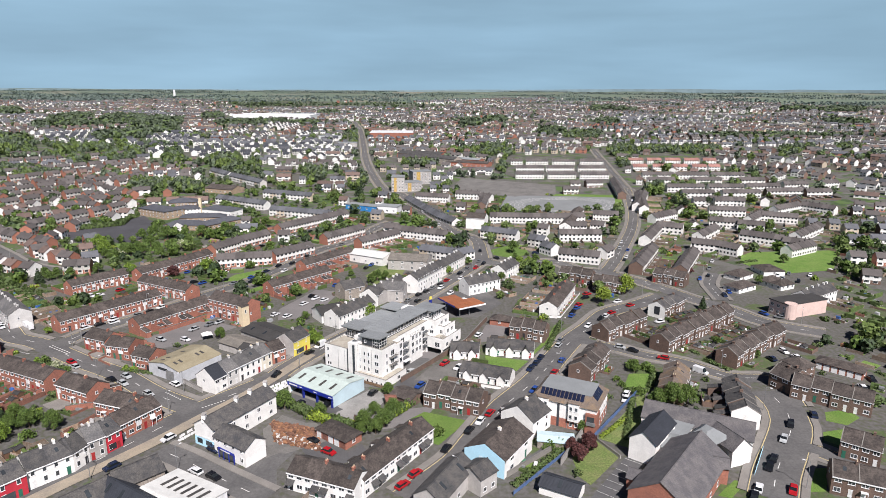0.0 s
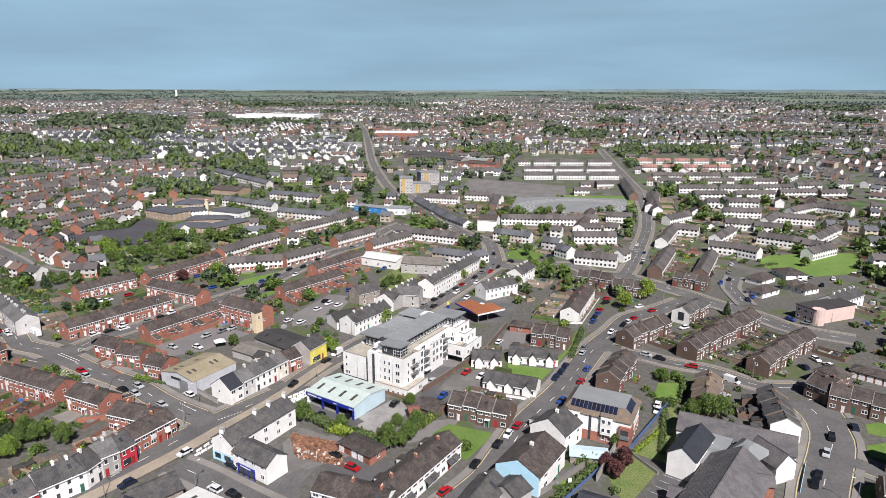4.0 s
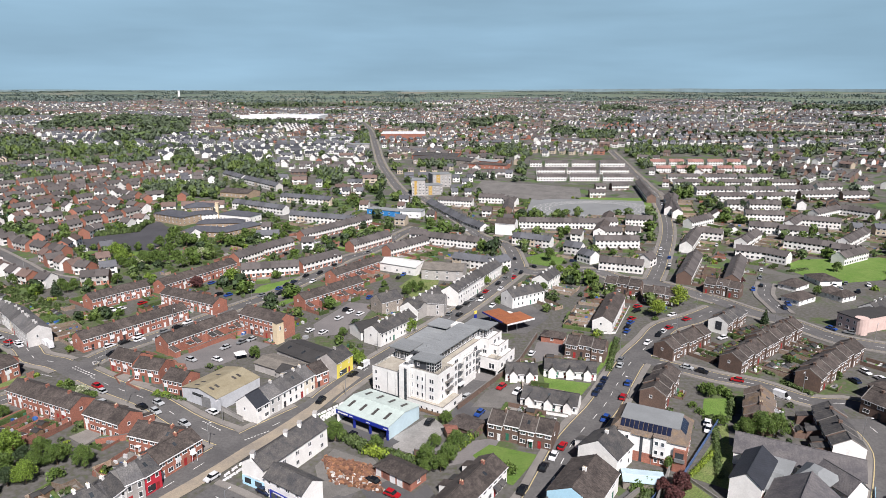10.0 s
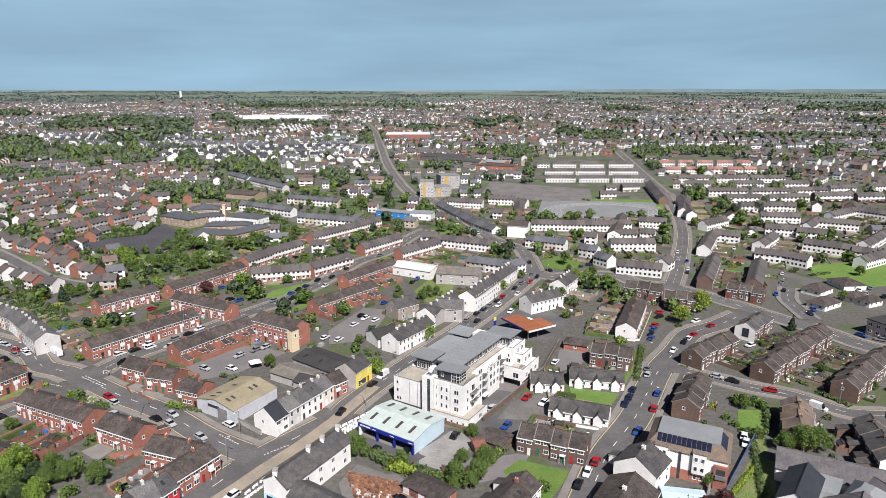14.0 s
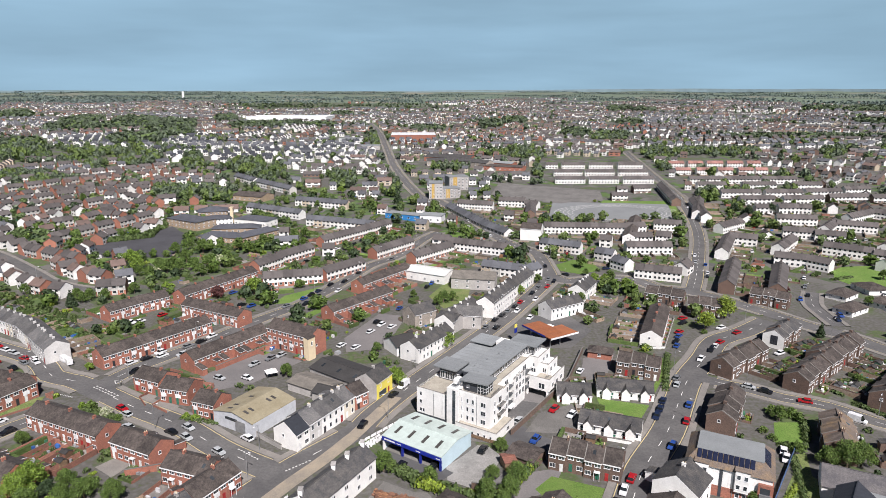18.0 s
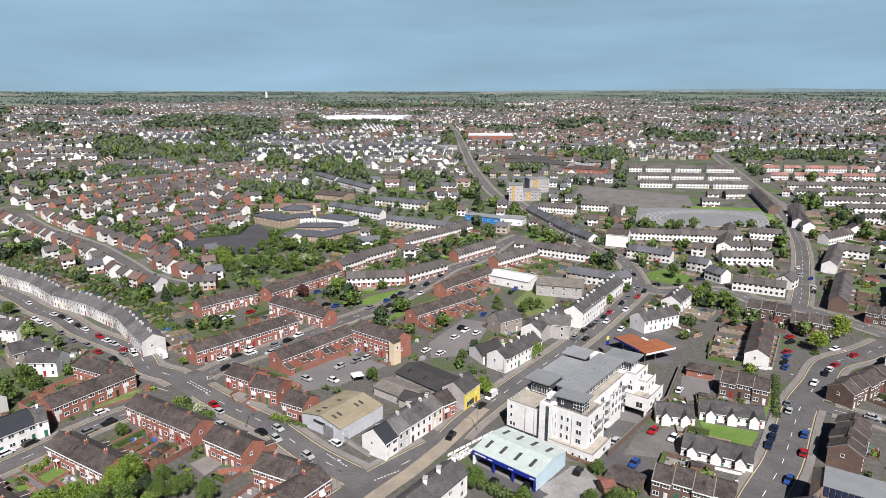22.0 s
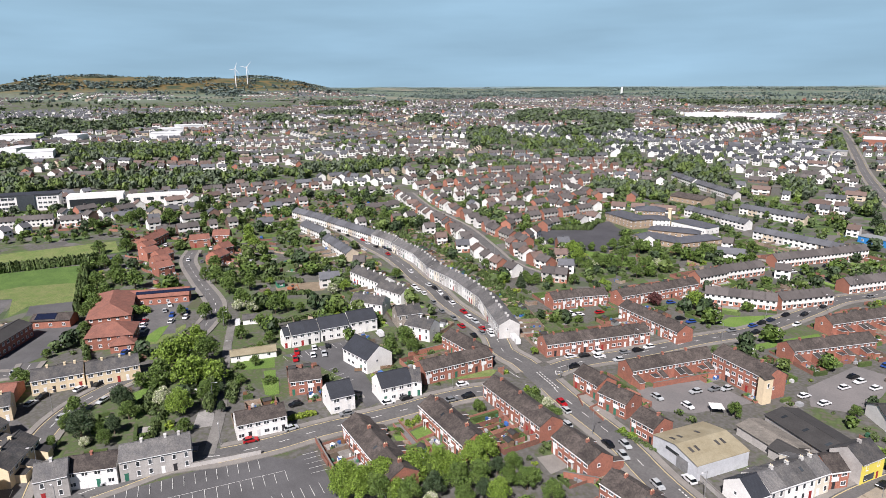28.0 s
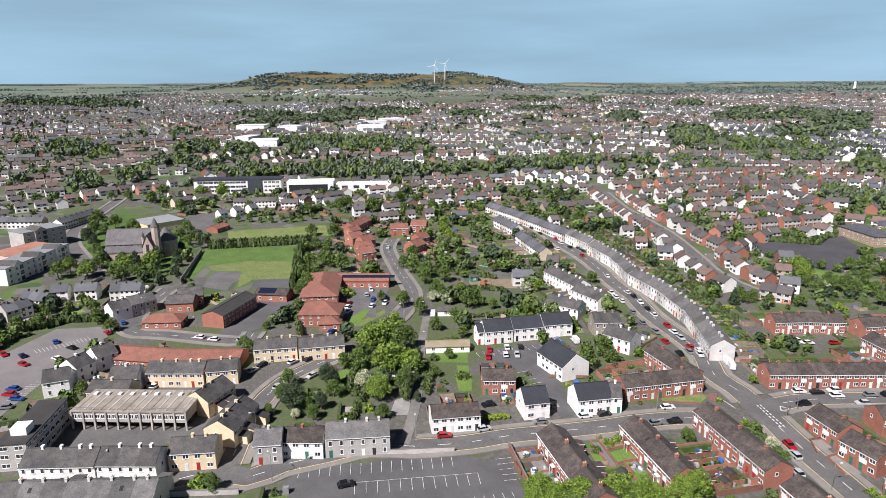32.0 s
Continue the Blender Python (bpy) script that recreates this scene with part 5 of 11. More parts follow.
def hall(name, label, category, p0, p1, width, ez, rz, wall, roof, n=4, parent=None, floors=1, skylights=0):
    """A gabled building given by its ridge; n windows a side."""
    a, b = Vector(p0), Vector(p1)
    u = (b - a).normalized()
    left = Vector((-u.y, u.x))
    q0, q1 = a - left * width / 2, b - left * width / 2
    m, w = facing(q0, q1)
    claim(m, w, width)
    ob = parent
    if parent is None:
        ob = thing(name, label, category, m)
        base = Matrix.Identity(4)
    else:
        base = parent.matrix_basis.inverted() @ m
    ring = [(0.0, 0, -0.8), (0.0, width, -0.8), (0.0, width, ez), (0.0, width / 2, rz), (0.0, 0, ez)][::-1]
    part("wall", Shape().loft(ring, [(w, y, z) for _, y, z in ring]), wall, ob, at=base)
    part("roof", roof_shape(w, width, ez, rz, 0.4, 0.25), roof, ob, at=base)
    for fl in range(floors):
        z = 1.0 + fl * 2.8
        if z + 1.3 > ez:
            break
        for k in range(n):
            s = w * (k + 0.5) / n
            add_window(ob, 1.3, 1.3, base @ pose(s - 0.65, 0, z), False)
            add_window(ob, 1.3, 1.3, base @ pose(s + 0.65, width, z, 0, 0, 180), False)
    for k in range(skylights):
        s = w * (k + 0.5) / skylights
        kk = (rz - ez) / (width / 2)
        y = width * 0.25
        z = ez + y * kk + 0.2
        part("skylight", Shape().loft([(s - 0.45, y - 0.9, z - 0.9 * kk), (s + 0.45, y - 0.9, z - 0.9 * kk), (s + 0.45, y + 0.9, z + 0.9 * kk), (s - 0.45, y + 0.9, z + 0.9 * kk)],
                                        [(s - 0.45, y - 0.9, z - 0.9 * kk + 0.08), (s + 0.45, y - 0.9, z - 0.9 * kk + 0.08), (s + 0.45, y + 0.9, z + 0.9 * kk + 0.08), (s - 0.45, y + 0.9, z + 0.9 * kk + 0.08)]), GLASS, ob, at=base)
    return ob


def hip_roof(w, d, ez, rz, over=0.5):
    o, k = over, d / 2
    low = [(-o, -o, ez), (w + o, -o, ez), (w + o, d + o, ez), (-o, d + o, ez)]
    sh = Shape()
    if w >= d:
        r0, r1 = (k, d / 2, rz), (w - k, d / 2, rz)
        sh.face(low[0], low[1], r1, r0).face(low[1], low[2], r1).face(low[2], low[3], r0, r1).face(low[3], low[0], r0)
    else:
        r0, r1 = (w / 2, w / 2, rz), (w / 2, d - w / 2, rz)
        sh.face(low[0], low[1], r0).face(low[1], low[2], r1, r0).face(low[2], low[3], r1).face(low[3], low[0], r0, r1)
    return sh.face(*low[::-1])


def hip_house(name, label, category, p0, p1, d, ez, rz, wall, roof, n=3, floors=1):
    m, w = facing(p0, p1)
    claim(m, w, d)
    ob = thing(name, label, category, m)
    block(ob, "wall", wall, 0, 0, -0.8, w, d, ez)
    part("roof", hip_roof(w, d, ez, rz), roof, ob)
    for fl in range(floors):
        window_run(ob, 0, w, n, 1.0 + 2.8 * fl)
        window_run(ob, 0, d, max(1, int(n * d / w)), 1.0 + 2.8 * fl, y=w, face=1)
    return ob


FLAT = material("grey roof membrane", (0.25, 0.265, 0.27), 0.7, 0.08, 0.15, 4, 0.1, stain=0.15)
TERRACE = material("cream roof terrace", (0.42, 0.385, 0.32), 0.9, 0.1, 0.3, 4, 0.1)
DARKPANEL = material("dark blue grey cladding", (0.05, 0.055, 0.065), 0.5, 0.05, 0.5, 4, 0.05)
SHEETING = material("pale green profiled sheeting", (0.5, 0.58, 0.54), 0.5, 0.05, 0.3, 5, 0.1, stain=0.15)
SHEETBLUE = material("pale blue profiled sheeting", (0.55, 0.7, 0.76), 0.5, 0.04, 0.3, 5, 0.1, stain=0.1)
WHITESHEET = material("white profiled sheeting", (0.7, 0.7, 0.67), 0.5, 0.05, 0.3, 5, 0.1, stain=0.15)
DEEPBLUE = material("deep blue sign paint", (0.015, 0.03, 0.28), 0.45, 0.04, 0.5, 5, 0.05)
OLDSHEET = material("weathered grey brown sheeting", (0.13, 0.12, 0.105), 0.9, 0.2, 0.3, 3, 0.2, second=(0.2, 0.18, 0.155))
STAINED = material("stained felt roof", (0.2, 0.175, 0.145), 0.9, 0.2, 0.25, 3, 0.2, second=(0.3, 0.27, 0.23))
PALECONCRETE = material("pale concrete", (0.42, 0.4, 0.36), 0.9, 0.1, 0.3, 4, 0.1, stain=0.25)
BEIGE = material("weathered beige sheeting", (0.3, 0.265, 0.18), 0.85, 0.1, 0.2, 5, 0.1, second=(0.24, 0.205, 0.13))
ROOFDARK = material("skylight sheeting", (0.075, 0.07, 0.065), 0.5, 0.1, 0.5, 5, 0.1)
ORANGE = material("orange canopy sheeting", (0.33, 0.12, 0.05), 0.6, 0.1, 0.3, 5, 0.1, second=(0.26, 0.1, 0.05), lines=None)
# Near-black colour for places where only the shade of an interior shows.
SHADEBLACK = material("painted interior shade", (0.02, 0.02, 0.022), 0.9)
SANDSTONE = material("grey pink sandstone", (0.42, 0.34, 0.295), 0.9, 0.25, 0.4, 4, 0.4, second=(0.32, 0.25, 0.215))
SHED_GREEN = material("green hut paint", (0.04, 0.2, 0.12), 0.7)
SOLAR = material("solar panel", (0.015, 0.02, 0.045), 0.2, 0.1, 1, 3, 0.02)


def railing(parent, x0, y0, x1, y1, z, h=1.0, gap=1.6):
    """Steel posts with a top rail and two wires, round a terrace or a balcony."""
    rail, n = Shape(), max(1, round(math.hypot(x1 - x0, y1 - y0) / gap))
    for k in range(n + 1):
        x, y = x0 + (x1 - x0) * k / n, y0 + (y1 - y0) * k / n
        rail.box(x - 0.03, y - 0.03, z, x + 0.03, y + 0.03, z + h)
    for up in (h - 0.06, h * 0.6, h * 0.3):
        rail.box(min(x0, x1) - 0.03, min(y0, y1) - 0.03, z + up, max(x0, x1) + 0.03, max(y0, y1) + 0.03, z + up + 0.05)
    return part("railing", rail, STEEL, parent)


STEEL = material("grey painted steel", (0.16, 0.17, 0.18), 0.5, 0.05, 1, 4, 0.05, metal=0.3)


def roofed(parent, x0, y0, x1, y1, z, rise=0.0, thick=0.4):
    """A flat membrane roof with a dark soffit, a pale edge trim and standing seams; it may lift towards one side."""
    low = [(x0, y0, z), (x1, y0, z + rise), (x1, y1, z + rise), (x0, y1, z)]
    slab = part("roof_slab", Shape().loft(low, [(x, y, h + thick) for x, y, h in low]), FLAT, parent)
    under = [(x0 + 0.12, y0 + 0.12, z - 0.16), (x1 - 0.12, y0 + 0.12, z + rise - 0.16), (x1 - 0.12, y1 - 0.12, z + rise - 0.16), (x0 + 0.12, y1 - 0.12, z - 0.16)]
    part("soffit", Shape().loft(under, [(x, y, h + 0.15) for x, y, h in under]), DARKPANEL, slab)
    seams, t = Shape(), z + thick
    for y in np.arange(y0 + 1.5, y1 - 0.5, 2.4):
        y = float(y)
        q = [(x0 + 0.1, y, t), (x1 - 0.1, y, t + rise), (x1 - 0.1, y + 0.07, t + rise), (x0 + 0.1, y + 0.07, t)]
        seams.loft(q, [(a_, b_, c_ + 0.05) for a_, b_, c_ in q])
    if seams.f:
        part("roof_seam", seams, METAL, slab)
    return slab


def wall_cap(parent, x0, y0, x1, y1, z, h=0.8, mat=None):
    """A parapet with a thin grey coping."""
    p = block(parent, "parapet", mat or WHITE, x0, y0, z, x1, y1, z + h)
    block(p, "coping", PAVE, x0 - 0.05, y0 - 0.05, z + h, x1 + 0.05, y1 + 0.05, z + h + 0.06)


def apartments():
    m, w = facing((-42.4, 209.6), (-20.2, 196.0))
    claim(m, 31, 44)
    ob = thing("apartment_building", "white apartment building of five storeys with grey flat roofs", "apartment building", m)
    # wing along the street, three storeys, with a tan roof terrace before the set-back top floor
    street = block(ob, "street_wing", WHITE, 0.0, 0.6, -0.5, 11.0, 38, 8.7)
    block(street, "roof_terrace", TERRACE, 0.25, 0.85, 8.7, 10.9, 11, 8.78)
    block(street, "plinth", DARKPANEL, -0.06, 0.54, -0.5, 10.9, 0.6, 1.1)
    wall_cap(ob, 0.0, 0.6, 10.9, 0.85, 8.7)
    wall_cap(ob, 0.0, 0.86, 0.25, 38, 8.7)
    railing(ob, 0.5, 1.1, 0.5, 10.0, 8.78, 1.5)
    # raised dark strip stands in for the shade of a recessed gap
    block(street, "shadow_gap", DARKPANEL, 10.3, 0.4, -0.5, 11.0, 0.6, 9.5)
    window_run(street, 1.6, 3.4, 1, 1.6, 0.9, 1.3, y=0.6)
    for z in (1.6, 4.3, 6.9):
        window_run(street, 0.6, 2.4, 1, z, 0.9, 1.3, y=0.6)
        window_run(street, 4, 37, 9, z, 1.2, 1.5, y=0.0, face=3)
    part("downpipe", Shape().tube(6.2, 0.52, -0.3, 8.7, 0.06, 0.06, 6), METAL, street)
    part("downpipe", Shape().tube(9.2, 0.52, -0.3, 8.7, 0.06, 0.06, 6), METAL, street)
    pent = block(ob, "penthouse", DARKPANEL, 2.0, 10.6, 8.78, 9.6, 37, 12.3)
    window_run(pent, 2.2, 9.4, 4, 9.2, 1.6, 2.4, y=10.6)
    window_run(pent, 11, 36, 12, 9.4, 1.6, 2.2, y=2.0, face=3)
    roofed(pent, 0.4, 9.2, 9.0, 17.4, 12.9)
    roofed(pent, 1.0, 17.4, 11.9, 33.0, 12.3)
    roofed(pent, 1.0, 32.0, 9.4, 40.0, 13.5)
    block(pent, "stair_head", WHITE, 10.2, 33.5, 12.0, 13.6, 37.5, 15.0)
    # stair tower
    tower = block(ob, "stair_tower", WHITE, 11.0, 0.2, -0.5, 15.0, 6, 12.2)
    for k in range(4):
        block(tower, "stair_window", GLASS, 13.0, 0.13, 0.9 + 2.7 * k, 14.0, 0.22, 3.2 + 2.7 * k)
        block(tower, "spandrel", DARKPANEL, 13.0, 0.14, 3.2 + 2.7 * k, 14.0, 0.21, 3.6 + 2.7 * k)
    hatch = block(tower, "roof_hatch", METAL, 11.8, 1.4, 12.2, 13.6, 2.8, 12.6)
    block(hatch, "glazing", GLASS, 12.0, 1.6, 12.6, 13.4, 2.6, 12.68)
    block(tower, "lift_housing", WHITE, 11.4, 3.4, 12.2, 14.6, 6.0, 13.7)
    part("downpipe", Shape().tube(15.1, 0.55, -0.3, 12.2, 0.06, 0.06, 6), METAL, tower)
    # front block on its podium
    front = block(ob, "front_wing", WHITE, 15.0, 0.8, -0.5, 25.4, 11, 11.5)
    wall_cap(front, 15.0, 0.8, 25.4, 1.02, 11.5)
    wall_cap(front, 25.18, 1.03, 25.4, 8.6, 11.5)
    block(front, "upper_terrace", TERRACE, 15.1, 1.02, 11.5, 25.18, 10.9, 11.58)
    railing(front, 24.9, 2.0, 24.9, 8.2, 11.58, 1.3)
    pod = block(ob, "podium", WHITE, 15.2, -1.6, -0.5, 28.6, 10.2, 2.3)
    block(pod, "terrace", TERRACE, 15.4, -1.4, 2.3, 28.4, 10.0, 2.38)
    wall_cap(pod, 15.2, -1.6, 28.6, -1.38, 2.31, 0.7)
    wall_cap(pod, 28.38, -1.37, 28.6, 10.2, 2.31, 0.7)
    window_run(pod, 15.8, 27.8, 6, 0.6, 0.8, 1.1, y=-1.6)
    window_run(pod, 2, 9.4, 1, 0.7, 1.6, 1.4, y=28.6, face=1)
    for z in (2.9, 5.6, 8.3):
        for x0, x1, ww in ((15.4, 16.4, 0.45), (17.0, 18.6, 0.85), (18.8, 20.4, 0.85), (21.8, 24.2, 1.7)):
            window_run(front, x0, x1, 1, z + 0.3, ww, 1.55, y=0.8)
        window_run(front, 2.2, 4.6, 1, z + 0.3, 0.9, 1.5, y=25.4, face=1)
        window_run(front, 5.0, 8.4, 1, z, 2.0, 2.1, y=25.4, face=1)
    for z in (5.6, 8.3):
        bal = block(front, "balcony", PAVE, 25.4, 4.7, z - 0.25, 26.6, 8.6, z - 0.08)
        railing(bal, 26.5, 4.8, 26.5, 8.5, z - 0.08)
    part("downpipe", Shape().tube(20.9, 0.72, 2.3, 11.5, 0.06, 0.06, 6), METAL, front)
    pent = block(ob, "penthouse", DARKPANEL, 15.6, 2.6, 11.58, 22.2, 7.4, 14.6)
    glazed = block(pent, "corner_glazing", GLASS, 20.2, 2.45, 11.7, 23.0, 6.6, 14.5)
    bars = Shape()
    for x in (20.2, 21.1, 22.0, 22.94):
        bars.box(x, 2.4, 11.6, x + 0.08, 2.46, 14.6)
    for y in (2.4, 3.8, 5.2, 6.56):
        bars.box(22.98, y, 11.6, 23.05, y + 0.08, 14.6)
    for z in (12.6, 13.6):
        bars.box(20.2, 2.4, z, 23.0, 2.46, z + 0.07).box(22.98, 2.45, z, 23.05, 6.6, z + 0.07)
    part("mullion", bars, PVC, glazed)
    window_run(pent, 16.2, 17.6, 1, 12.6, 0.8, 1.2, y=2.6)
    roofed(pent, 14.4, 1.7, 23.8, 7.6, 14.6, 0.55)
    # middle block with its balconies over the court
    mid = block(ob, "middle_wing", WHITE, 11.0, 11, -0.5, 22.4, 34, 11.5)
    block(mid, "upper_terrace", TERRACE, 19.6, 11, 11.5, 22.2, 34, 11.57)
    wall_cap(mid, 22.2, 14.2, 22.4, 34, 11.5, 0.5)
    bay = block(mid, "bay", WHITE, 22.4, 11.0, -0.5, 24.6, 14.2, 10.6)
    wall_cap(bay, 22.4, 11.0, 24.6, 11.2, 10.6, 0.7)
    wall_cap(bay, 24.4, 11.21, 24.6, 14.2, 10.6, 0.7)
    bay2 = block(mid, "bay", WHITE, 22.4, 19.6, -0.5, 24.0, 27.6, 9.6)
    wall_cap(bay2, 23.8, 19.6, 24.0, 27.6, 9.6, 0.7)
    railing(bay2, 23.6, 20.0, 23.6, 27.2, 9.6, 1.4)
    pent = block(ob, "penthouse", DARKPANEL, 12.4, 7.6, 11.57, 19.6, 37, 14.6)
    window_run(pent, 8.4, 36, 15, 12.0, 1.5, 2.2, y=19.6, face=1)
    roofed(pent, 11.9, 7.6, 20.8, 36.6, 14.7)
    for k in range(4):
        part("roof_vent", Shape().tube(14 + 1.1 * k, 12 + 6 * k, 15.1, 15.7, 0.12, 0.12, 8), METAL, pent)
    for z in (3.2, 5.9, 8.6):
        window_run(mid, 11.4, 14, 1, z, 1.6, 1.9, y=24.6, face=1)
        for y0 in (14.8, 28.2):
            bal = block(mid, "balcony", STEEL, 22.4, y0, z - 0.3, 24.0, y0 + 4.2, z - 0.14)
            railing(bal, 23.95, y0 + 0.05, 23.95, y0 + 4.15, z - 0.14)
            window_run(mid, y0 + 0.4, y0 + 3.8, 1, z, 2.4, 2.0, y=22.4, face=1)
        window_run(bay2, 20.0, 27.2, 3, z, 1.5, 1.8, y=24.0, face=1)
    block(mid, "entrance_canopy", PVC, 22.4, 15.0, 2.3, 25.2, 18.6, 2.5)
    # far wing on columns over the court, stepping down
    wing = block(ob, "far_wing", WHITE, 13, 34, 2.6, 25.6, 44, 11.6)
    window_run(wing, 22.8, 25.4, 1, 8.8, 0.7, 1.3, y=34)
    step = block(wing, "middle_step", WHITE, 25.6, 36, 2.6, 28.4, 44, 9.0)
    low = block(wing, "lower_wing", WHITE, 22.4, 31, 2.6, 31.0, 36, 6.2)
    block(wing, "lower_side", WHITE, 28.4, 36, 2.6, 31.0, 44, 6.2)
    block(low, "terrace", TERRACE, 25.7, 31.2, 6.2, 30.8, 35.9, 6.27)
    wall_cap(low, 22.4, 31, 31.0, 31.22, 6.2)
    wall_cap(low, 30.78, 31.23, 31.0, 44, 6.2)
    wall_cap(step, 25.6, 36, 28.4, 36.2, 9.0)
    wall_cap(step, 28.2, 36.21, 28.4, 44, 9.0)
    wall_cap(wing, 22.4, 34, 25.6, 34.2, 11.6)
    wall_cap(wing, 25.4, 34.21, 25.6, 44, 11.6)
    top = block(wing, "penthouse", DARKPANEL, 15, 36.6, 11.6, 22.6, 43, 14.4)
    window_run(top, 15.4, 22.4, 4, 12.0, 1.4, 2.1, y=36.6)
    window_run(top, 37, 42.6, 4, 12.0, 1.1, 2.1, y=22.6, face=1)
    roofed(top, 13.6, 35.6, 24.0, 44.2, 14.5, 0.3)
    window_run(wing, 22.9, 25.2, 1, 6.8, 1.7, 1.6, y=34)
    window_run(low, 23.0, 24.4, 1, 3.4, 0.8, 1.5, y=31)
    window_run(low, 26.8, 30.0, 1, 3.2, 2.2, 2.0, y=31)
    window_run(low, 32, 43, 3, 3.4, 1.6, 1.6, y=31.0, face=1)
    window_run(step, 37, 43, 2, 6.6, 1.6, 1.7, y=28.4, face=1)
    window_run(step, 26.2, 28, 1, 6.6, 1.3, 1.7, y=36)
    window_run(wing, 37, 43, 2, 9.4, 1.6, 1.6, y=25.6, face=1)
    railing(low, 29.4, 31.6, 29.4, 35.6, 6.27, 1.3)
    railing(step, 26.0, 36.5, 28.0, 36.5, 9.0, 1.4)
    for x, y in ((30.3, 31.4), (23.2, 31.6), (30.3, 43.0), (23.2, 43.0)):
        block(wing, "column", WHITE, x - 0.3, y - 0.3, -0.5, x + 0.3, y + 0.3, 2.6)


apartments()


def service_garage():
    m, w = facing((-50.6, 190.6), (-34.2, 179.8))
    w, d = 19.6, 15.0
    claim(m, w, d)
    ob = thing("garage_building", "service garage with pale green roof and blue open bays", "garage", m)
    block(ob, "back_wall", SHEETBLUE, 0, d - 0.3, -0.4, w, d, 4.2)
    for x in (0, w - 0.3):
        ring = [(x, 0, -0.4), (x, d, -0.4), (x, d, 4.2), (x, d / 2, 5.4), (x, 0, 4.2)][::-1]
        part("side_wall", Shape().loft(ring, [(x + 0.3, y, z) for _, y, z in ring]), SHEETBLUE, ob)
    roof = part("roof", roof_shape(w, d, 4.3, 5.5, 0.4, 0.2), SHEETING, ob)
    for k in range(4):
        for y0, z0, s in ((2.0, 4.85, 1), (10.0, 5.35, -1)):
            x = 2.2 + k * 4.6
            q = [(x, y0, z0), (x + 0.9, y0, z0), (x + 0.9, y0 + 3.2, z0 + s * 0.51), (x, y0 + 3.2, z0 + s * 0.51)]
            part("skylight", Shape().loft(q, [(a, b, c + 0.08) for a, b, c in q]), ROOFDARK, roof)
    block(ob, "sign_board", DEEPBLUE, -0.1, -0.55, 3.1, w + 0.1, -0.2, 4.15, "deep blue sign board")
    for x in (0.0, w * 0.33, w * 0.64, w - 0.6):
        block(ob, "pillar", DEEPBLUE if x else WHITE, x, -0.3, -0.4, x + 0.6, 0.2, 3.1)
    # black sheet across the bays, in place of their shaded inside
    block(ob, "bay_interior", SHADEBLACK, 0.4, 4.0, 0.0, w - 0.4, 4.2, 3.9)
    block(ob, "floor", CONCRETE, 0.3, 0, -0.3, w - 0.3, d - 0.3, 0.1)
    block(ob, "lettering_bar", PVC, 0.8, -0.6, 3.45, 4.6, -0.56, 3.9, "white lettering as a plain bar")
    for k in range(3):
        block(ob, "lettering_bar", PVC, w * 0.33 * k + 5.2, -0.6, 3.5, w * 0.33 * k + 6.6, -0.56, 3.75)


service_garage()


PALE = material('pale grey paint', (0.55, 0.57, 0.6), 0.8, 0.06, 0.3, 4, 0.1, stain=0.2)


def warehouse():
    m, w = facing((-103.0, 204.3), (-88.6, 196.0))
    d = 17.5
    claim(m, w, d)
    ob = thing("warehouse", "low warehouse with a beige curved roof and grey front", "warehouse", m)
    ez, rz, n = 4.3, 6.0, 8

    def arc(k):
        return (w * k / n, ez + (rz - ez) * (1 - abs(2 * k / n - 1)) ** 0.9)
    ring = [(0.0, 0, -0.5)] + [(x, 0, z) for x, z in (arc(k) for k in range(n + 1))] + [(w, 0, -0.5)]
    part("wall", Shape().loft(ring[::-1], [(x, d, z) for x, _, z in ring[::-1]]), PALE, ob)
    top = [(x, -0.3, z + 0.15) for x, z in (arc(k) for k in range(n + 1))]
    ring = top + [(x, y, z - 0.15) for x, y, z in top[::-1]]
    sh = Shape().loft(ring[::-1], [(x, d + 0.3, z) for x, _, z in ring[::-1]])
    roof = part("roof", sh, BEIGE, ob)
    for k, y0 in ((2, 1.5), (2, 4), (2, 10), (5, 2), (5, 4), (5, 11), (5, 13)):
        (xa, za), (xb, zb) = arc(k), arc(k + 1)
        q = [(xa + 0.1, y0, za + 0.2), (xb - 0.1, y0, zb + 0.2), (xb - 0.1, y0 + 0.8, zb + 0.2), (xa + 0.1, y0 + 0.8, za + 0.2)]
        part("skylight", Shape().loft(q, [(a, b, c + 0.05) for a, b, c in q]), ROOFDARK, roof)
    block(ob, "roller_door", METAL, w * 0.55, -0.06, 0, w * 0.8, 0.02, 3.6)
    block(ob, "window", GLASS, w * 0.3, -0.06, 3.0, w * 0.6, 0.02, 3.9)


warehouse()


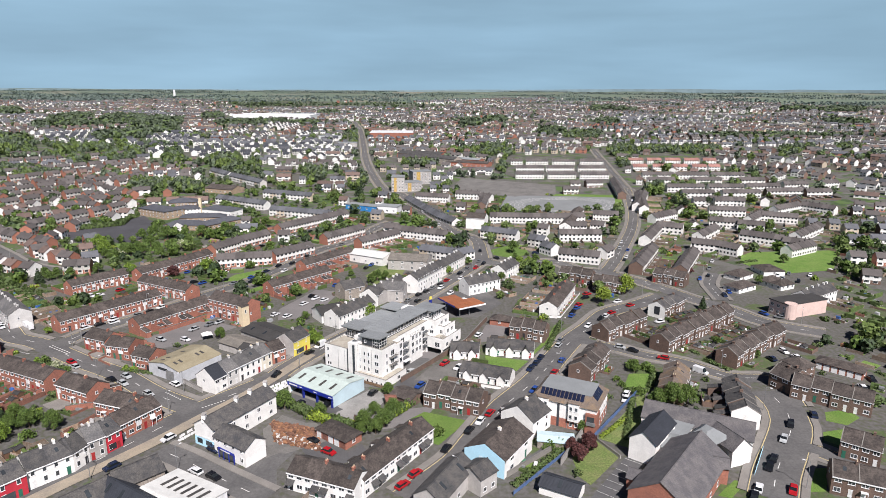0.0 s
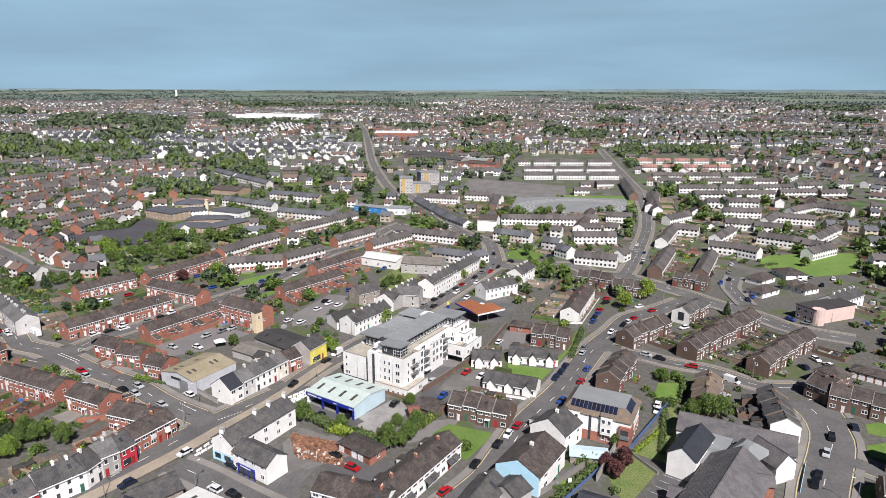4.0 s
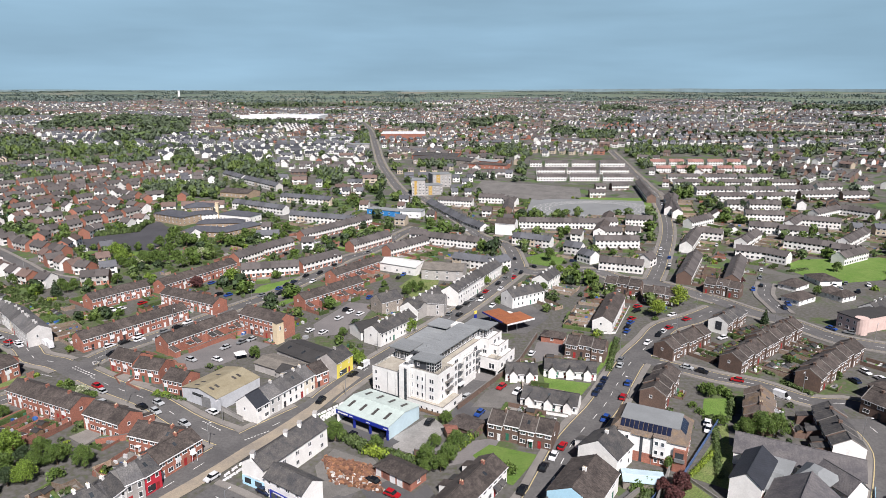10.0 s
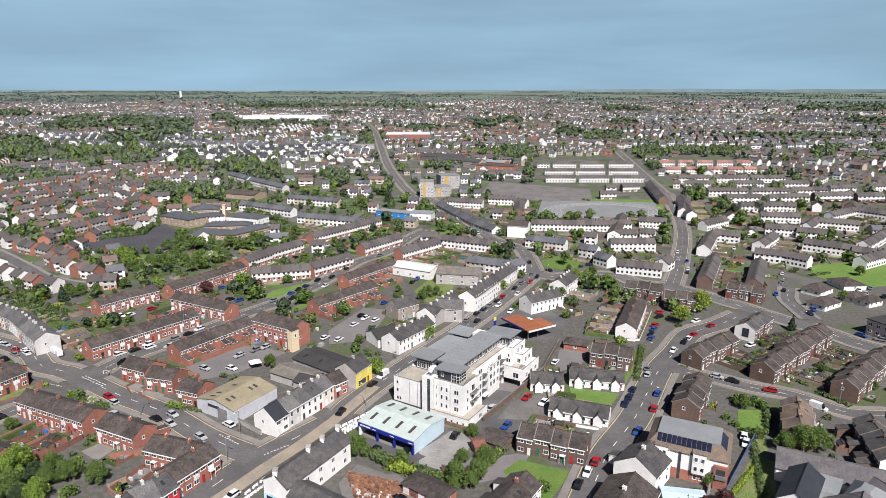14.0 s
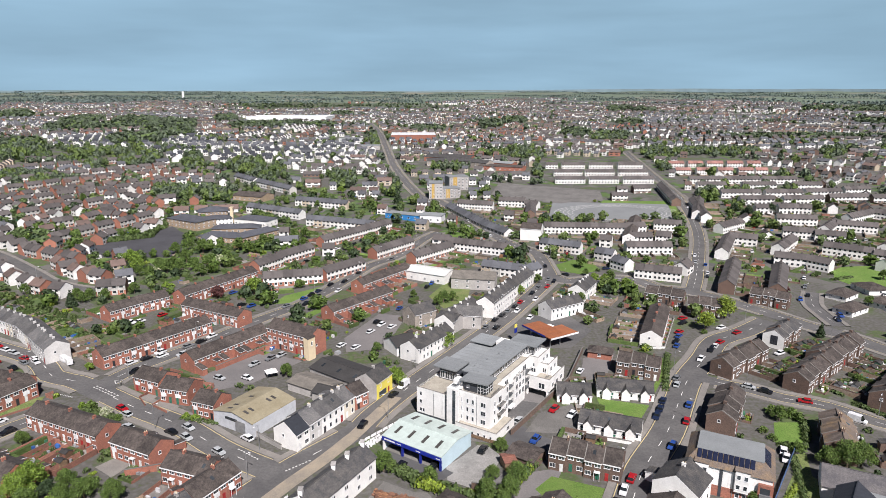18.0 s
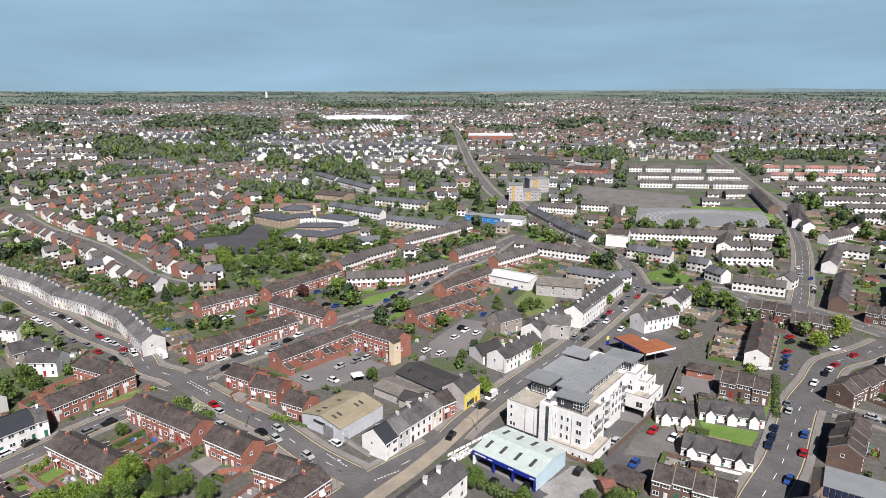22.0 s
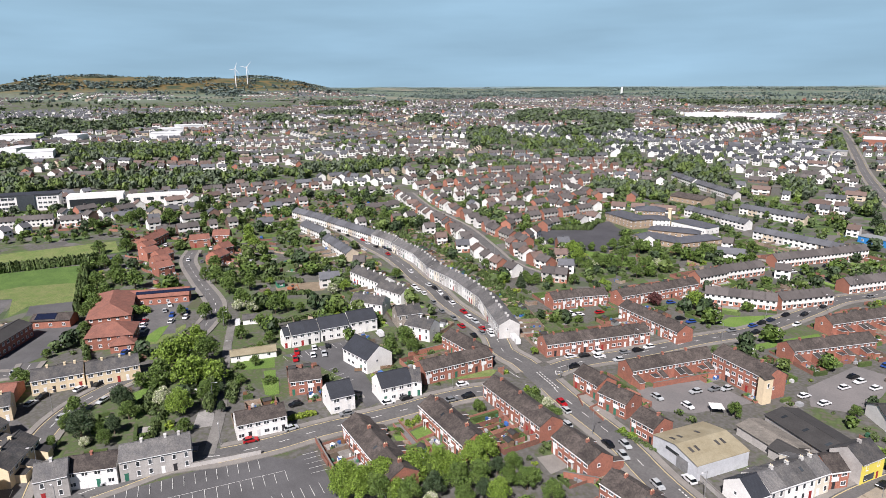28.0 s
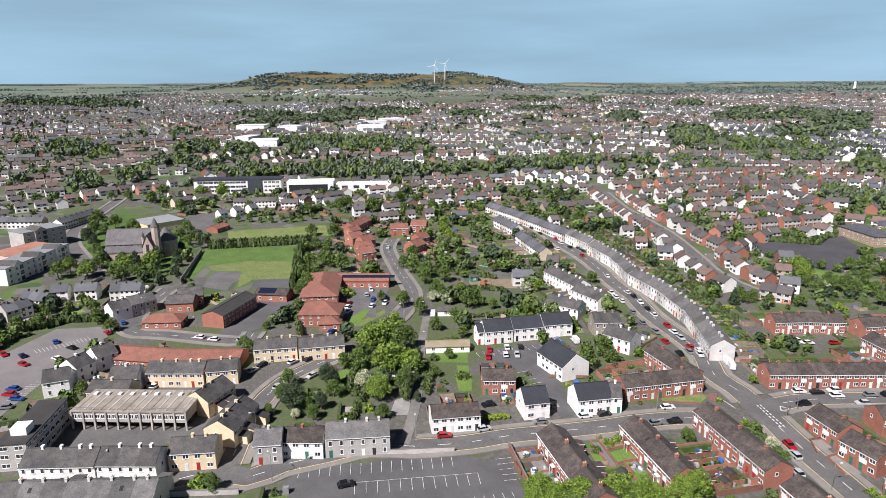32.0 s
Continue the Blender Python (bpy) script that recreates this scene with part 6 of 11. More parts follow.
def filling_station():
    m, w = facing((-2.2, 274.5), (7.2, 259.4))
    ob = thing("petrol_canopy", "filling station canopy with an orange ribbed roof on posts", "canopy", m)
    claim(m, w, 14)
    block(ob, "roof", ORANGE, 0, 0, 4.6, w, 9, 5.0)
    block(ob, "roof", ORANGE, w * 0.45, 9, 4.6, w, 14, 5.0)
    block(ob, "fascia", DEEPBLUE, -0.1, -0.12, 4.4, w * 0.8, -0.01, 5.1)
    block(ob, "fascia", PVC, w, -0.1, 4.4, w + 0.12, 14.1, 5.1)
    for k in range(1, 12):
        block(ob, "rib", ORANGE, w * k / 12, 0.1, 5.0, w * k / 12 + 0.15, 8.9, 5.1)
    for x in (3, w - 3):
        for y in (2, 7):
            block(ob, "post", METAL, x, y, 0, x + 0.3, y + 0.3, 4.6)
    block(ob, "kiosk", WHITE, 1, 10, -0.3, w * 0.42, 14, 3.0)


filling_station()


def price_totem():
    ob = thing("sign_totem", "tall blue and orange filling station sign", "sign", at(-5.5, 268, 50))
    block(ob, "post", METAL, 0, 0, 0, 0.2, 0.2, 7)
    block(ob, "sign_panel", DEEPBLUE, -0.6, -0.05, 4.2, 0.9, 0.25, 6.2)
    block(ob, "sign_panel", YELLOW, -0.6, -0.05, 6.25, 0.9, 0.25, 7.6)
    ob = thing("fuel_pump", "white and blue fuel pump under the canopy", "pump", at(1.5, 272, -60))
    block(ob, "body", PVC, -0.5, -0.3, 0, 0.5, 0.3, 1.7)
    block(ob, "top", DEEPBLUE, -0.55, -0.35, 1.7, 0.55, 0.35, 2.0)


price_totem()


def parish_halls():
    m = at(64, 150)
    ob = thing("church_hall", "large church hall with grey slate roofs and white and brick gables", "church", m)
    hall("", "", "", (50.5, 127.8), (68.8, 150.6), 15, 4.6, 9.6, BRICK, CHURCHSLATE, 5, ob)
    hall("", "", "", (53.6, 150.9), (63.0, 162.8), 7.2, 6.4, 9.0, WHITE, BLACKROOF, 2, ob, 2)
    hall("", "", "", (61.6, 174.0), (88.2, 160.2), 11, 3.8, 6.6, WHITE, CHURCHSLATE, 4, ob)
    hall("", "", "", (64.6, 144.9), (73.0, 142.7), 3.6, 4.8, 6.4, BRICK, CHURCHSLATE, 0, ob)
    hall("", "", "", (76.6, 158.6), (79.9, 149.6), 6.6, 5.0, 7.9, WHITE, CHURCHSLATE, 1, ob, 2)
    hall("", "", "", (52.6, 138.4), (47.6, 141.6), 4.0, 3.0, 4.6, BRICK, CHURCHSLATE, 0, ob)
    inv = ob.matrix_basis.inverted()

    def quad(name, pts, z0, z1, mat, shrink=0.0):
        c = (sum(p[0] for p in pts) / 4, sum(p[1] for p in pts) / 4)
        up = [(x + (c[0] - x) * shrink, y + (c[1] - y) * shrink) for x, y in pts]
        part(name, Shape().loft([(x, y, z0) for x, y in pts], [(x, y, z1) for x, y in up]), mat, ob, at=inv)
    quad("link_wall", [(57.6, 152.4), (61.4, 149.6), (71.6, 162.4), (67.4, 165.0)], -0.5, 4.3, WHITE)
    quad("link_roof", [(57.2, 152.2), (61.4, 149.1), (72.2, 162.6), (67.4, 165.6)], 4.3, 4.65, FLAT)
    quad("link_glazing", [(57.3, 152.3), (60.6, 149.9), (60.8, 150.1), (57.5, 152.5)], 0.3, 3.7, GLASS)
    quad("roof_light", [(62.6, 156.2), (65.0, 155.2), (66.0, 157.2), (63.6, 158.2)], 4.65, 5.9, FLAT)
    quad("crossing_roof", [(69.0, 146.8), (78.2, 153.4), (73.4, 160.4), (65.6, 153.4)], 6.2, 8.9, FLAT, 0.72)


parish_halls()

# corner public house and its neighbours across the road
hall("corner_house", "white corner house with a long slate roof", "house", (-66.3, 157.6), (-54.4, 178.6), 7.5, 6.2, 8.6, WHITE, SLATE, 5, floors=2)
hall("corner_shop", "white and pale blue corner shop with a slate roof", "shop", (-60.6, 157.4), (-49.8, 150.2), 6.8, 5.2, 7.2, WHITE, SLATE, 4, floors=2)


def shop_front():
    m, w = facing((-62.4, 153.9), (-52.6, 147.3))
    ob = thing("shop_front", "deep blue shop front with white signboard on a corner shop", "shop front", m)
    block(ob, "fascia", DEEPBLUE, 2.2, -0.35, 2.5, 8.8, -0.05, 3.1)
    block(ob, "window", GLASS, 2.5, -0.2, 0.6, 8.5, -0.05, 2.5)
    for x in (2.2, 4.2, 6.4, 8.5):
        block(ob, "pilaster", DEEPBLUE, x, -0.3, -0.3, x + 0.3, -0.05, 2.5)
    block(ob, "lettering_bar", PVC, 3.4, -0.4, 2.65, 7.4, -0.35, 2.95, "pale lettering as a plain bar")
    m, w = facing((-69.6, 159.45), (-63.0, 155.75))
    ob = thing("wall_band", "pale blue painted band round a white corner house", "painted band", m)
    block(ob, "band", BLUE, -0.03, -0.06, -0.3, w + 0.03, 0.02, 2.6)
    block(ob, "sign", PVC, 1.2, -0.12, 2.7, w - 1.2, -0.06, 3.1, "white signboard")
    block(ob, "shop_window", GLASS, 0.9, -0.1, 0.7, 3.0, -0.05, 2.2)
    block(ob, "shop_window", GLASS, 4.4, -0.1, 0.7, w - 0.8, -0.05, 2.2)


def chimney_on(x, y, z):
    ob = thing("chimney_stack", "white rendered chimney stack on a slate ridge", "chimney", pose(x, y, z))
    block(ob, "stack", WHITE, -0.5, -0.7, -1, 0.5, 0.7, 1.3)
    block(ob, "cap", GREY, -0.6, -0.8, 1.3, 0.6, 0.8, 1.45)


shop_front()
for k_ in (0.02, 0.5, 0.72, 0.98):
    chimney_on(-66.3 + 11.9 * k_, 157.6 + 21 * k_, 8.5)
def lock_ups(p0, p1, d, n, colours, label):
    ob = hip_house("lock_up_garages", label, "garage", p0, p1, d, 2.6, 4.2, BRICK, TILE, 0)
    w = math.hypot(p1[0] - p0[0], p1[1] - p0[1])
    for k in range(n):
        block(ob, "garage_door", colours[k % len(colours)], w * (k + 0.12) / n, -0.07, 0, w * (k + 0.88) / n, 0.02, 2.2)


lock_ups((-36.3, 163.4), (-26.7, 156.1), 6.2, 5, (PVC, REDROOF, PVC, PVC, REDROOF), "row of lock-up garages with a brown hipped roof")
lock_ups((135.1, 211.7), (145.6, 201.2), 6.5, 6, (PVC,), "row of lock-up garages with white doors")
hall("store", "small store with a rusty orange roof", "store", (-18.0, 182.1), (-14.9, 182.9), 4, 2.4, 2.8, WOOD, REDROOF, 0)
hall("store", "low store with a brown roof beside the court", "store", (-14.7, 187.6), (-8.0, 182.9), 7, 2.6, 3.6, BRICK_BROWN, TILE, 0)
hip_house("garage", "single brick garage with a hipped roof and white door", "garage", (20.1, 253.6), (28.1, 250.4), 6.0, 2.5, 4.2, BRICK, TILE, 1)
works_ob = hall("works_hall", "white profiled works hall with dark rooflights beside the street corner", "warehouse", (-56.0, 123.2), (-71.2, 131.6), 19.5, 4.2, 5.2, PVC, WHITESHEET, 0)
for k_ in range(6):
    for y_, z_, s_ in ((2.6, 4.78, 1), (12.4, 5.2, -1)):
        q_ = [(2.2 + 2.3 * k_, y_, z_), (3.0 + 2.3 * k_, y_, z_), (3.0 + 2.3 * k_, y_ + 4.6, z_ + s_ * 0.46), (2.2 + 2.3 * k_, y_ + 4.6, z_ + s_ * 0.46)]
        part("rooflight", Shape().loft(q_, [(a_, b_, c_ + 0.06) for a_, b_, c_ in q_]), ROOFDARK, works_ob)
hall("house", "old stone house with a dark slate roof and skylights", "house", (-80.0, 134.3), (-72.4, 142.3), 8, 4.6, 7.2, STONE, SLATE, 3)
hall("house", "white house with a black roof and three skylights", "house", (-79.8, 132.9), (-66.9, 125.1), 7, 4.4, 7.0, WHITE, BLACKROOF, 3, skylights=3)
hall("house", "grey house with a slate roof and a skylight", "house", (-86.7, 124.9), (-80.4, 132.9), 8, 4.6, 7.0, GREY, SLATE, 3, skylights=1)
hall("house", "grey slate roofed house with rear wings", "house", (-3.4, 128.1), (5.0, 143.5), 7.5, 4.8, 7.4, GREY, SLATE, 3, skylights=2)
hall("house", "grey house with a hipped slate roof", "house", (7.1, 137.9), (11.4, 142.0), 7, 5.0, 6.6, GREY, SLATE, 2)
hall("lean_to", "low lean-to with a pale blue sheeted roof", "shed", (27.1, 160.2), (36.9, 158.5), 5, 2.3, 2.6, STONE, SHEETBLUE, 0)
hall("outbuilding", "small outbuilding with a black slate roof", "outbuilding", (25.5, 139.8), (34.1, 135.1), 6, 2.4, 3.8, WHITE, BLACKROOF, 0, skylights=1)
hall("store", "long workshop with a black felt roof", "workshop", (-77.2, 241.1), (-58.8, 227.5), 12, 3.6, 5.0, GREY, BLACKFELT, 0, skylights=3)
hall("store", "low workshop with a grey sheeted roof", "workshop", (-83.8, 230.0), (-69.9, 221.5), 9, 3.0, 4.0, GREY, OLDSHEET, 0)
hall("store", "low workshop roof behind the shops", "workshop", (-75.1, 222.2), (-64.2, 217.3), 7, 3.0, 4.2, GREY, BLACKFELT, 0)
hall("house", "white house with a dark roof beside a parking yard", "house", (-54.6, 257.9), (-46.7, 263.5), 10, 3.8, 6.0, WHITE, BLACKFELT, 3)
hall("house", "grey old house behind the main street", "house", (-35.3, 285.8), (-27.5, 280.8), 9, 4.6, 7.0, GREY, SLATE, 2)
hip_house("house", "brick semi-detached house with a hipped roof", "house", (119.0, 206.3), (122.9, 199.1), 8, 5.0, 7.4, BRICK_BROWN, TILE, 3, 2)
hip_house("clubhouse", "bungalow with a red hipped roof and white front", "bungalow", (-335.1, 87.2), (-326.8, 100.4), 9, 3.0, 5.4, BRICK, REDROOF, 4)

hall("works_shed", "white sheeted shed behind the street", "shed", (-52.0, 361.8), (-30.9, 350.4), 13, 4.6, 6.0, WHITE, WHITESHEET, 3)
hall("derelict_hall", "derelict rendered hall with a patched grey sheet roof", "hall", (-29.4, 346.0), (-7.7, 342.2), 15, 5.6, 7.6, GREY, OLDSHEET, 4, floors=2)
stair_m = facing((-84.0, 249.4), (-79.4, 256.4))[0]
stair_ob = thing("stair_tower", "cream rendered stair tower on a brick gable end", "stair tower", stair_m)
block(stair_ob, "wall", CREAM, 0, 0, -0.4, 3.6, 2.4, 8.6)
part("roof", Shape().loft([(-0.2, -0.2, 8.6), (3.8, -0.2, 8.6), (3.8, 2.6, 9.6), (-0.2, 2.6, 9.6)], [(-0.2, -0.2, 8.75), (3.8, -0.2, 8.75), (3.8, 2.6, 9.75), (-0.2, 2.6, 9.75)]), TILE, stair_ob)
window_run(stair_ob, 0.6, 3.0, 1, 5.6, 0.9, 1.6)


def brick_flats():
    m, w = facing((27.2, 173.4), (44.5, 164.8))
    d = 14.4
    claim(m, w, d)
    ob = thing("flats", "three storey flats of white render and brick with solar panels", "apartment building", m)
    block(ob, "wall", WHITE, 0, 0, 2.9, w, d, 8.0)
    block(ob, "brick_base", BRICK, -0.06, -0.06, -1.5, w + 0.06, d + 0.06, 2.9)
    low = [(-0.5, -0.5, 7.8), (w + 0.5, -0.5, 7.8), (w + 0.5, d + 0.5, 7.8), (-0.5, d + 0.5, 7.8)]
    top = [(2.0, 2.6, 10.4), (w - 2.2, 2.6, 10.4), (w - 2.2, d - 2.6, 10.4), (2.0, d - 2.6, 10.4)]
    roof = part("mansard_roof", Shape().loft(low, top), LICHEN, ob)
    part("flat_roof", Shape().box(1.9, 2.5, 10.4, w - 2.1, d - 2.5, 10.6), FLAT, roof)
    for k in range(11):
        part("solar_panel", Shape().box(0, 0, 0, 1.0, 2.3, 0.08), SOLAR, roof, at=pose(2.2 + k * 1.2, 0.7, 9.0, 40, 0, 0))
    for k in range(6):
        part("solar_panel", Shape().box(0, 0, 0, 1.0, 2.3, 0.08), SOLAR, roof, at=pose(w - 0.6, 3.4 + k * 1.2, 8.9, 43.6, 0, 90))
    # dark slab on the wall face, painted in for a shaded vertical slot
    for x in (w * 0.4, ):
        block(ob, "recess", DARKPANEL, x, -0.12, -0.5, x + 0.7, 0.0, 7.9)
    for x in (w * 0.1, w * 0.58):
        block(ob, "bay", WHITE, x, -0.9, 2.9, x + 3.2, 0, 8.6)
        part("dormer_roof", Shape().loft([(x - 0.2, -1.1, 8.6), (x + 3.4, -1.1, 8.6), (x + 3.4, 2, 9.0), (x - 0.2, 2, 9.0)], [(x - 0.2, -1.1, 8.75), (x + 3.4, -1.1, 8.75), (x + 3.4, 2, 9.2), (x - 0.2, 2, 9.2)]), LICHEN, roof)
        for z in (3.7, 6.3):
            window_run(ob, x, x + 3.2, 2, z, 1.0, 1.3, y=-0.9)
        window_run(ob, x, x + 3.2, 2, 0.9, 1.0, 1.3, y=-0.06)
    tower = block(ob, "brick_bay", BRICK, w - 3.0, -0.8, -1.5, w + 0.3, 3.4, 6.4)
    block(tower, "balcony", METAL, w - 2.6, -1.2, 3.0, w, -0.8, 4.0)
    block(tower, "glazing", GLASS, w - 2.5, -0.86, 3.0, w - 0.4, -0.78, 5.6)
    for z in (0.9, 3.7, 6.3):
        window_run(ob, 3.6, d, 4, z, 1.0, 1.3, y=w if z > 3 else w + 0.06, face=1)
        window_run(ob, 0, d, 4, z, 1.0, 1.3, y=0.0 if z > 3 else -0.06, face=3)
    block(ob, "downpipe", METAL, w * 0.56, -0.15, 0, w * 0.56 + 0.12, 0, 7.8)


brick_flats()

# ---- school and public buildings ----
hall("school_wing", "long brick school wing of two storeys with a dark roof", "school", (-320.0, 111.5), (-336.3, 131.4), 10, 5.6, 7.4, BRICK, BLACKFELT, 9, floors=2)
solar_ob = hall("school_block", "low school block with solar panels on its roof", "school", (-345.4, 140.1), (-334.7, 151.3), 9, 3.4, 5.0, BRICK, TILE, 3)
part("solar_panel", Shape().box(1, -0.2, 0, 9, 3.6, 0.1), SOLAR, solar_ob, at=pose(0.5, 0.8, 3.9, 20, 0, 0))
hall("old_school", "old brick school with a patched grey roof", "school", (-358.5, 107.6), (-355.4, 117.6), 9, 4.8, 7.6, BRICK, SLATE, 4)
hall("old_school", "old brick school wing with a patched grey roof", "school", (-353.6, 102.1), (-348.1, 112.2), 9, 4.4, 6.8, BRICK, SLATE, 3)
for a_, b_, d_ in (((-320.0, 150.1), (-311.6, 164.2), 36), ((-299.5, 140.3), (-289.5, 153.7), 14)):
    hip_house("health_centre", "brick health centre wing with a red tiled hip roof", "clinic", a_, b_, d_, 5.2, 8.8, BRICK, REDROOF, 5, 2)
hip_house("health_centre_porch", "small brick porch wing with a red tiled hip roof", "clinic", (-289.9, 144.9), (-285.3, 152.1), 8, 3, 5.2, BRICK, REDROOF, 2)
wing_ob = hall("health_centre", "long health centre wing with solar panels on red tiles", "clinic", (-340.0, 178.4), (-324.3, 199.2), 9, 3.8, 6.2, BRICK, REDROOF, 7)
part("solar_panel", Shape().box(0, 0, 0, 26, 1.8, 0.1), SOLAR, wing_ob, at=pose(3, 1.6, 5.0, 28, 0, 0))


def modern_school():
    m, w = facing((-624, 187), (-586, 249.5))
    claim(m, 130, 20)
    ob = thing("college_building", "modern white college with long window bands and a dark roof", "school", m)
    block(ob, "wall", WHITE, 0, 0, -2, w, 15, 11)
    block(ob, "roof", BLACKROOF, -0.5, -0.5, 11, w + 0.5, 15.5, 12.2)
    for z in (1.2, 4.6, 8.2):
        window_run(ob, 3, w * 0.6, 9, z, 4.3, 2.0)
        window_run(ob, w * 0.8, w - 1, 4, z, 2.6, 1.6)
    block(ob, "atrium", GLASS, w * 0.62, -1, 0, w * 0.78, 0, 11.4)
    h2 = block(ob, "hall", WHITE, w + 5, -1, -2, w + 45, 16, 9)
    block(h2, "glazing", GLASS, w + 7, -1.1, 0.4, w + 40, -0.9, 6.4)
    h3 = block(ob, "sports_hall", WHITE, w + 47, 2, -2, w + 95, 16, 6)
    for k in range(4):
        block(h3, "glazing", GLASS, w + 52 + k * 10, 1.9, 2, w + 57 + k * 10, 2.02, 4.5)


modern_school()
hall("pavilion", "small brick pavilion with a red tiled roof beside tennis courts", "pavilion", (-484.4, 160.0), (-491.3, 170.4), 9, 3, 4.6, BRICK, REDROOF, 2)
flat_block_later = [("school_hall", "low grey roofed school hall with tall windows", "school", (-502.8, 124.8), (-507.5, 149.0), 24, 6)]
hall("dormer_house", "brown house with a steep roof beside a lane", "house", (-268.7, 161.1), (-267.2, 168.4), 9, 4.5, 7.6, STONE, TILE, 3)
hall("garage", "small white garage with a grey roof", "garage", (-276.9, 194.8), (-272.9, 200.5), 5, 2.5, 3.6, WHITE, SLATE, 1)
hall("long_shed", "long low white shed with a mossy green roof", "shed", (-248.4, 169.0), (-239.5, 182.6), 6, 2.6, 3.6, WHITE, BEIGE, 3)
hall("site_hut", "small green site hut on cleared ground", "hut", (-305.9, 235.7), (-304.4, 239.0), 4, 2.6, 3.2, SHED_GREEN, SLATE, 1)


def stone_church():
    m, w = facing((-459.5, 93.5), (-447.5, 116.0))
    claim(m, w + 6, 18)
    ob = thing("stone_church", "grey pink sandstone church with a slate roof and a round tower", "church", m @ Matrix.Diagonal((1.1, 1.1, 1.45, 1)))
    d = 12
    z0 = -4.0
    ring = [(0.0, 0, z0), (0.0, d, z0), (0.0, d, 5.5), (0.0, d / 2, 10.5), (0.0, 0, 5.5)][::-1]
    part("nave", Shape().loft(ring, [(w, y, z) for _, y, z in ring]), SANDSTONE, ob)
    part("roof", roof_shape(w, d, 5.5, 10.5, 0.4, 0.2), CHURCHSLATE, ob)
    block(ob, "aisle", SANDSTONE, 0, -4, z0, w * 0.75, 0, 2.6)
    part("aisle_roof", Shape().loft([(0, -4.3, 2.6), (w * 0.75, -4.3, 2.6), (w * 0.75, 0, 4.6), (0, 0, 4.6)], [(0, -4.3, 2.8), (w * 0.75, -4.3, 2.8), (w * 0.75, 0, 4.8), (0, 0, 4.8)]), CHURCHSLATE, ob)
    ring = [(w * 0.78, -6, z0), (w * 0.98, -6, z0), (w * 0.98, -6, 5), (w * 0.88, -6, 9.5), (w * 0.78, -6, 5)]
    part("transept", Shape().loft(ring, [(x, d / 2, z) for x, _, z in ring]), SANDSTONE, ob)
    k0, k1, km = w * 0.78, w * 0.98, w * 0.88
    for s, (xa, xb) in enumerate(((k0 - 0.3, km), (k1 + 0.3, km))):
        q = [(xa, -6.3, 4.8), (xb, -6.3, 9.6), (xb, d / 2, 9.6), (xa, d / 2, 4.8)]
        part("transept_roof", Shape().loft(q, [(x, y, z + 0.2) for x, y, z in q]), CHURCHSLATE, ob)
    tower = part("tower", Shape().tube(w * 1.02, -2.0, z0, 12.5, 2.2, 2.1, 8), SANDSTONE, ob)
    part("spire", Shape().tube(w * 1.02, -2.0, 12.5, 16, 2.3, 0.1, 8), CHURCHSLATE, tower)
    part("apse", Shape().tube(w + 3, d / 2, z0, 6, 5.6, 5.6, 12), SANDSTONE, ob)
    part("apse_roof", Shape().tube(w + 3, d / 2, 6, 11, 6.0, 0.2, 12), CHURCHSLATE, ob)
    part("turret", Shape().tube(w * 0.8, -4.6, z0, 9.0, 0.9, 0.8, 8), SANDSTONE, ob)
    part("turret_cap", Shape().tube(w * 0.8, -4.6, 9.0, 11.2, 1.0, 0.05, 8), CHURCHSLATE, ob)
    for k in range(7):
        part("clerestory_window", Shape().tube(1.8 + k * w * 0.11, -0.02, 0, 0.06, 0.5, 0.5, 10), GLASS, ob, at=pose(0, 0, 4.9, 90, 0, 0) @ pose(0, 0.2, 0.0))
    porch = [(-1.5, -7.2, z0), (2.6, -7.2, z0), (2.6, -7.2, 1.0), (0.55, -7.2, 4.2), (-1.5, -7.2, 1.0)]
    part("porch", Shape().loft(porch, [(x, -4.0, z) for x, _, z in porch]), SANDSTONE, ob)
    part("porch_door", Shape().box(-0.1, -7.28, z0, 1.2, -7.2, -0.6), REDPAINT, ob)
    for s, (xa, xb) in enumerate(((-1.8, 0.55), (2.9, 0.55))):
        q = [(xa, -7.4, 0.8), (xb, -7.4, 4.3), (xb, -4.0, 4.3), (xa, -4.0, 0.8)]
        part("porch_roof", Shape().loft(q, [(x, y, z + 0.2) for x, y, z in q]), CHURCHSLATE, ob)
    for k in range(5):
        block(ob, "window", GLASS, 2 + k * w * 0.14, -4.08, -0.4, 3.2 + k * w * 0.14, -3.98, 1.6)
    block(ob, "window", GLASS, w * 0.85, -6.08, 1, w * 0.91, -5.98, 6)


stone_church()


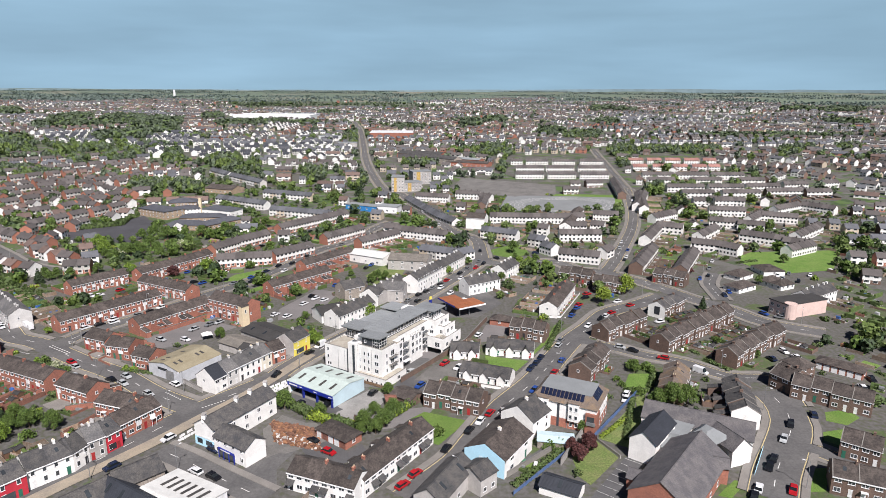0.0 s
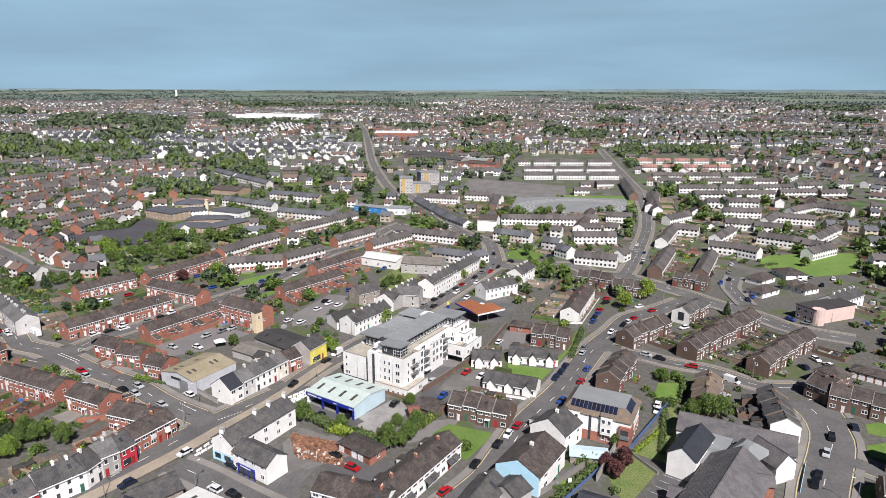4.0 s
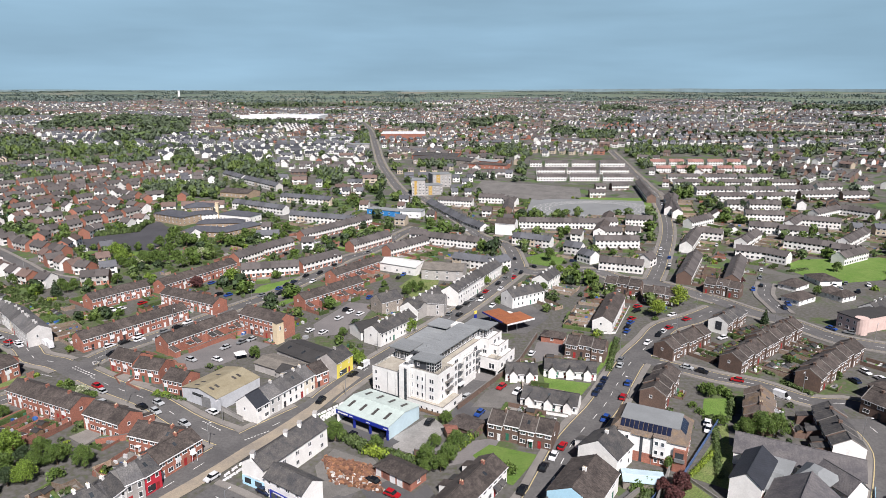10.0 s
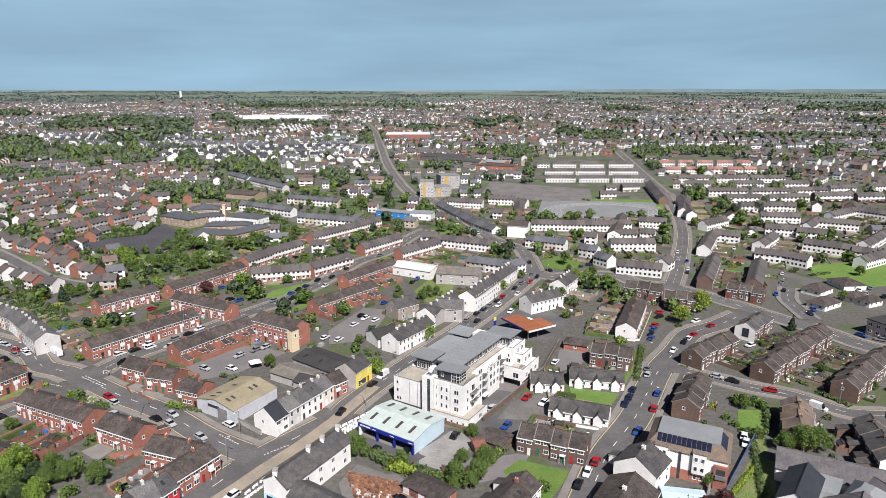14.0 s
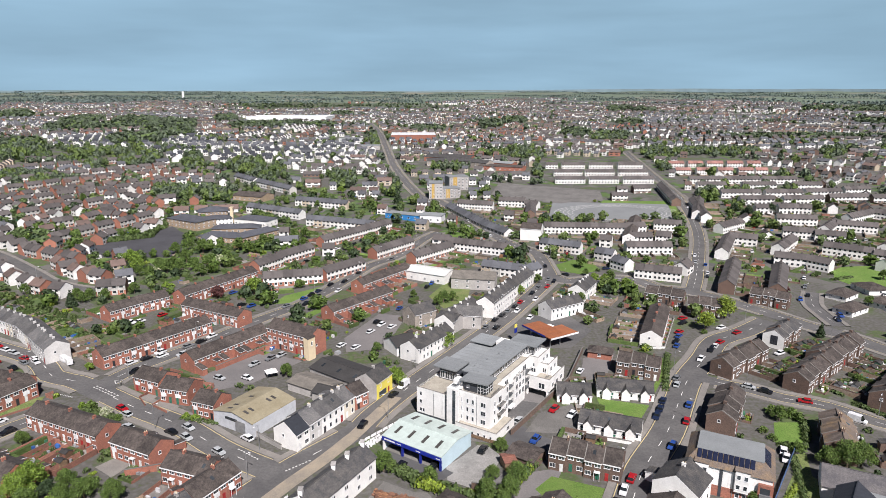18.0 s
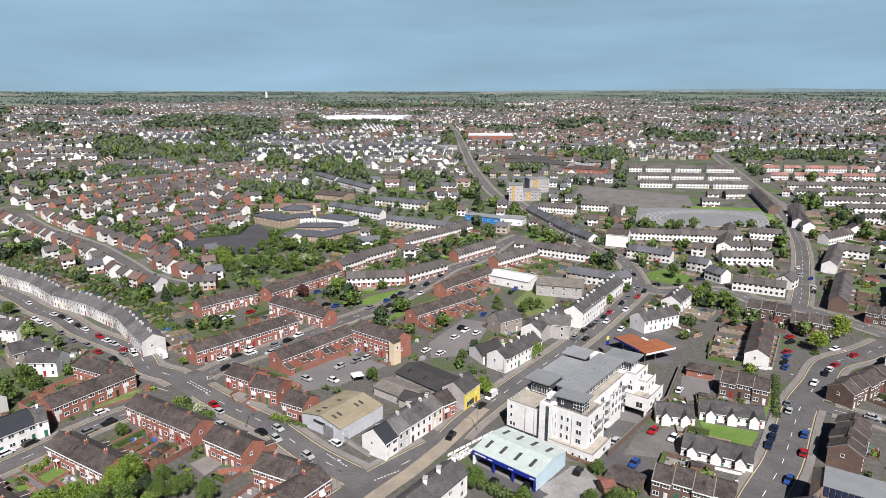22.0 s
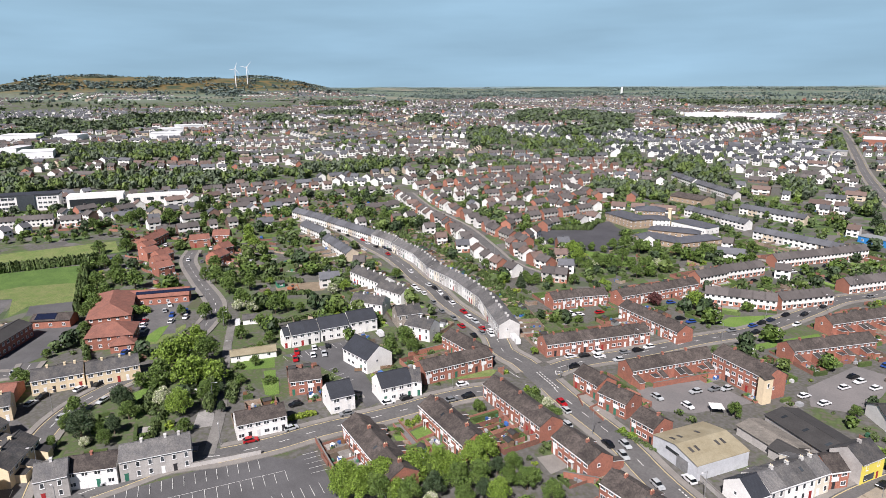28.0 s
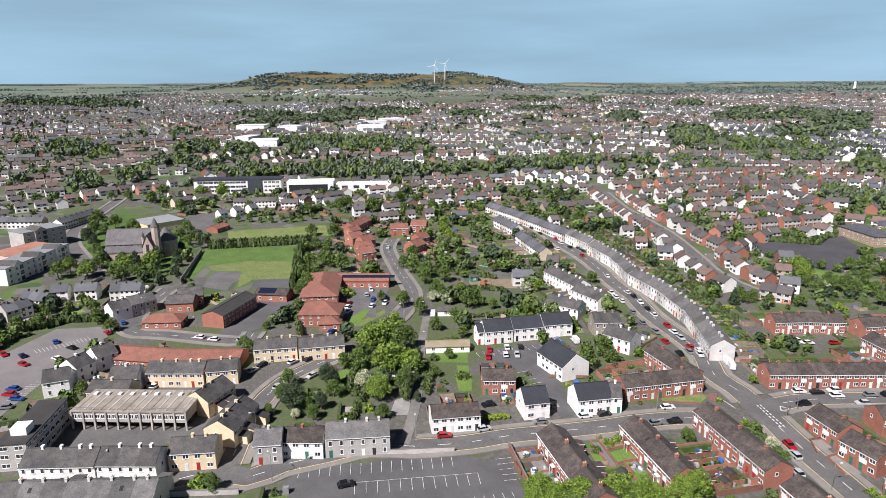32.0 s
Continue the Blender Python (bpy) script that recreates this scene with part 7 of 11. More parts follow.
def concrete_offices():
    m, w = facing((-263.8, 54.4), (-243.1, 81.0))
    claim(m, w, 15)
    ob = thing("office_block", "concrete office block on columns with a stained flat roof", "office", m)
    block(ob, "upper_floor", PALECONCRETE, 0, 0, 2.4, w, 13, 5.6)
    block(ob, "roof", STAINED, -0.3, -0.3, 5.6, w + 0.3, 13.3, 6.0)
    for k in range(11):
        block(ob, "column", PALECONCRETE, w * k / 10 - 0.25, -0.35, -0.4, w * k / 10 + 0.25, 0.1, 5.6)
    window_run(ob, 0, w, 20, 3.5, 1.4, 1.4)
    # black solid fills the undercroft, standing for the shade beneath the floor
    block(ob, "recess", SHADEBLACK, 0.5, 4, -0.4, w - 0.5, 12.8, 2.4)
    for k in range(14):
        block(ob, "roof_rib", PALECONCRETE if k % 3 else STAINED, w * (k + 0.4) / 14, 0.2, 6.0, w * (k + 0.6) / 14, 12.8, 6.1)
    for k in range(9):
        block(ob, "rooflight", PVC, w * (k + 0.35) / 9, 9.4, 6.1, w * (k + 0.65) / 9, 10.8, 6.5)
    for k in range(12):
        block(ob, "rail_post", METAL, w * k / 11, 0, 6.0, w * k / 11 + 0.08, 0.08, 7.0)
    block(ob, "rail", METAL, 0, 0, 6.9, w, 0.08, 7.0)
    m2, w2 = facing((-251.0, 36.0), (-247.4, 42.6))
    ob = thing("office_block", "three storey grey office block with a black flat roof", "office", m2)
    block(ob, "wall", GREY, 0, 0, -0.5, w2, 24, 7.6)
    block(ob, "roof", BLACKFELT, -0.2, -0.2, 7.6, w2 + 0.2, 24.2, 7.9)
    block(ob, "lift_housing", WHITE, 2, 4, 7.9, 6, 8, 10)
    for z in (1, 3.6, 6.0):
        window_run(ob, 0, 24, 8, z, 2.2, 1.2, y=w2, face=1)
        window_run(ob, 0, w2, 2, z, 2.2, 1.2)
    claim(m2, w2, 24)


concrete_offices()

BUFF = material("buff brick", (0.36, 0.27, 0.19), 0.9, 0.12, 0.3, 6, 0.2)
# low sheds with long red roofs, and the primary school with slate roofs
for a_, b_ in (((-310.2, 72.8), (-293.9, 88.7)), ((-293.9, 88.7), (-278.1, 109.8))):
    hall("red_roofed_hall", "long low brick hall with a red tiled roof", "hall", a_, b_, 12, 3.2, 5.4, BRICK, REDROOF, 8)
SCHOOLSLATE = material("blue grey school slate", (0.062, 0.066, 0.08), 0.8, 0.15, 0.3, 6, 0.25, second=(0.085, 0.088, 0.1), vary=0.15, lines=2.4)
for p_, q_, d_, e_, r_, w_ in (((-237.0, 482.4), (-209.0, 465.6), 17, 5.6, 8.2, BUFF), ((-221.0, 500.6), (-201.0, 507.0), 16, 5.8, 8.6, BUFF), ((-208.8, 476.4), (-190.4, 487.0), 15, 5.0, 7.2, WHITE), ((-189.6, 487.4), (-163.4, 477.2), 14, 4.6, 7.0, WHITE),
                               ((-197.5, 438.6), (-168.6, 432.8), 13, 3.4, 6.0, BUFF), ((-166.4, 434.6), (-149.2, 461.6), 12, 3.4, 6.0, BUFF), ((-196.0, 458.8), (-164.0, 463.4), 11, 3.4, 5.8, BUFF)):
    hip_house("primary_school", "school wing with hipped blue grey slate roof and pale walls" if w_ is WHITE else "school wing with hipped blue grey slate roof and buff brick walls", "school", p_, q_, d_, e_, r_, w_, SCHOOLSLATE, 8, 2 if e_ > 4.8 else 1)
hall("community_hall", "wide low hall with a brown tiled roof and buff walls", "hall", (-217.6, 588.4), (-189.4, 577.6), 18, 4, 6.6, BUFF, TILE, 6)
chim_ob = thing("school_chimney", "square buff brick boiler chimney of the school", "chimney", at(*(-193.7, 495.9)))
block(chim_ob, "shaft", CREAM, -1, -1, -0.5, 1, 1, 11)
block(chim_ob, "cap", CREAM, -1.2, -1.2, 11, 1.2, 1.2, 11.5)


def flat_block(name, label, category, p0, p1, d, h, wall, roof, n=4, floors=1, bands=None):
    m, w = facing(p0, p1)
    claim(m, w, d)
    ob = thing(name, label, category, m)
    block(ob, "wall", wall, 0, 0, -3, w, d, h)
    block(ob, "roof", roof, -0.3, -0.3, h, w + 0.3, d + 0.3, h + 0.4)
    for fl in range(floors):
        window_run(ob, 0, w, n, 1.2 + fl * 2.8, 1.5, 1.4)
    if bands:
        block(ob, "coloured_panel", bands, w * 0.2, -0.06, 0.5, w * 0.4, 0.02, h - 0.4)
    return ob


for n_, l_, c_, a_, b_, d_, h_ in flat_block_later:
    flat_block(n_, l_, c_, a_, b_, d_, h_, CREAM, FLAT, 6)
for a_, b_, d_ in (((141.9, 304.5), (146.4, 297.2), 14), ((150.9, 325.3), (156.3, 317.8), 13), ((172.9, 341.3), (174.0, 328.3), 12), ((163.9, 314.3), (166.8, 308.2), 10), ((167.0, 308.2), (169.8, 302.3), 10)):
    hip_house("bungalow", "white bungalow with a brown tiled hip roof", "house", a_, b_, d_, 2.6, 5.0, WHITE, TILE, 2)
pink_ob = flat_block("pink_building", "pink rendered flat-roofed building with a rounded corner", "building", (147.8, 270.8), (151.3, 261.8), 24, 6.4, PINK, BLACKFELT, 3, 2)
part("rounded_corner", Shape().tube(9.0, 2.4, -1, 6.9, 2.6, 2.6, 16), PINK, pink_ob)
window_run(pink_ob, 4, 22, 5, 3.8, 1.1, 1.5, y=9.3, face=1)
window_run(pink_ob, 4, 22, 5, 1.0, 1.1, 1.5, y=9.3, face=1)


def modern_flats(label, p0, p1, d, floors, wall, gables):
    """A white block of flats with gabled fronts, glazed bays and a grey roof."""
    m, w = facing(p0, p1)
    claim(m, w, d)
    h = floors * 2.9
    ob = thing("flats", label, "apartment building", m)
    block(ob, "wall", wall, 0, 0, -3, w, d, h)
    block(ob, "roof", FLAT, -0.3, -0.3, h, w + 0.3, d + 0.3, h + 0.35)
    for k in range(gables):
        x = w * (k + 0.25) / gables
        ring = [(x, -1.2, -3), (x + 7, -1.2, -3), (x + 7, -1.2, h), (x + 3.5, -1.2, h + 2.4), (x, -1.2, h)]
        bay = part("gable_bay", Shape().loft(ring, [(a_, d * 0.6, c_) for a_, _, c_ in ring]), wall, ob)
        for fl in range(floors):
            window_run(bay, x + 0.6, x + 3.4, 1, 0.8 + fl * 2.9, 1.4, 1.5, y=-1.2)
            block(bay, "glazed_bay", GLASS, x + 4.2, -1.5, 0.6 + fl * 2.9, x + 6.4, -1.2, 2.6 + fl * 2.9)
        for xe in (x - 0.3, x + 7.3):
            q = [(xe, -1.5, h - 0.2), (x + 3.5, -1.5, h + 2.4), (x + 3.5, d * 0.6, h + 2.4), (xe, d * 0.6, h - 0.2)]
            part("bay_roof", Shape().loft(q, [(a_, b_, c_ + 0.18) for a_, b_, c_ in q]), SLATE, bay)
    for fl in range(floors):
        window_run(ob, 0.5, w - 0.5, max(3, int(w / 4.5)), 0.8 + fl * 2.9, 1.5, 1.6)
        window_run(ob, 1, d - 1, 2, 0.8 + fl * 2.9, 1.3, 1.5, y=w, face=1)


modern_flats("white modern flats with gabled bays and grey roofs", (-433.8, 45.5), (-473.8, 76.9), 13, 3, WHITE, 3)
modern_flats("grey modern flats with wide glazing beside a road", (-496.0, 57.0), (-506.0, 79.0), 16, 4, GREY, 1)
flat_block("hall_block", "blank building with a pale red roof between flats", "building", (-461.0, 50.0), (-476.0, 73.0), 20, 7.5, PINK, material("pale red sheet roof", (0.36, 0.17, 0.12), 0.8, 0.1, 0.1, 2, 0.1), 1)


def excavator(where, turn):
    ob = thing("excavator", "orange tracked excavator on bare cleared soil", "excavator", at(*where, turn))
    for y in (-1.1, 0.7):
        block(ob, "track", RUBBER, -1.6, y, 0, 1.6, y + 0.45, 0.8)
    body_ = block(ob, "body", ORANGE, -1.7, -1.1, 0.9, 0.9, 1.1, 1.9)
    cab = block(ob, "cab", GLASS, 0.1, 0.1, 1.9, 1.2, 1.05, 3.0)
    block(cab, "roof", ORANGE, 0.05, 0.05, 3.0, 1.25, 1.1, 3.1)
    part("boom", Shape().loft([(0.9, -0.5, 1.5), (0.9, -0.1, 1.5), (0.9, -0.1, 2.0), (0.9, -0.5, 2.0)], [(3.6, -0.5, 3.4), (3.6, -0.1, 3.4), (3.6, -0.1, 3.8), (3.6, -0.5, 3.8)]), ORANGE, ob)
    part("arm", Shape().loft([(3.4, -0.45, 3.8), (3.8, -0.45, 3.6), (3.8, -0.15, 3.6), (3.4, -0.15, 3.8)], [(4.6, -0.45, 1.0), (4.9, -0.45, 1.0), (4.9, -0.15, 1.0), (4.6, -0.15, 1.0)]), ORANGE, ob)
    block(ob, "bucket", RUBBER, 4.3, -0.8, 0.2, 5.1, 0.2, 1.0)


excavator((-295.3, 236.3), 20)
OCHRE = material('ochre cladding', (0.5, 0.33, 0.09), 0.7)
WHITE2 = material("white metal cladding", (0.78, 0.79, 0.8), 0.5, 0.03, 0.1, 2, 0.05, stain=0.06)
flat_block("blue_shop", "bright blue single storey shop with a flat roof", "shop", (-80.7, 513.9), (-54.3, 501.1), 10, 4, material("bright blue cladding", (0.04, 0.25, 0.6), 0.5), FLAT, 5)
flat_block("showroom", "white showroom with a green sign", "shop", (-53.3, 501.1), (-37.0, 497.0), 12, 5, WHITE2, FLAT, 3)
flat_block("flats", "grey and yellow block of flats", "apartment building", (-48.7, 589.4), (-36.6, 589.6), 16, 14, GREY, FLAT, 4, 4, OCHRE)
flat_block("flats", "grey and yellow block of flats", "apartment building", (-36.6, 589.6), (-20.5, 595.1), 14, 9, GREY, FLAT, 5, 3, OCHRE)
flat_block("flats", "grey and yellow block of flats", "apartment building", (-30.4, 629.1), (-12.1, 635.3), 14, 13, GREY, FLAT, 5, 4, OCHRE)
flat_block("factory", "very large white factory with a pale flat roof", "factory", (-480.2, 1468.9), (-301.9, 1459.2), 90, 9, WHITE2, WHITE2, 10)
flat_block("factory", "white factory hall with a pale roof", "factory", (-472.9, 1442.0), (-310.7, 1497.2), 60, 10, WHITE2, WHITE2, 10)
flat_block("factory", "red brick factory with a white roof", "factory", (-124.3, 1075.2), (-51.4, 1078.0), 60, 9, BRICK, WHITE2, 10)
flat_block("store", "white retail shed with a flat roof", "shop", (-206.1, 1053.1), (-178.1, 1038.5), 22, 6, WHITE2, FLAT, 4)
flat_block("petrol_station", "petrol station with a wide flat canopy", "canopy", (-161.9, 950.2), (-129.8, 951.9), 20, 5.5, GREY, FLAT, 4)
for a_, b_ in (((-1072.7, 605.2), (-1057.2, 639.2)), ((-1015.4, 556.8), (-988.6, 592.8)), ((-1105.5, 663.0), (-1094.0, 702.9)), ((-1084.1, 446.6), (-1060.2, 470.0)), ((-909.9, 337.2), (-894.0, 369.5)), ((-1135.9, 394.9), (-1108.6, 433.3)), ((-965.8, 337.1), (-951.7, 350.7))):
    flat_block("warehouse", "white industrial shed with a pale flat roof", "warehouse", a_, b_, 40, 8, WHITE2, WHITE2, 5)
hall("school", "long old stone school with gables and a dark roof", "school", (-57.2, 798.2), (-27.4, 798.8), 14, 6, 9, STONE, SLATE, 8, floors=2)
hall("school", "long old stone school wing with a dark roof", "school", (-27.5, 809.3), (17.4, 769.1), 14, 6, 9, STONE, SLATE, 9, floors=2)
hall("school", "brick school hall with a wide dark roof", "school", (-57.0, 850.2), (0.3, 828.4), 26, 5, 8, BRICK, SLATE, 9)
hall("school", "brown brick school with a shallow roof", "school", (7.1, 771.9), (55.2, 753.2), 18, 4.5, 6, BRICK, TILE, 9)
hall("school", "brick school wing with a pale roof", "school", (10.7, 801.4), (47.2, 781.4), 16, 4.5, 6, BRICK, FLAT, 7)


# ---- wind turbines, mast ----
def turbine(x, y, spin):
    ob = thing("wind_turbine", "white three-bladed wind turbine on the hill", "wind turbine", at(x, y), "turbines on the hill")
    part("tower", Shape().tube(0, 0, -4, 62, 2.0, 1.2, 10), PVC, ob)
    hub = part("nacelle", Shape().box(-1.5, -3, 61.5, 1.5, 3, 64.5), PVC, ob)
    for k in range(3):
        sh = Shape().loft([(-1.1, -0.3, 0), (1.1, -0.3, 0), (1.1, 0.3, 0), (-1.1, 0.3, 0)], [(-0.25, -0.1, 27), (0.25, -0.1, 27), (0.25, 0.1, 27), (-0.25, 0.1, 27)])
        part("blade", sh, PVC, hub, at=pose(0, -3.2, 63, 0, spin + 120 * k, 0) if False else Matrix.Translation((0, 0, 63)) @ Matrix.Rotation(radians(55), 4, "Z") @ Matrix.Translation((0, -3.3, 0)) @ Matrix.Rotation(radians(spin + 120 * k), 4, "Y"))


turbine(-2250, 1590, 20)
turbine(-2265, 1655, 40)
mast_ob = thing("water_tower", "slender white water tower on the far ridge", "tower", at(-1100, 2650))
part("shaft", Shape().tube(0, 0, -5, 30, 5, 4, 10), PVC, mast_ob)


# ---- lamp posts ----
def lamp_post_master():
    ob = thing("street_lamp", "grey steel street lamp post beside the road", "street lamp", at(0, -300), "street lamps")
    part("pole", Shape().tube(0, 0, -0.3, 8.0, 0.11, 0.06, 6), METAL, ob)
    part("arm", Shape().box(-0.04, 0, 7.9, 0.04, 1.4, 7.98), METAL, ob)
    part("lantern", Shape().box(-0.14, 1.1, 7.84, 0.14, 1.8, 7.98), PVC, ob)
    return ob


lamp = lamp_post_master()
lamps = 0
for line_, w_, mat_, lift_, dash_, kerb_ in ROADS:
    nr_ = sides(line_)
    for k_ in range(3, len(line_) - 2, 8):
        s_ = 1 if (k_ // 8) % 2 else -1
        q_ = line_[k_] + nr_[k_] * s_ * (w_ / 2 + 1.0)
        if math.hypot(q_.x + 30, q_.y - 20) > 420 or any((o - q_).length < w2 / 2 + 0.6 for l2, w2, *_ in ROADS for o in l2):
            continue
        turn_ = math.degrees(math.atan2(-s_ * nr_[k_].y, -s_ * nr_[k_].x)) - 90
        if lamps == 0:
            lamp.matrix_basis = at(q_.x, q_.y, turn_)
        else:
            copy_thing(lamp, at(q_.x, q_.y, turn_))
        lamps += 1


# ---- cars ----
def car_meshes(kind):
    L, Wd, H = {"car": (4.3, 1.8, 1.45), "van": (5.2, 1.95, 2.2)}[kind]
    w = Wd / 2
    prof = [(-L / 2, 0.3), (-L / 2, 0.75), (-L / 2 + 0.2, 0.88), (L / 2 - 1.3 if kind == "car" else L / 2 - 0.8, 0.92), (L / 2 - 0.1, 0.72), (L / 2, 0.3)]
    body = Shape().loft([(x, -w, z) for x, z in prof], [(x, w, z) for x, z in prof])
    if kind == "car":
        a = [(-L / 2 + 0.15, 0.86), (-L / 2 + 0.7, H - 0.03), (0.35, H - 0.03), (1.05, 0.9)]
        top = [(-L / 2 + 0.68, H - 0.04), (-L / 2 + 0.75, H), (0.3, H), (0.38, H - 0.04)]
    else:
        a = [(-L / 2 + 0.05, 0.86), (-L / 2 + 0.1, H - 0.03), (1.1, H - 0.03), (1.75, 0.9)]
        top = [(-L / 2 + 0.0, 0.88), (-L / 2 + 0.06, H), (1.05, H), (1.15, 0.95)]
    glass = Shape().loft([(x, -w + 0.12 + (0.1 if z > 1 else 0), z) for x, z in a], [(x, w - 0.12 - (0.1 if z > 1 else 0), z) for x, z in a])
    roof = Shape().loft([(x, -w + (0.18 if kind == "car" else 0.04), z) for x, z in top], [(x, w - (0.18 if kind == "car" else 0.04), z) for x, z in top])
    wheel = Shape()
    n = 10
    ring = [(0.32 * math.cos(i * math.tau / n), 0.32 * math.sin(i * math.tau / n)) for i in range(n)]
    wheel.loft([(c, -0.1, s) for c, s in ring][::-1], [(c, 0.1, s) for c, s in ring][::-1])
    return L, w, body, glass, roof, wheel


CARGLASS = glass_mat("car glass", (0.015, 0.018, 0.02), 0.05)
CAR_PARTS = {}
for kind_ in ("car", "van"):
    L_, hw_, body_, glass_, roof_, wheel_ = car_meshes(kind_)
    CAR_PARTS[kind_] = (L_, hw_, {m_.name: (body_.mesh("body", m_), roof_.mesh("roof", m_)) for m_ in CARS}, glass_.mesh("glazing", CARGLASS), wheel_.mesh("wheel", RUBBER))
PAINTS = dict(k=0, w=1, g=2, s=3, r=4, b=5, n=6)
CAR_NAMES = ["black", "white", "grey", "silver", "red", "blue", "dark blue"]


def park(where, colour, turn=None, kind="car"):
    """A car; where no turn is given it stands along the nearest road."""
    x, y = where
    if turn is None:
        best = min(((o - Vector((x, y))).length, i, j) for i, (ln, *_) in enumerate(ROADS) for j, o in enumerate(ln[:-1]))
        ln = ROADS[best[1]][0]
        d = ln[best[2] + 1] - ln[best[2]]
        turn = math.degrees(math.atan2(d.y, d.x)) + (180 if int(x * 7 + y * 3) % 2 else 0)
    L, hw, paints, glass, wheel = CAR_PARTS[kind]
    i = PAINTS[colour]
    ob = thing(kind, CAR_NAMES[i] + (" car standing on the asphalt" if kind == "car" else " van standing on the asphalt"), kind, at(x, y, turn, 0.2), "cars in the town")
    body, roof = paints[CARS[i].name]
    part("body", body, None, ob)
    part("glazing", glass, None, ob)
    part("roof", roof, None, ob)
    if math.hypot(x + 30, y - 20) < 250:
        for sx in (-1, 1):
            for sy in (-1, 1):
                part("wheel", wheel, None, ob, at=pose(sx * L * 0.31, sy * (hw - 0.08), 0.3))
    mark(x, y, 1)


park((-78.0, 160.9), "w")
park((-63.0, 155.2), "n")
park((-107.8, 195.2), "s")
park((-113.5, 198.1), "k")
park((-131.7, 208.4), "s")
park((-90.2, 194.9), "w")
park((-95.9, 187.8), "s")
park((-174.8, 248.5), "w", kind="van")
park((-186.3, 249.2), "w")
park((-148.4, 246.1), "w")
park((-144.7, 250.1), "k")
park((-142.1, 255.8), "w")
park((-103.1, 245.2), "s")
park((-98.6, 250.6), "g")
park((-95.5, 253.4), "s")
park((-111.8, 233.8), "s")
park((-102.2, 233.9), "w")
park((-188.0, 245.7), "g")
park((-58.0, 202.5), "k")
park((-50.4, 221.9), "k")
park((-47.5, 228.6), "w", kind="van")
park((-35.9, 181.9), "k")
park((-22.8, 189.4), "k")
park((0.8, 212.6), "r")
park((5.7, 209.1), "w")
park((-7.5, 194.7), "b")
park((-36.8, 159.8), "k")
park((-31.2, 154.3), "r")
park((-45.1, 181.1), "k")
park((14.7, 240.4), "w")
park((14.8, 176.3), "r")
park((11.4, 171.2), "w")
park((8.0, 166.1), "k")
park((1.2, 156.2), "k")
park((31.5, 208.4), "n")
park((-10.9, 205.6), "s")
park((34.3, 213.3), "n")
park((36.8, 218.4), "n")
park((44.2, 215.8), "b")
park((39.7, 205.6), "r")
park((30.6, 191.7), "b")
park((47.2, 235.2), "g")
park((45.4, 230.1), "s")
park((61.7, 251.2), "w")
park((69.1, 259.8), "k")
park((72.3, 263.6), "w")
park((75.9, 267.6), "r")
park((69.0, 228.4), "s")
park((73.0, 225.1), "k")
park((82.4, 218.3), "r")
park((91.6, 206.4), "w", kind="van")
park((93.7, 256.6), "w")
park((60.6, 189.5), "w")
park((59.3, 185.6), "w")
park((130.8, 225.0), "w")
park((132.6, 219.8), "w")
park((122.7, 218.1), "n")
park((144.1, 267.4), "b")
park((148.7, 262.9), "g")
park((114.5, 176.1), "n")
park((104.4, 170.5), "k")
park((98.0, 162.1), "s")
park((90.1, 152.2), "k")
park((86.9, 148.2), "k")
park((79.6, 138.9), "w")
park((87.8, 138.1), "r")
park((77.1, 136.0), "k")
park((148.8, 201.0), "k")
park((141.6, 194.9), "w")
park((-86.9, 146.8), "n")
park((-64.1, 144.9), "w")
park((-58.7, 142.6), "k")
park((-6.9, 144.4), "r")
park((-9.9, 139.4), "r")
park((3.7, 294.7), "w")
park((-1.0, 303.5), "w")
park((2.0, 316.0), "r")
park((9.6, 320.0), "w")
park((9.1, 329.1), "k")
park((13.7, 338.8), "g")
park((18.4, 340.2), "r")
park((21.1, 354.3), "g")
park((23.3, 349.5), "k")
park((23.0, 379.0), "k")
park((-1.3, 309.8), "k")
park((-5.1, 303.4), "g")
park((-8.2, 298.1), "k")
park((-11.7, 292.2), "k")
park((-11.8, 283.0), "k")
park((-16.2, 283.9), "g")
park((-64.4, 277.8), "w")
park((-60.8, 285.7), "w")
park((-56.0, 283.5), "w")
park((-62.9, 289.0), "k")
park((-87.0, 332.3), "w")
park((-54.5, 306.6), "b")
park((-42.9, 339.5), "k")
park((-40.7, 345.5), "b")
park((40.7, 408.0), "r")
park((56.8, 374.4), "n")
park((16.1, 433.3), "k")
park((31.6, 362.0), "k")
park((34.4, 414.4), "k")
park((-3.2, 455.1), "w")
park((-17.1, 501.5), "w")
park((-48.9, 574.6), "s")
park((-44.8, 558.4), "k")
park((-74.1, 263.2), "w")
park((-68.2, 261.3), "w")
park((-49.8, 306.6), "k")
park((-84.5, 448.0), "w")
park((-81.1, 364.7), "k")
park((-65.1, 394.2), "g")
park((117.1, 402.6), "w")
park((112.0, 388.0), "s")
park((115.6, 382.4), "b")
park((110.2, 366.2), "w")
park((106.9, 358.6), "k")
park((164.9, 544.4), "w")
park((164.0, 529.6), "k")
park((82.6, 283.1), "w")
park((87.2, 277.9), "r")
park((70.7, 294.4), "r")
park((68.5, 288.7), "k")
park((63.4, 278.3), "r")
park((61.6, 273.8), "b")
park((58.5, 268.0), "k")
park((57.3, 263.8), "b")
park((142.1, 298.6), "b")
park((137.7, 293.4), "n")
park((235.1, 437.8), "w")
park((240.7, 436.0), "s")
park((208.6, 432.7), "w")
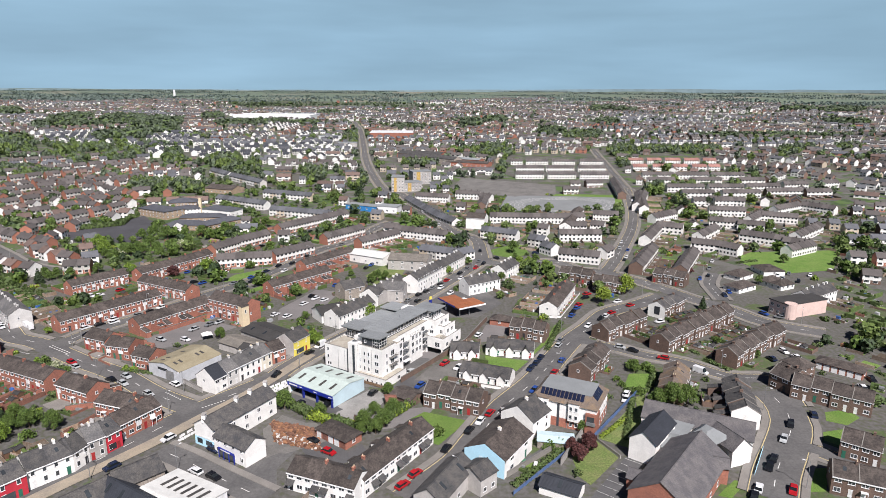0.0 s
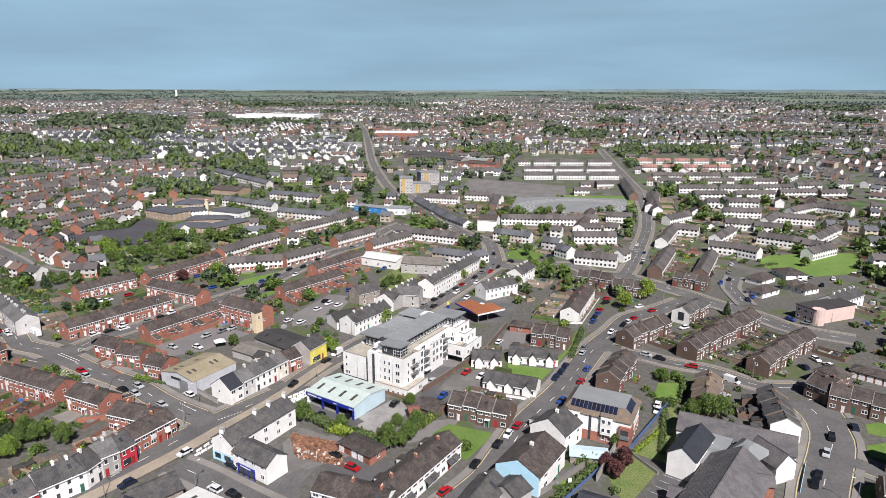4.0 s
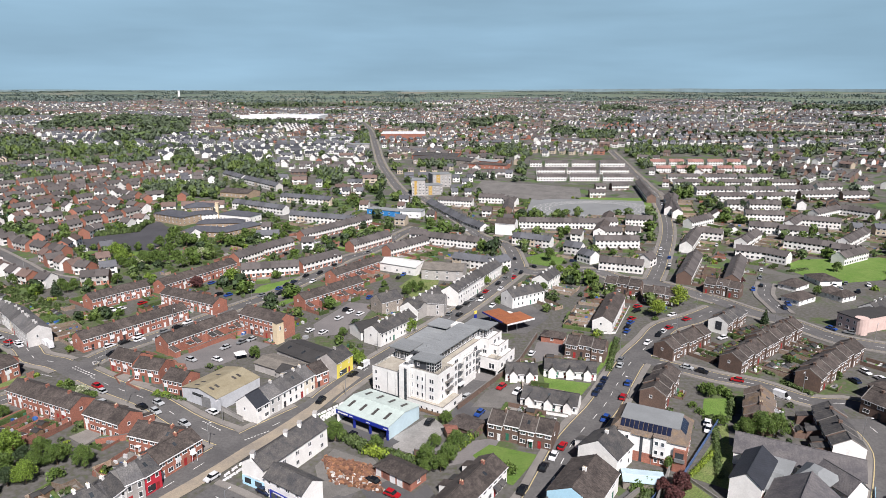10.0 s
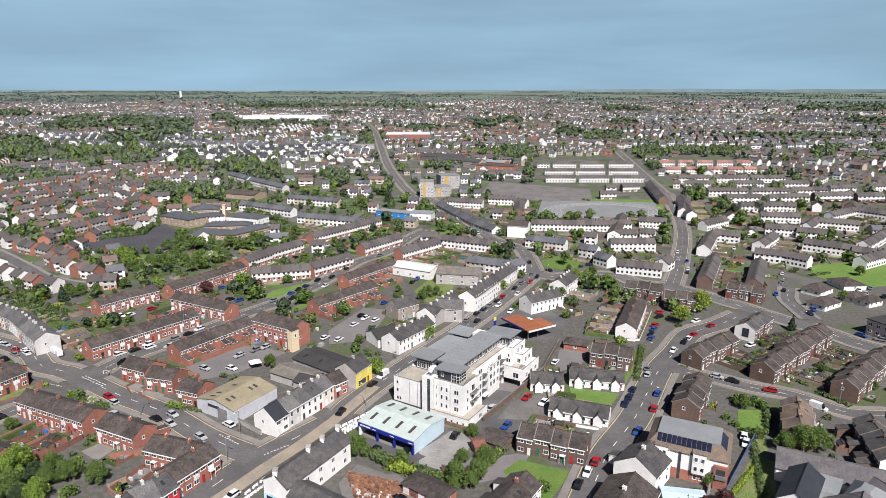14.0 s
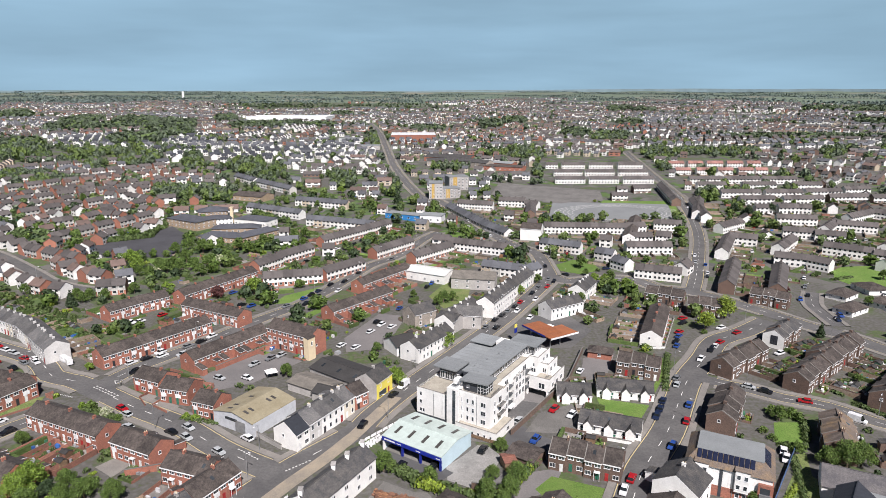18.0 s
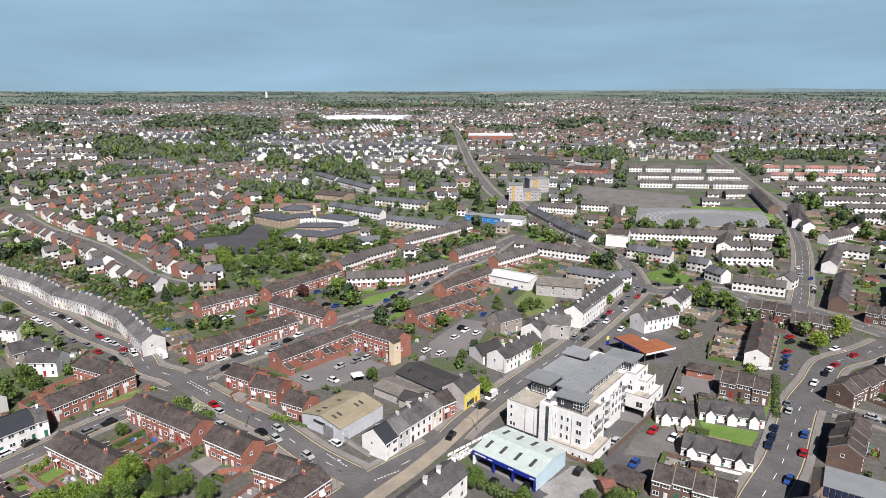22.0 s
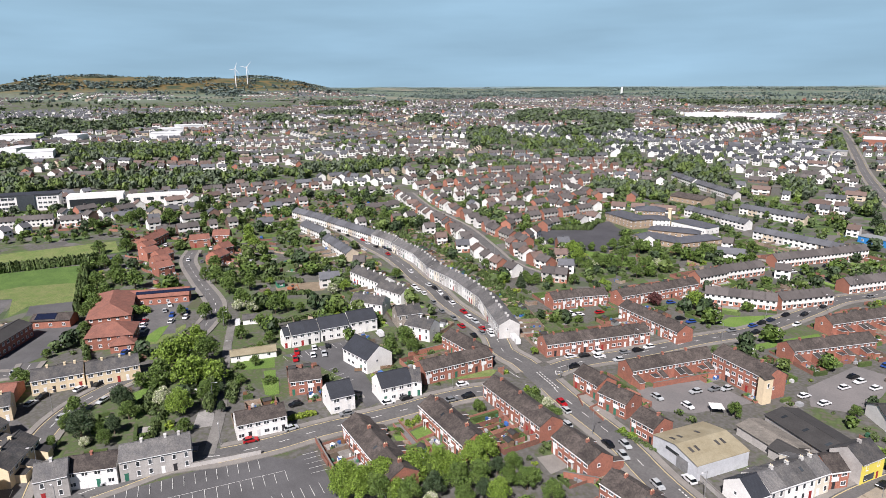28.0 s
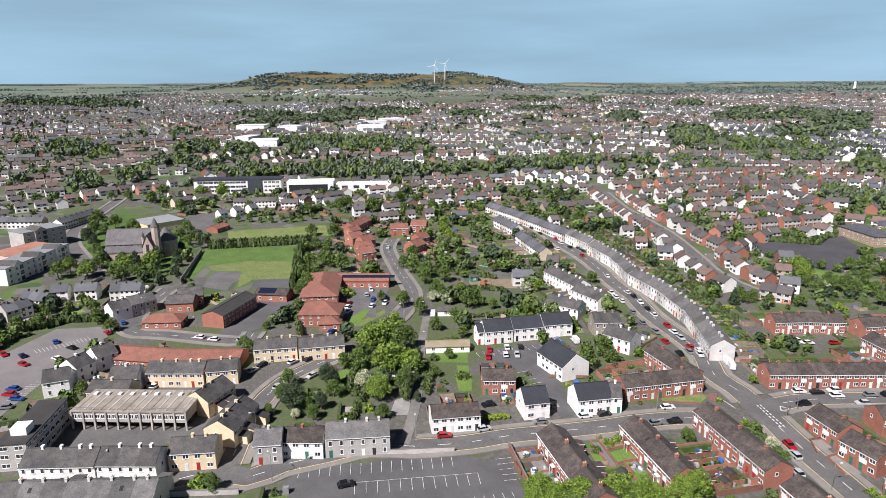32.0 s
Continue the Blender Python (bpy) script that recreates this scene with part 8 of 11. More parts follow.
park((157.7, 356.4), "w")
park((149.7, 341.0), "g")
park((143.5, 327.1), "k")
park((136.5, 320.9), "b")
park((181.2, 327.4), "w")
park((189.3, 331.5), "g")
park((181.4, 322.5), "s")
park((186.9, 317.4), "k")
park((199.1, 328.1), "w")
park((184.4, 470.6), "r")
park((155.7, 411.2), "w")
park((164.9, 411.0), "n")
park((189.5, 468.0), "w")
park((189.7, 487.9), "b")
park((-134.8, 212.0), "r")
park((-127.6, 200.9), "s")
park((-109.4, 200.7), "s")
park((-139.9, 252.8), "w")
park((-133.8, 261.9), "g")
park((-130.6, 266.7), "k")
park((-128.3, 272.1), "w")
park((-143.7, 238.9), "k")
park((-133.0, 254.0), "s")
park((-107.3, 309.0), "g")
park((-100.0, 302.3), "n")
park((-171.7, 246.3), "w", kind="van")
park((-183.9, 246.5), "w")
park((-118.2, 328.3), "w")
park((-123.5, 309.4), "b")
park((-138.4, 329.2), "b")
park((-165.3, 289.0), "w")
park((-168.7, 287.7), "w")
park((-159.4, 297.1), "r")
park((-195.4, 138.9), "r")
park((-191.4, 150.2), "s")
park((-184.6, 165.9), "g")
park((-178.9, 179.1), "w")
park((-176.2, 184.6), "k")
park((-167.4, 203.5), "w")
park((-161.2, 197.9), "k")
park((-163.9, 192.7), "g")
park((-233.3, 187.5), "r")
park((-231.2, 194.4), "w")
park((-228.6, 198.8), "k")
park((-201.7, 160.4), "k")
park((-202.8, 257.7), "w")
park((-199.0, 246.8), "r")
park((-206.9, 252.2), "g")
park((-197.3, 254.6), "s")
park((-189.0, 241.4), "k")
park((-190.2, 249.7), "r")
park((-220.1, 219.5), "w", kind="van")
park((-279.9, 82.4), "b")
park((-276.7, 79.1), "w")
park((-269.5, 110.1), "s")
park((-271.8, 114.3), "k")
park((-267.6, 124.2), "w")
park((-266.0, 129.8), "k")
park((-252.6, 112.5), "s")
park((-253.1, 124.8), "s")
park((-208.3, 105.2), "s")
park((-201.9, 121.0), "k")
park((-311.4, 103.4), "w")
park((-305.9, 107.2), "w")
park((-299.1, 116.5), "s")
park((-260.4, 143.2), "k")
park((-191.8, 105.8), "k")
park((-285.6, 148.4), "b")
park((-330.2, 318.0), "k")
park((-321.4, 314.5), "w")
park((-338.6, 331.0), "r")
park((-330.0, 326.6), "w")
park((-320.1, 324.0), "k")
park((-314.4, 325.6), "n")
park((-308.5, 323.5), "k")
park((-302.4, 315.6), "r")
park((-268.1, 296.0), "w")
park((-245.4, 283.1), "w")
park((-249.3, 276.5), "w")
park((-244.4, 273.4), "w")
park((-238.9, 271.2), "w")
park((-239.7, 280.7), "k")
park((-232.7, 276.3), "w")
park((-225.8, 271.9), "k")
park((-219.5, 268.0), "w")
park((-208.2, 261.4), "r")
park((-216.7, 256.2), "g")
park((-227.1, 263.6), "g")
park((-368.0, 338.3), "k")
park((-354.4, 333.1), "k")
park((-340.6, 56.9), "b")
park((-338.6, 74.8), "r")
park((-342.4, 78.3), "k")
park((-346.9, 82.1), "b")
park((-330.1, 61.2), "k")
park((-332.8, 45.5), "n")
park((-323.8, 45.4), "r")
park((-322.4, 55.6), "w")
park((-338.4, 40.0), "r")
park((-294.4, 42.0), "b")
park((-299.7, 40.1), "r")
park((-290.1, 38.6), "g")
park((-303.4, 41.3), "b")
park((-302.0, 164.2), "w")
park((-311.5, 169.9), "r")
park((-307.5, 167.2), "w")
park((-309.3, 181.1), "b")
park((-302.3, 176.7), "w")
park((-322.3, 187.5), "w")
park((-426.1, 245.0), "w")
park((-397.4, 258.2), "w")
park((-388.7, 245.3), "k")
park((-385.5, 235.5), "w")
park((-277.0, 192.4), "w", kind="van")
park((-376.6, 238.5), "g")
park((-128.3, 310.8), "k")
park((-101.4, 320.1), "b")
park((-99.2, 325.8), "k")
park((-96.7, 331.8), "n")
park((-92.8, 342.4), "k")
park((-98.9, 312.6), "k")
park((-94.4, 312.2), "w")
park((-91.4, 318.2), "w")
park((-86.4, 348.1), "k")
park((-102.0, 418.7), "w")
park((-97.8, 427.0), "b")
park((-89.6, 440.9), "k")
park((-93.0, 431.8), "k")
park((-115.1, 388.7), "k")
park((-116.9, 375.6), "k")
park((-317.3, 182.3), "s")
park((-325.1, 198.1), "k")
park((-308.5, 187.5), "b")
park((-301.9, 183.2), "w")
park((-228.8, 183.1), "r")
park((-226.5, 189.5), "w")
park((-223.8, 192.7), "s")
park((-244.4, 223.3), "b")
park((-231.7, 223.1), "k")


# ---- trees ----
def crown_mesh(seed, h, r, mat, leaves=750, size=0.62, cone=False, low=0.25):
    """A crown of many small leaf clumps on uneven lobes."""
    rs = np.random.RandomState(seed)
    lobes = []
    if cone:
        for k in range(9):
            z = h * (0.12 + 0.85 * k / 9)
            lobes.append((0, 0, z, r * (1.02 - k / 9.0) + 0.15))
    else:
        for k in range(17):
            a, up = k * 2.4 + rs.rand(), (k + 0.5) / 17
            rad = r * (0.85 - 0.72 * up ** 1.8) * (0.7 + 0.4 * rs.rand())
            lobes.append((rad * math.cos(a), rad * math.sin(a), h * (low + 0.13 + 0.56 * up + 0.06 * rs.rand()), r * (0.24 + 0.2 * rs.rand())))
        lobes.append((0, 0, h * 0.58, r * 0.5))
    lobes = np.array(lobes)
    pick = rs.choice(len(lobes), leaves, p=lobes[:, 3] ** 2 / (lobes[:, 3] ** 2).sum())
    d = rs.normal(size=(leaves, 3))
    d /= np.linalg.norm(d, axis=1)[:, None]
    c = lobes[pick, :3] + d * (lobes[pick, 3] * (0.6 + 0.5 * rs.rand(leaves)))[:, None]
    c[:, 2] = np.maximum(c[:, 2], h * 0.12)
    nrm = d + rs.normal(scale=0.75, size=(leaves, 3))
    nrm /= np.linalg.norm(nrm, axis=1)[:, None]
    t = np.cross(nrm, rs.normal(size=(leaves, 3)))
    t /= np.linalg.norm(t, axis=1)[:, None]
    b = np.cross(nrm, t)
    s = size * (0.6 + 0.8 * rs.rand(leaves))[:, None]
    v = np.stack([c - t * s, c - b * s * 0.55, c + t * s, c + b * s * 0.55], 1).reshape(-1, 3)
    me = bpy.data.meshes.new("crown")
    me.from_pydata(v.tolist(), [], np.arange(len(v)).reshape(-1, 4).tolist())
    me.materials.append(mat)
    return me


def trunk_mesh(h, r):
    sh = Shape().tube(0, 0, -0.5, h * 0.55, 0.035 * h + 0.05, 0.018 * h + 0.03, 7)
    for k in range(4):
        a = k * 1.7
        p, q = (0.0, 0.0, h * 0.3), (r * 0.6 * math.cos(a), r * 0.6 * math.sin(a), h * 0.62)
        e = 0.012 * h + 0.03
        sh.loft([(p[0] - e, p[1], p[2]), (p[0], p[1] - e, p[2]), (p[0] + e, p[1], p[2]), (p[0], p[1] + e, p[2])], [(q[0] - e / 3, q[1], q[2]), (q[0], q[1] - e / 3, q[2]), (q[0] + e / 3, q[1], q[2]), (q[0], q[1] + e / 3, q[2])])
    return sh.mesh("trunk", BARK)


TREE_KINDS = {"t": (LEAF, 8, 3.6), "b": (LEAF_BRIGHT, 8, 3.8), "d": (LEAF_DARK, 9, 3.4), "r": (LEAF_RED, 5, 2.4), "o": (BLOSSOM, 5, 2.6), "c": (LEAF_DARK, 9, 2.2), "s": (LEAF, 3.0, 2.2), "B": (LEAF_BRIGHT, 3.0, 2.0), "y": (LEAF_YELLOW, 8, 4.4)}
TREE_TEXT = {"t": "leafy green tree", "b": "broad tree in bright spring leaf", "d": "dark green tree", "r": "copper-leaved small tree", "o": "tree in white blossom", "c": "tall dark conifer", "s": "rounded green shrub", "B": "bright green garden shrub", "y": "dense yellow-green tree"}
TREES = {}
for key_, (mat_, h_, r_) in TREE_KINDS.items():
    small_ = h_ < 4
    TREES[key_] = [(crown_mesh(11 * i_ + ord(key_), h_, r_, mat_, 420 if small_ else n_, 0.34 if small_ else z_, key_ == "c", 0.0 if small_ else 0.2), trunk_mesh(h_, r_)) for n_, z_ in ((4600, 0.23), (1700, 0.35)) for i_ in range(3)]
tree_no = 0


def tree(where, key="t", h=None):
    global tree_no
    x, y = where
    tree_no += 1
    if any(math.hypot(x - cx, y - cy) < r for cx, cy, r in ((-318, 52, 26), (-252, 78, 16), (-258, 60, 13), (-345, 56, 16))):
        return
    mat, hh, r = TREE_KINDS[key]
    s = (h or hh) / hh
    rnd = random.Random(tree_no)
    crown, trunk = TREES[key][tree_no % 3 + (0 if math.hypot(x + 30, y - 20) < 240 else 3)]
    ob = thing("shrub" if hh < 4 else "tree", TREE_TEXT[key] + (" in a garden" if hh < 4 else " with a rounded crown" if key != "c" else " with a pointed crown"), "shrub" if hh < 4 else "tree", at(x, y, rnd.random() * 360) @ Matrix.Diagonal((s * rnd.uniform(0.9, 1.15), s * rnd.uniform(0.9, 1.15), s, 1)))
    part("crown", crown, None, ob)
    part("trunk", trunk, None, ob)
    mark(x, y, r * s * 0.6)


for x_, y_, k_, h_ in ((-152.6, 138.2, "b", 6.5), (-148.0, 141.6, "t", 7), (-144.6, 144.2, "b", 6), (-141.0, 144.4, "t", 7.5), (-138.2, 150.6, "d", 7), (-135.2, 156.6, "t", 7.5), (-132.2, 161.4, "t", 7), (-128.4, 157.6, "d", 5.5), (-124.6, 159.0, "b", 6.5),
                       (-128.6, 171.8, "t", 5.5), (-121.6, 167.2, "t", 6), (-114.0, 166.6, "t", 6), (-136.4, 147.2, "o", 4), (-126.2, 165.4, "t", 5.5), (-130.2, 152.0, "t", 6), (-123.0, 172.6, "s", 3), (-131.0, 168.0, "d", 5), (-118.4, 161.2, "s", 3)):
    tree((x_, y_), k_, h_)
tree((-160.9, 240.8), "b", 3)
tree((-109.7, 206.3), "B", 2)
tree((-112.7, 207.2), "B", 2)
tree((-145.0, 212.8), "s", 3)
tree((-137.8, 207.9), "o", 3)
tree((-148.3, 213.7), "B", 2)
tree((-133.2, 206.1), "s", 2)
tree((-88.9, 236.4), "t", 5)
tree((-49.5, 179.6), "t", 6)
tree((-37.3, 174.2), "t", 5)
tree((-23.0, 167.7), "t", 6)
tree((-15.0, 175.0), "t", 6)
tree((-19.3, 164.7), "t", 5)
tree((-23.5, 163.4), "t", 4)
tree((-17.8, 189.7), "t", 4)
tree((-50.3, 230.8), "b", 6)
tree((-17.2, 168.4), "t", 6)
tree((-21.0, 176.3), "t", 4)
tree((-52.2, 181.8), "t", 4)
tree((-1.4, 164.8), "s", 3)
tree((-3.3, 162.4), "s", 3)
tree((-69.0, 231.8), "s", 3)
tree((-59.6, 258.0), "t", 4)
tree((68.2, 206.8), "t", 5)
tree((68.3, 211.6), "s", 3)
tree((73.3, 209.7), "s", 3)
tree((74.3, 206.8), "s", 3)
tree((68.4, 182.7), "t", 6)
tree((73.5, 182.0), "t", 8)
tree((77.8, 182.8), "t", 7)
tree((41.3, 166.3), "t", 4)
tree((40.9, 157.0), "r", 5)
tree((37.1, 151.6), "r", 5)
tree((35.8, 155.9), "r", 4)
tree((65.0, 190.4), "s", 3)
tree((60.7, 196.1), "s", 2)
tree((60.2, 200.4), "s", 2)
tree((90.4, 189.0), "s", 2)
tree((30.1, 156.9), "s", 3)
tree((33.2, 158.1), "s", 3)
tree((108.6, 233.4), "t", 3)
tree((118.4, 220.1), "t", 3)
tree((90.2, 297.0), "y", 9)
tree((75.6, 282.0), "y", 8)
tree((119.3, 274.3), "c", 7)
tree((198.0, 353.6), "t", 6)
tree((193.8, 523.2), "d", 9)
tree((197.2, 507.3), "d", 10)
tree((221.6, 521.5), "d", 8)
tree((239.0, 545.1), "t", 7)
tree((248.5, 539.4), "t", 7)
tree((291.4, 468.9), "t", 6)
tree((307.3, 475.7), "t", 6)
tree((287.8, 552.2), "t", 5)
tree((136.5, 333.4), "r", 3)
tree((164.1, 313.4), "t", 5)
tree((197.8, 321.3), "B", 3)
tree((75.9, 365.8), "s", 3)
tree((73.6, 278.4), "s", 2)
tree((-28.4, 460.2), "t", 8)
tree((42.9, 377.0), "t", 8)
tree((43.5, 346.5), "b", 6)
tree((48.6, 345.1), "b", 6)
tree((53.3, 352.3), "t", 6)
tree((57.0, 334.8), "b", 7)
tree((-73.0, 544.5), "d", 13)
tree((-32.4, 263.0), "b", 6)
tree((-34.4, 316.3), "t", 6)
tree((-30.2, 318.4), "t", 5)
tree((-37.2, 312.4), "t", 5)
tree((-49.1, 323.4), "t", 4)
tree((3.3, 328.2), "b", 5)
tree((14.5, 348.0), "t", 5)
tree((30.7, 317.1), "t", 5)
tree((26.1, 319.0), "t", 5)
tree((-28.6, 598.0), "t", 6)
tree((-131.3, 613.9), "b", 7)
tree((-122.5, 503.7), "t", 6)
tree((-101.8, 557.1), "t", 5)
tree((-70.8, 542.6), "t", 6)
tree((42.7, 362.1), "t", 4)
tree((58.9, 427.9), "t", 5)
tree((27.7, 313.1), "s", 3)
tree((-140.5, 550.3), "t", 6)
tree((-143.3, 583.0), "t", 6)
tree((-127.3, 327.6), "b", 9)
tree((-143.6, 322.4), "r", 6)
tree((-211.9, 377.6), "b", 10)
tree((-204.3, 369.6), "b", 8)
tree((-190.9, 359.3), "o", 5)
tree((-163.3, 381.2), "o", 6)
tree((-193.3, 410.7), "t", 9)
tree((-182.8, 407.8), "t", 9)
tree((-169.6, 401.9), "t", 8)
tree((-163.3, 414.8), "t", 8)
tree((-149.6, 421.7), "t", 9)
tree((-198.4, 404.3), "t", 8)
tree((-186.4, 364.5), "t", 8)
tree((-179.4, 364.6), "t", 8)
tree((-173.3, 370.0), "t", 8)
tree((-166.9, 375.5), "t", 8)
tree((-184.6, 386.6), "t", 8)
tree((-163.2, 392.9), "t", 7)
tree((-206.7, 308.7), "c", 9)
tree((-203.4, 318.5), "t", 6)
tree((-196.1, 318.5), "t", 6)
tree((-191.2, 354.3), "t", 7)
tree((-209.5, 318.4), "t", 6)
tree((-188.5, 364.5), "t", 8)
tree((-166.2, 359.6), "t", 7)
tree((-195.6, 375.1), "t", 6)
tree((-187.0, 375.3), "t", 7)
tree((-199.1, 359.2), "t", 6)
tree((-133.3, 439.5), "t", 8)
tree((-128.4, 447.0), "t", 8)
tree((-123.1, 418.9), "t", 8)
tree((-204.7, 314.5), "t", 5)
tree((-187.3, 329.0), "t", 6)
tree((-173.0, 338.0), "B", 3)
tree((-142.3, 342.9), "o", 4)
tree((-176.6, 340.2), "B", 3)
tree((-239.3, 326.3), "t", 6)
tree((-339.3, 556.7), "t", 8)
tree((-360.7, 543.7), "t", 6)
tree((-178.5, 292.8), "t", 5)
tree((-159.4, 141.0), "b", 7)
tree((-154.4, 141.6), "b", 7)
tree((-151.5, 146.1), "b", 8)
tree((-148.9, 150.2), "b", 7)
tree((-146.9, 153.9), "b", 8)
tree((-144.5, 156.2), "t", 6)
tree((-142.7, 158.1), "b", 8)
tree((-139.7, 159.6), "b", 7)
tree((-137.4, 166.6), "b", 8)
tree((-137.1, 170.9), "b", 8)
tree((-267.0, 166.4), "b", 10)
tree((-253.0, 162.4), "t", 10)
tree((-234.7, 153.8), "b", 9)
tree((-225.8, 144.9), "t", 8)
tree((-243.9, 152.1), "b", 9)
tree((-156.5, 137.3), "b", 7)
tree((-151.5, 142.4), "t", 6)
tree((-145.9, 149.6), "t", 6)
tree((-266.2, 195.9), "t", 6)
tree((-262.0, 183.3), "t", 6)
tree((-249.9, 187.6), "t", 5)
tree((-241.6, 160.6), "d", 4)
tree((-227.5, 151.2), "d", 4)
tree((-216.7, 143.9), "d", 4)
tree((-202.0, 205.6), "t", 8)
tree((-204.9, 218.0), "t", 8)
tree((-198.1, 214.5), "t", 6)
tree((-241.3, 225.5), "t", 5)
tree((-200.2, 140.3), "s", 2)
tree((-153.3, 192.1), "t", 4)
tree((-165.7, 173.1), "B", 2)
tree((-164.5, 176.5), "B", 2)
tree((-165.1, 167.7), "s", 2)
tree((-228.1, 159.1), "t", 4)
tree((-237.2, 171.6), "t", 4)
tree((-221.6, 165.7), "s", 3)
tree((-245.7, 180.4), "t", 4)
tree((-239.4, 166.1), "s", 3)
tree((-234.2, 110.0), "d", 10)
tree((-242.1, 125.7), "d", 9)
tree((-231.0, 117.7), "d", 6)
tree((-242.8, 110.3), "t", 6)
tree((-251.9, 115.8), "t", 6)
tree((-259.6, 152.3), "b", 11)
tree((-240.6, 146.4), "b", 11)
tree((-225.3, 135.3), "b", 9)
tree((-250.2, 142.7), "t", 9)
tree((-262.6, 159.7), "b", 10)
tree((-236.8, 103.1), "t", 4)
tree((-235.9, 124.5), "t", 6)
tree((-232.4, 114.1), "t", 5)
tree((-226.8, 113.2), "t", 5)
tree((-247.1, 139.9), "t", 5)
tree((-251.9, 139.5), "s", 3)
tree((-235.3, 135.3), "o", 6)
tree((-252.9, 137.0), "t", 6)
tree((-214.6, 129.9), "t", 5)
tree((-251.2, 84.2), "t", 4)
tree((-304.5, 128.5), "t", 4)
tree((-286.8, 115.0), "t", 5)
tree((-330.7, 102.1), "t", 3)
tree((-230.7, 109.2), "o", 3)
tree((-463.1, 296.4), "t", 8)
tree((-447.9, 301.3), "t", 8)
tree((-445.0, 310.2), "t", 8)
tree((-494.9, 312.3), "t", 9)
tree((-390.8, 281.6), "b", 8)
tree((-378.7, 276.6), "b", 8)
tree((-478.2, 317.3), "t", 9)
tree((-455.0, 317.2), "t", 9)
tree((-448.6, 324.0), "t", 8)
tree((-334.5, 219.9), "t", 9)
tree((-323.8, 221.7), "t", 9)
tree((-312.4, 224.3), "t", 9)
tree((-293.5, 206.3), "t", 9)
tree((-275.2, 210.6), "t", 9)
tree((-293.5, 187.7), "t", 8)
tree((-280.4, 187.9), "t", 8)
tree((-296.9, 223.2), "b", 4)
tree((-426.0, 426.6), "c", 14)
tree((-439.0, 428.0), "c", 10)
tree((-373.5, 390.5), "t", 6)
tree((-326.3, 375.7), "d", 10)
tree((-266.4, 282.3), "t", 6)
tree((-387.6, 303.5), "t", 6)
tree((-379.1, 302.9), "t", 5)
tree((-345.7, 221.1), "t", 7)
tree((-275.0, 245.3), "o", 5)
tree((-273.5, 252.1), "b", 6)
tree((-309.3, 285.0), "t", 6)
tree((-258.1, 241.9), "t", 4)
tree((-345.2, 337.8), "t", 4)
tree((-374.6, 378.2), "t", 5)
tree((-369.5, 383.4), "t", 5)
tree((-311.4, 255.9), "t", 4)
tree((-312.0, 236.5), "b", 4)
tree((-273.8, 216.6), "t", 5)
tree((-267.4, 218.4), "t", 5)
tree((-291.5, 203.5), "o", 5)
tree((-284.8, 205.5), "o", 5)
tree((-316.1, 215.0), "t", 8)
tree((-423.1, 429.5), "t", 6)
tree((-441.9, 410.4), "t", 6)
tree((-455.2, 411.5), "t", 6)
tree((-358.0, 235.5), "t", 8)
tree((-406.5, 293.1), "b", 8)
tree((-418.7, 310.6), "t", 6)
tree((-405.9, 313.8), "t", 6)
tree((-393.4, 316.8), "t", 6)
tree((-356.7, 168.4), "t", 9)
tree((-374.4, 179.0), "t", 9)
tree((-356.1, 174.5), "t", 8)
tree((-370.4, 189.4), "t", 9)
tree((-359.9, 191.0), "t", 10)
tree((-399.6, 184.9), "t", 8)
tree((-603.8, 148.8), "t", 10)
tree((-626.6, 162.2), "t", 10)
tree((-592.9, 201.7), "b", 13)
tree((-595.6, 184.8), "b", 12)
tree((-562.4, 160.9), "t", 9)
tree((-498.4, 234.3), "t", 9)
tree((-492.7, 257.9), "t", 11)
tree((-496.4, 265.8), "t", 11)
tree((-475.9, 276.5), "t", 12)
tree((-438.8, 128.7), "d", 5)
tree((-422.4, 121.6), "d", 5)
tree((-398.4, 116.7), "d", 6)
tree((-422.6, 98.5), "t", 7)
tree((-411.1, 100.4), "t", 8)
tree((-434.0, 114.9), "t", 7)
tree((-443.0, 98.7), "t", 7)
tree((-572.3, 198.6), "o", 8)
tree((-535.7, 203.5), "t", 8)
tree((-494.1, 196.4), "t", 4)
tree((-488.7, 202.5), "t", 5)
tree((-486.6, 210.0), "t", 5)
tree((-482.3, 214.9), "t", 5)
tree((-481.2, 221.2), "t", 5)
tree((-482.3, 230.5), "t", 5)
tree((-474.5, 233.9), "t", 4)
tree((-499.4, 190.4), "t", 5)
tree((-504.7, 184.3), "t", 5)
tree((-450.6, 143.1), "d", 6)
tree((-458.4, 149.2), "d", 6)
tree((-407.0, 198.5), "t", 8)
tree((-402.2, 203.6), "t", 8)
tree((-429.6, 222.1), "t", 9)
tree((-439.9, 210.8), "t", 8)
tree((-337.5, 162.1), "t", 9)
tree((-333.3, 156.7), "t", 8)
tree((-345.1, 164.4), "t", 8)
tree((-377.3, 188.6), "t", 8)
tree((-319.6, 148.4), "t", 5)
tree((-466.6, 147.7), "d", 6)
tree((-319.8, 170.3), "t", 6)
tree((-306.4, 183.8), "t", 5)
tree((-350.2, 204.0), "t", 6)
tree((-384.9, 193.7), "t", 8)
tree((-323.7, 176.0), "B", 4)
tree((-433.5, 66.9), "t", 9)
tree((-439.1, 73.0), "b", 9)
tree((-429.6, 79.7), "t", 9)
tree((-417.4, 90.3), "t", 8)
tree((-410.9, 92.6), "t", 8)
tree((-424.3, 102.1), "d", 8)
tree((-408.8, 102.5), "t", 7)
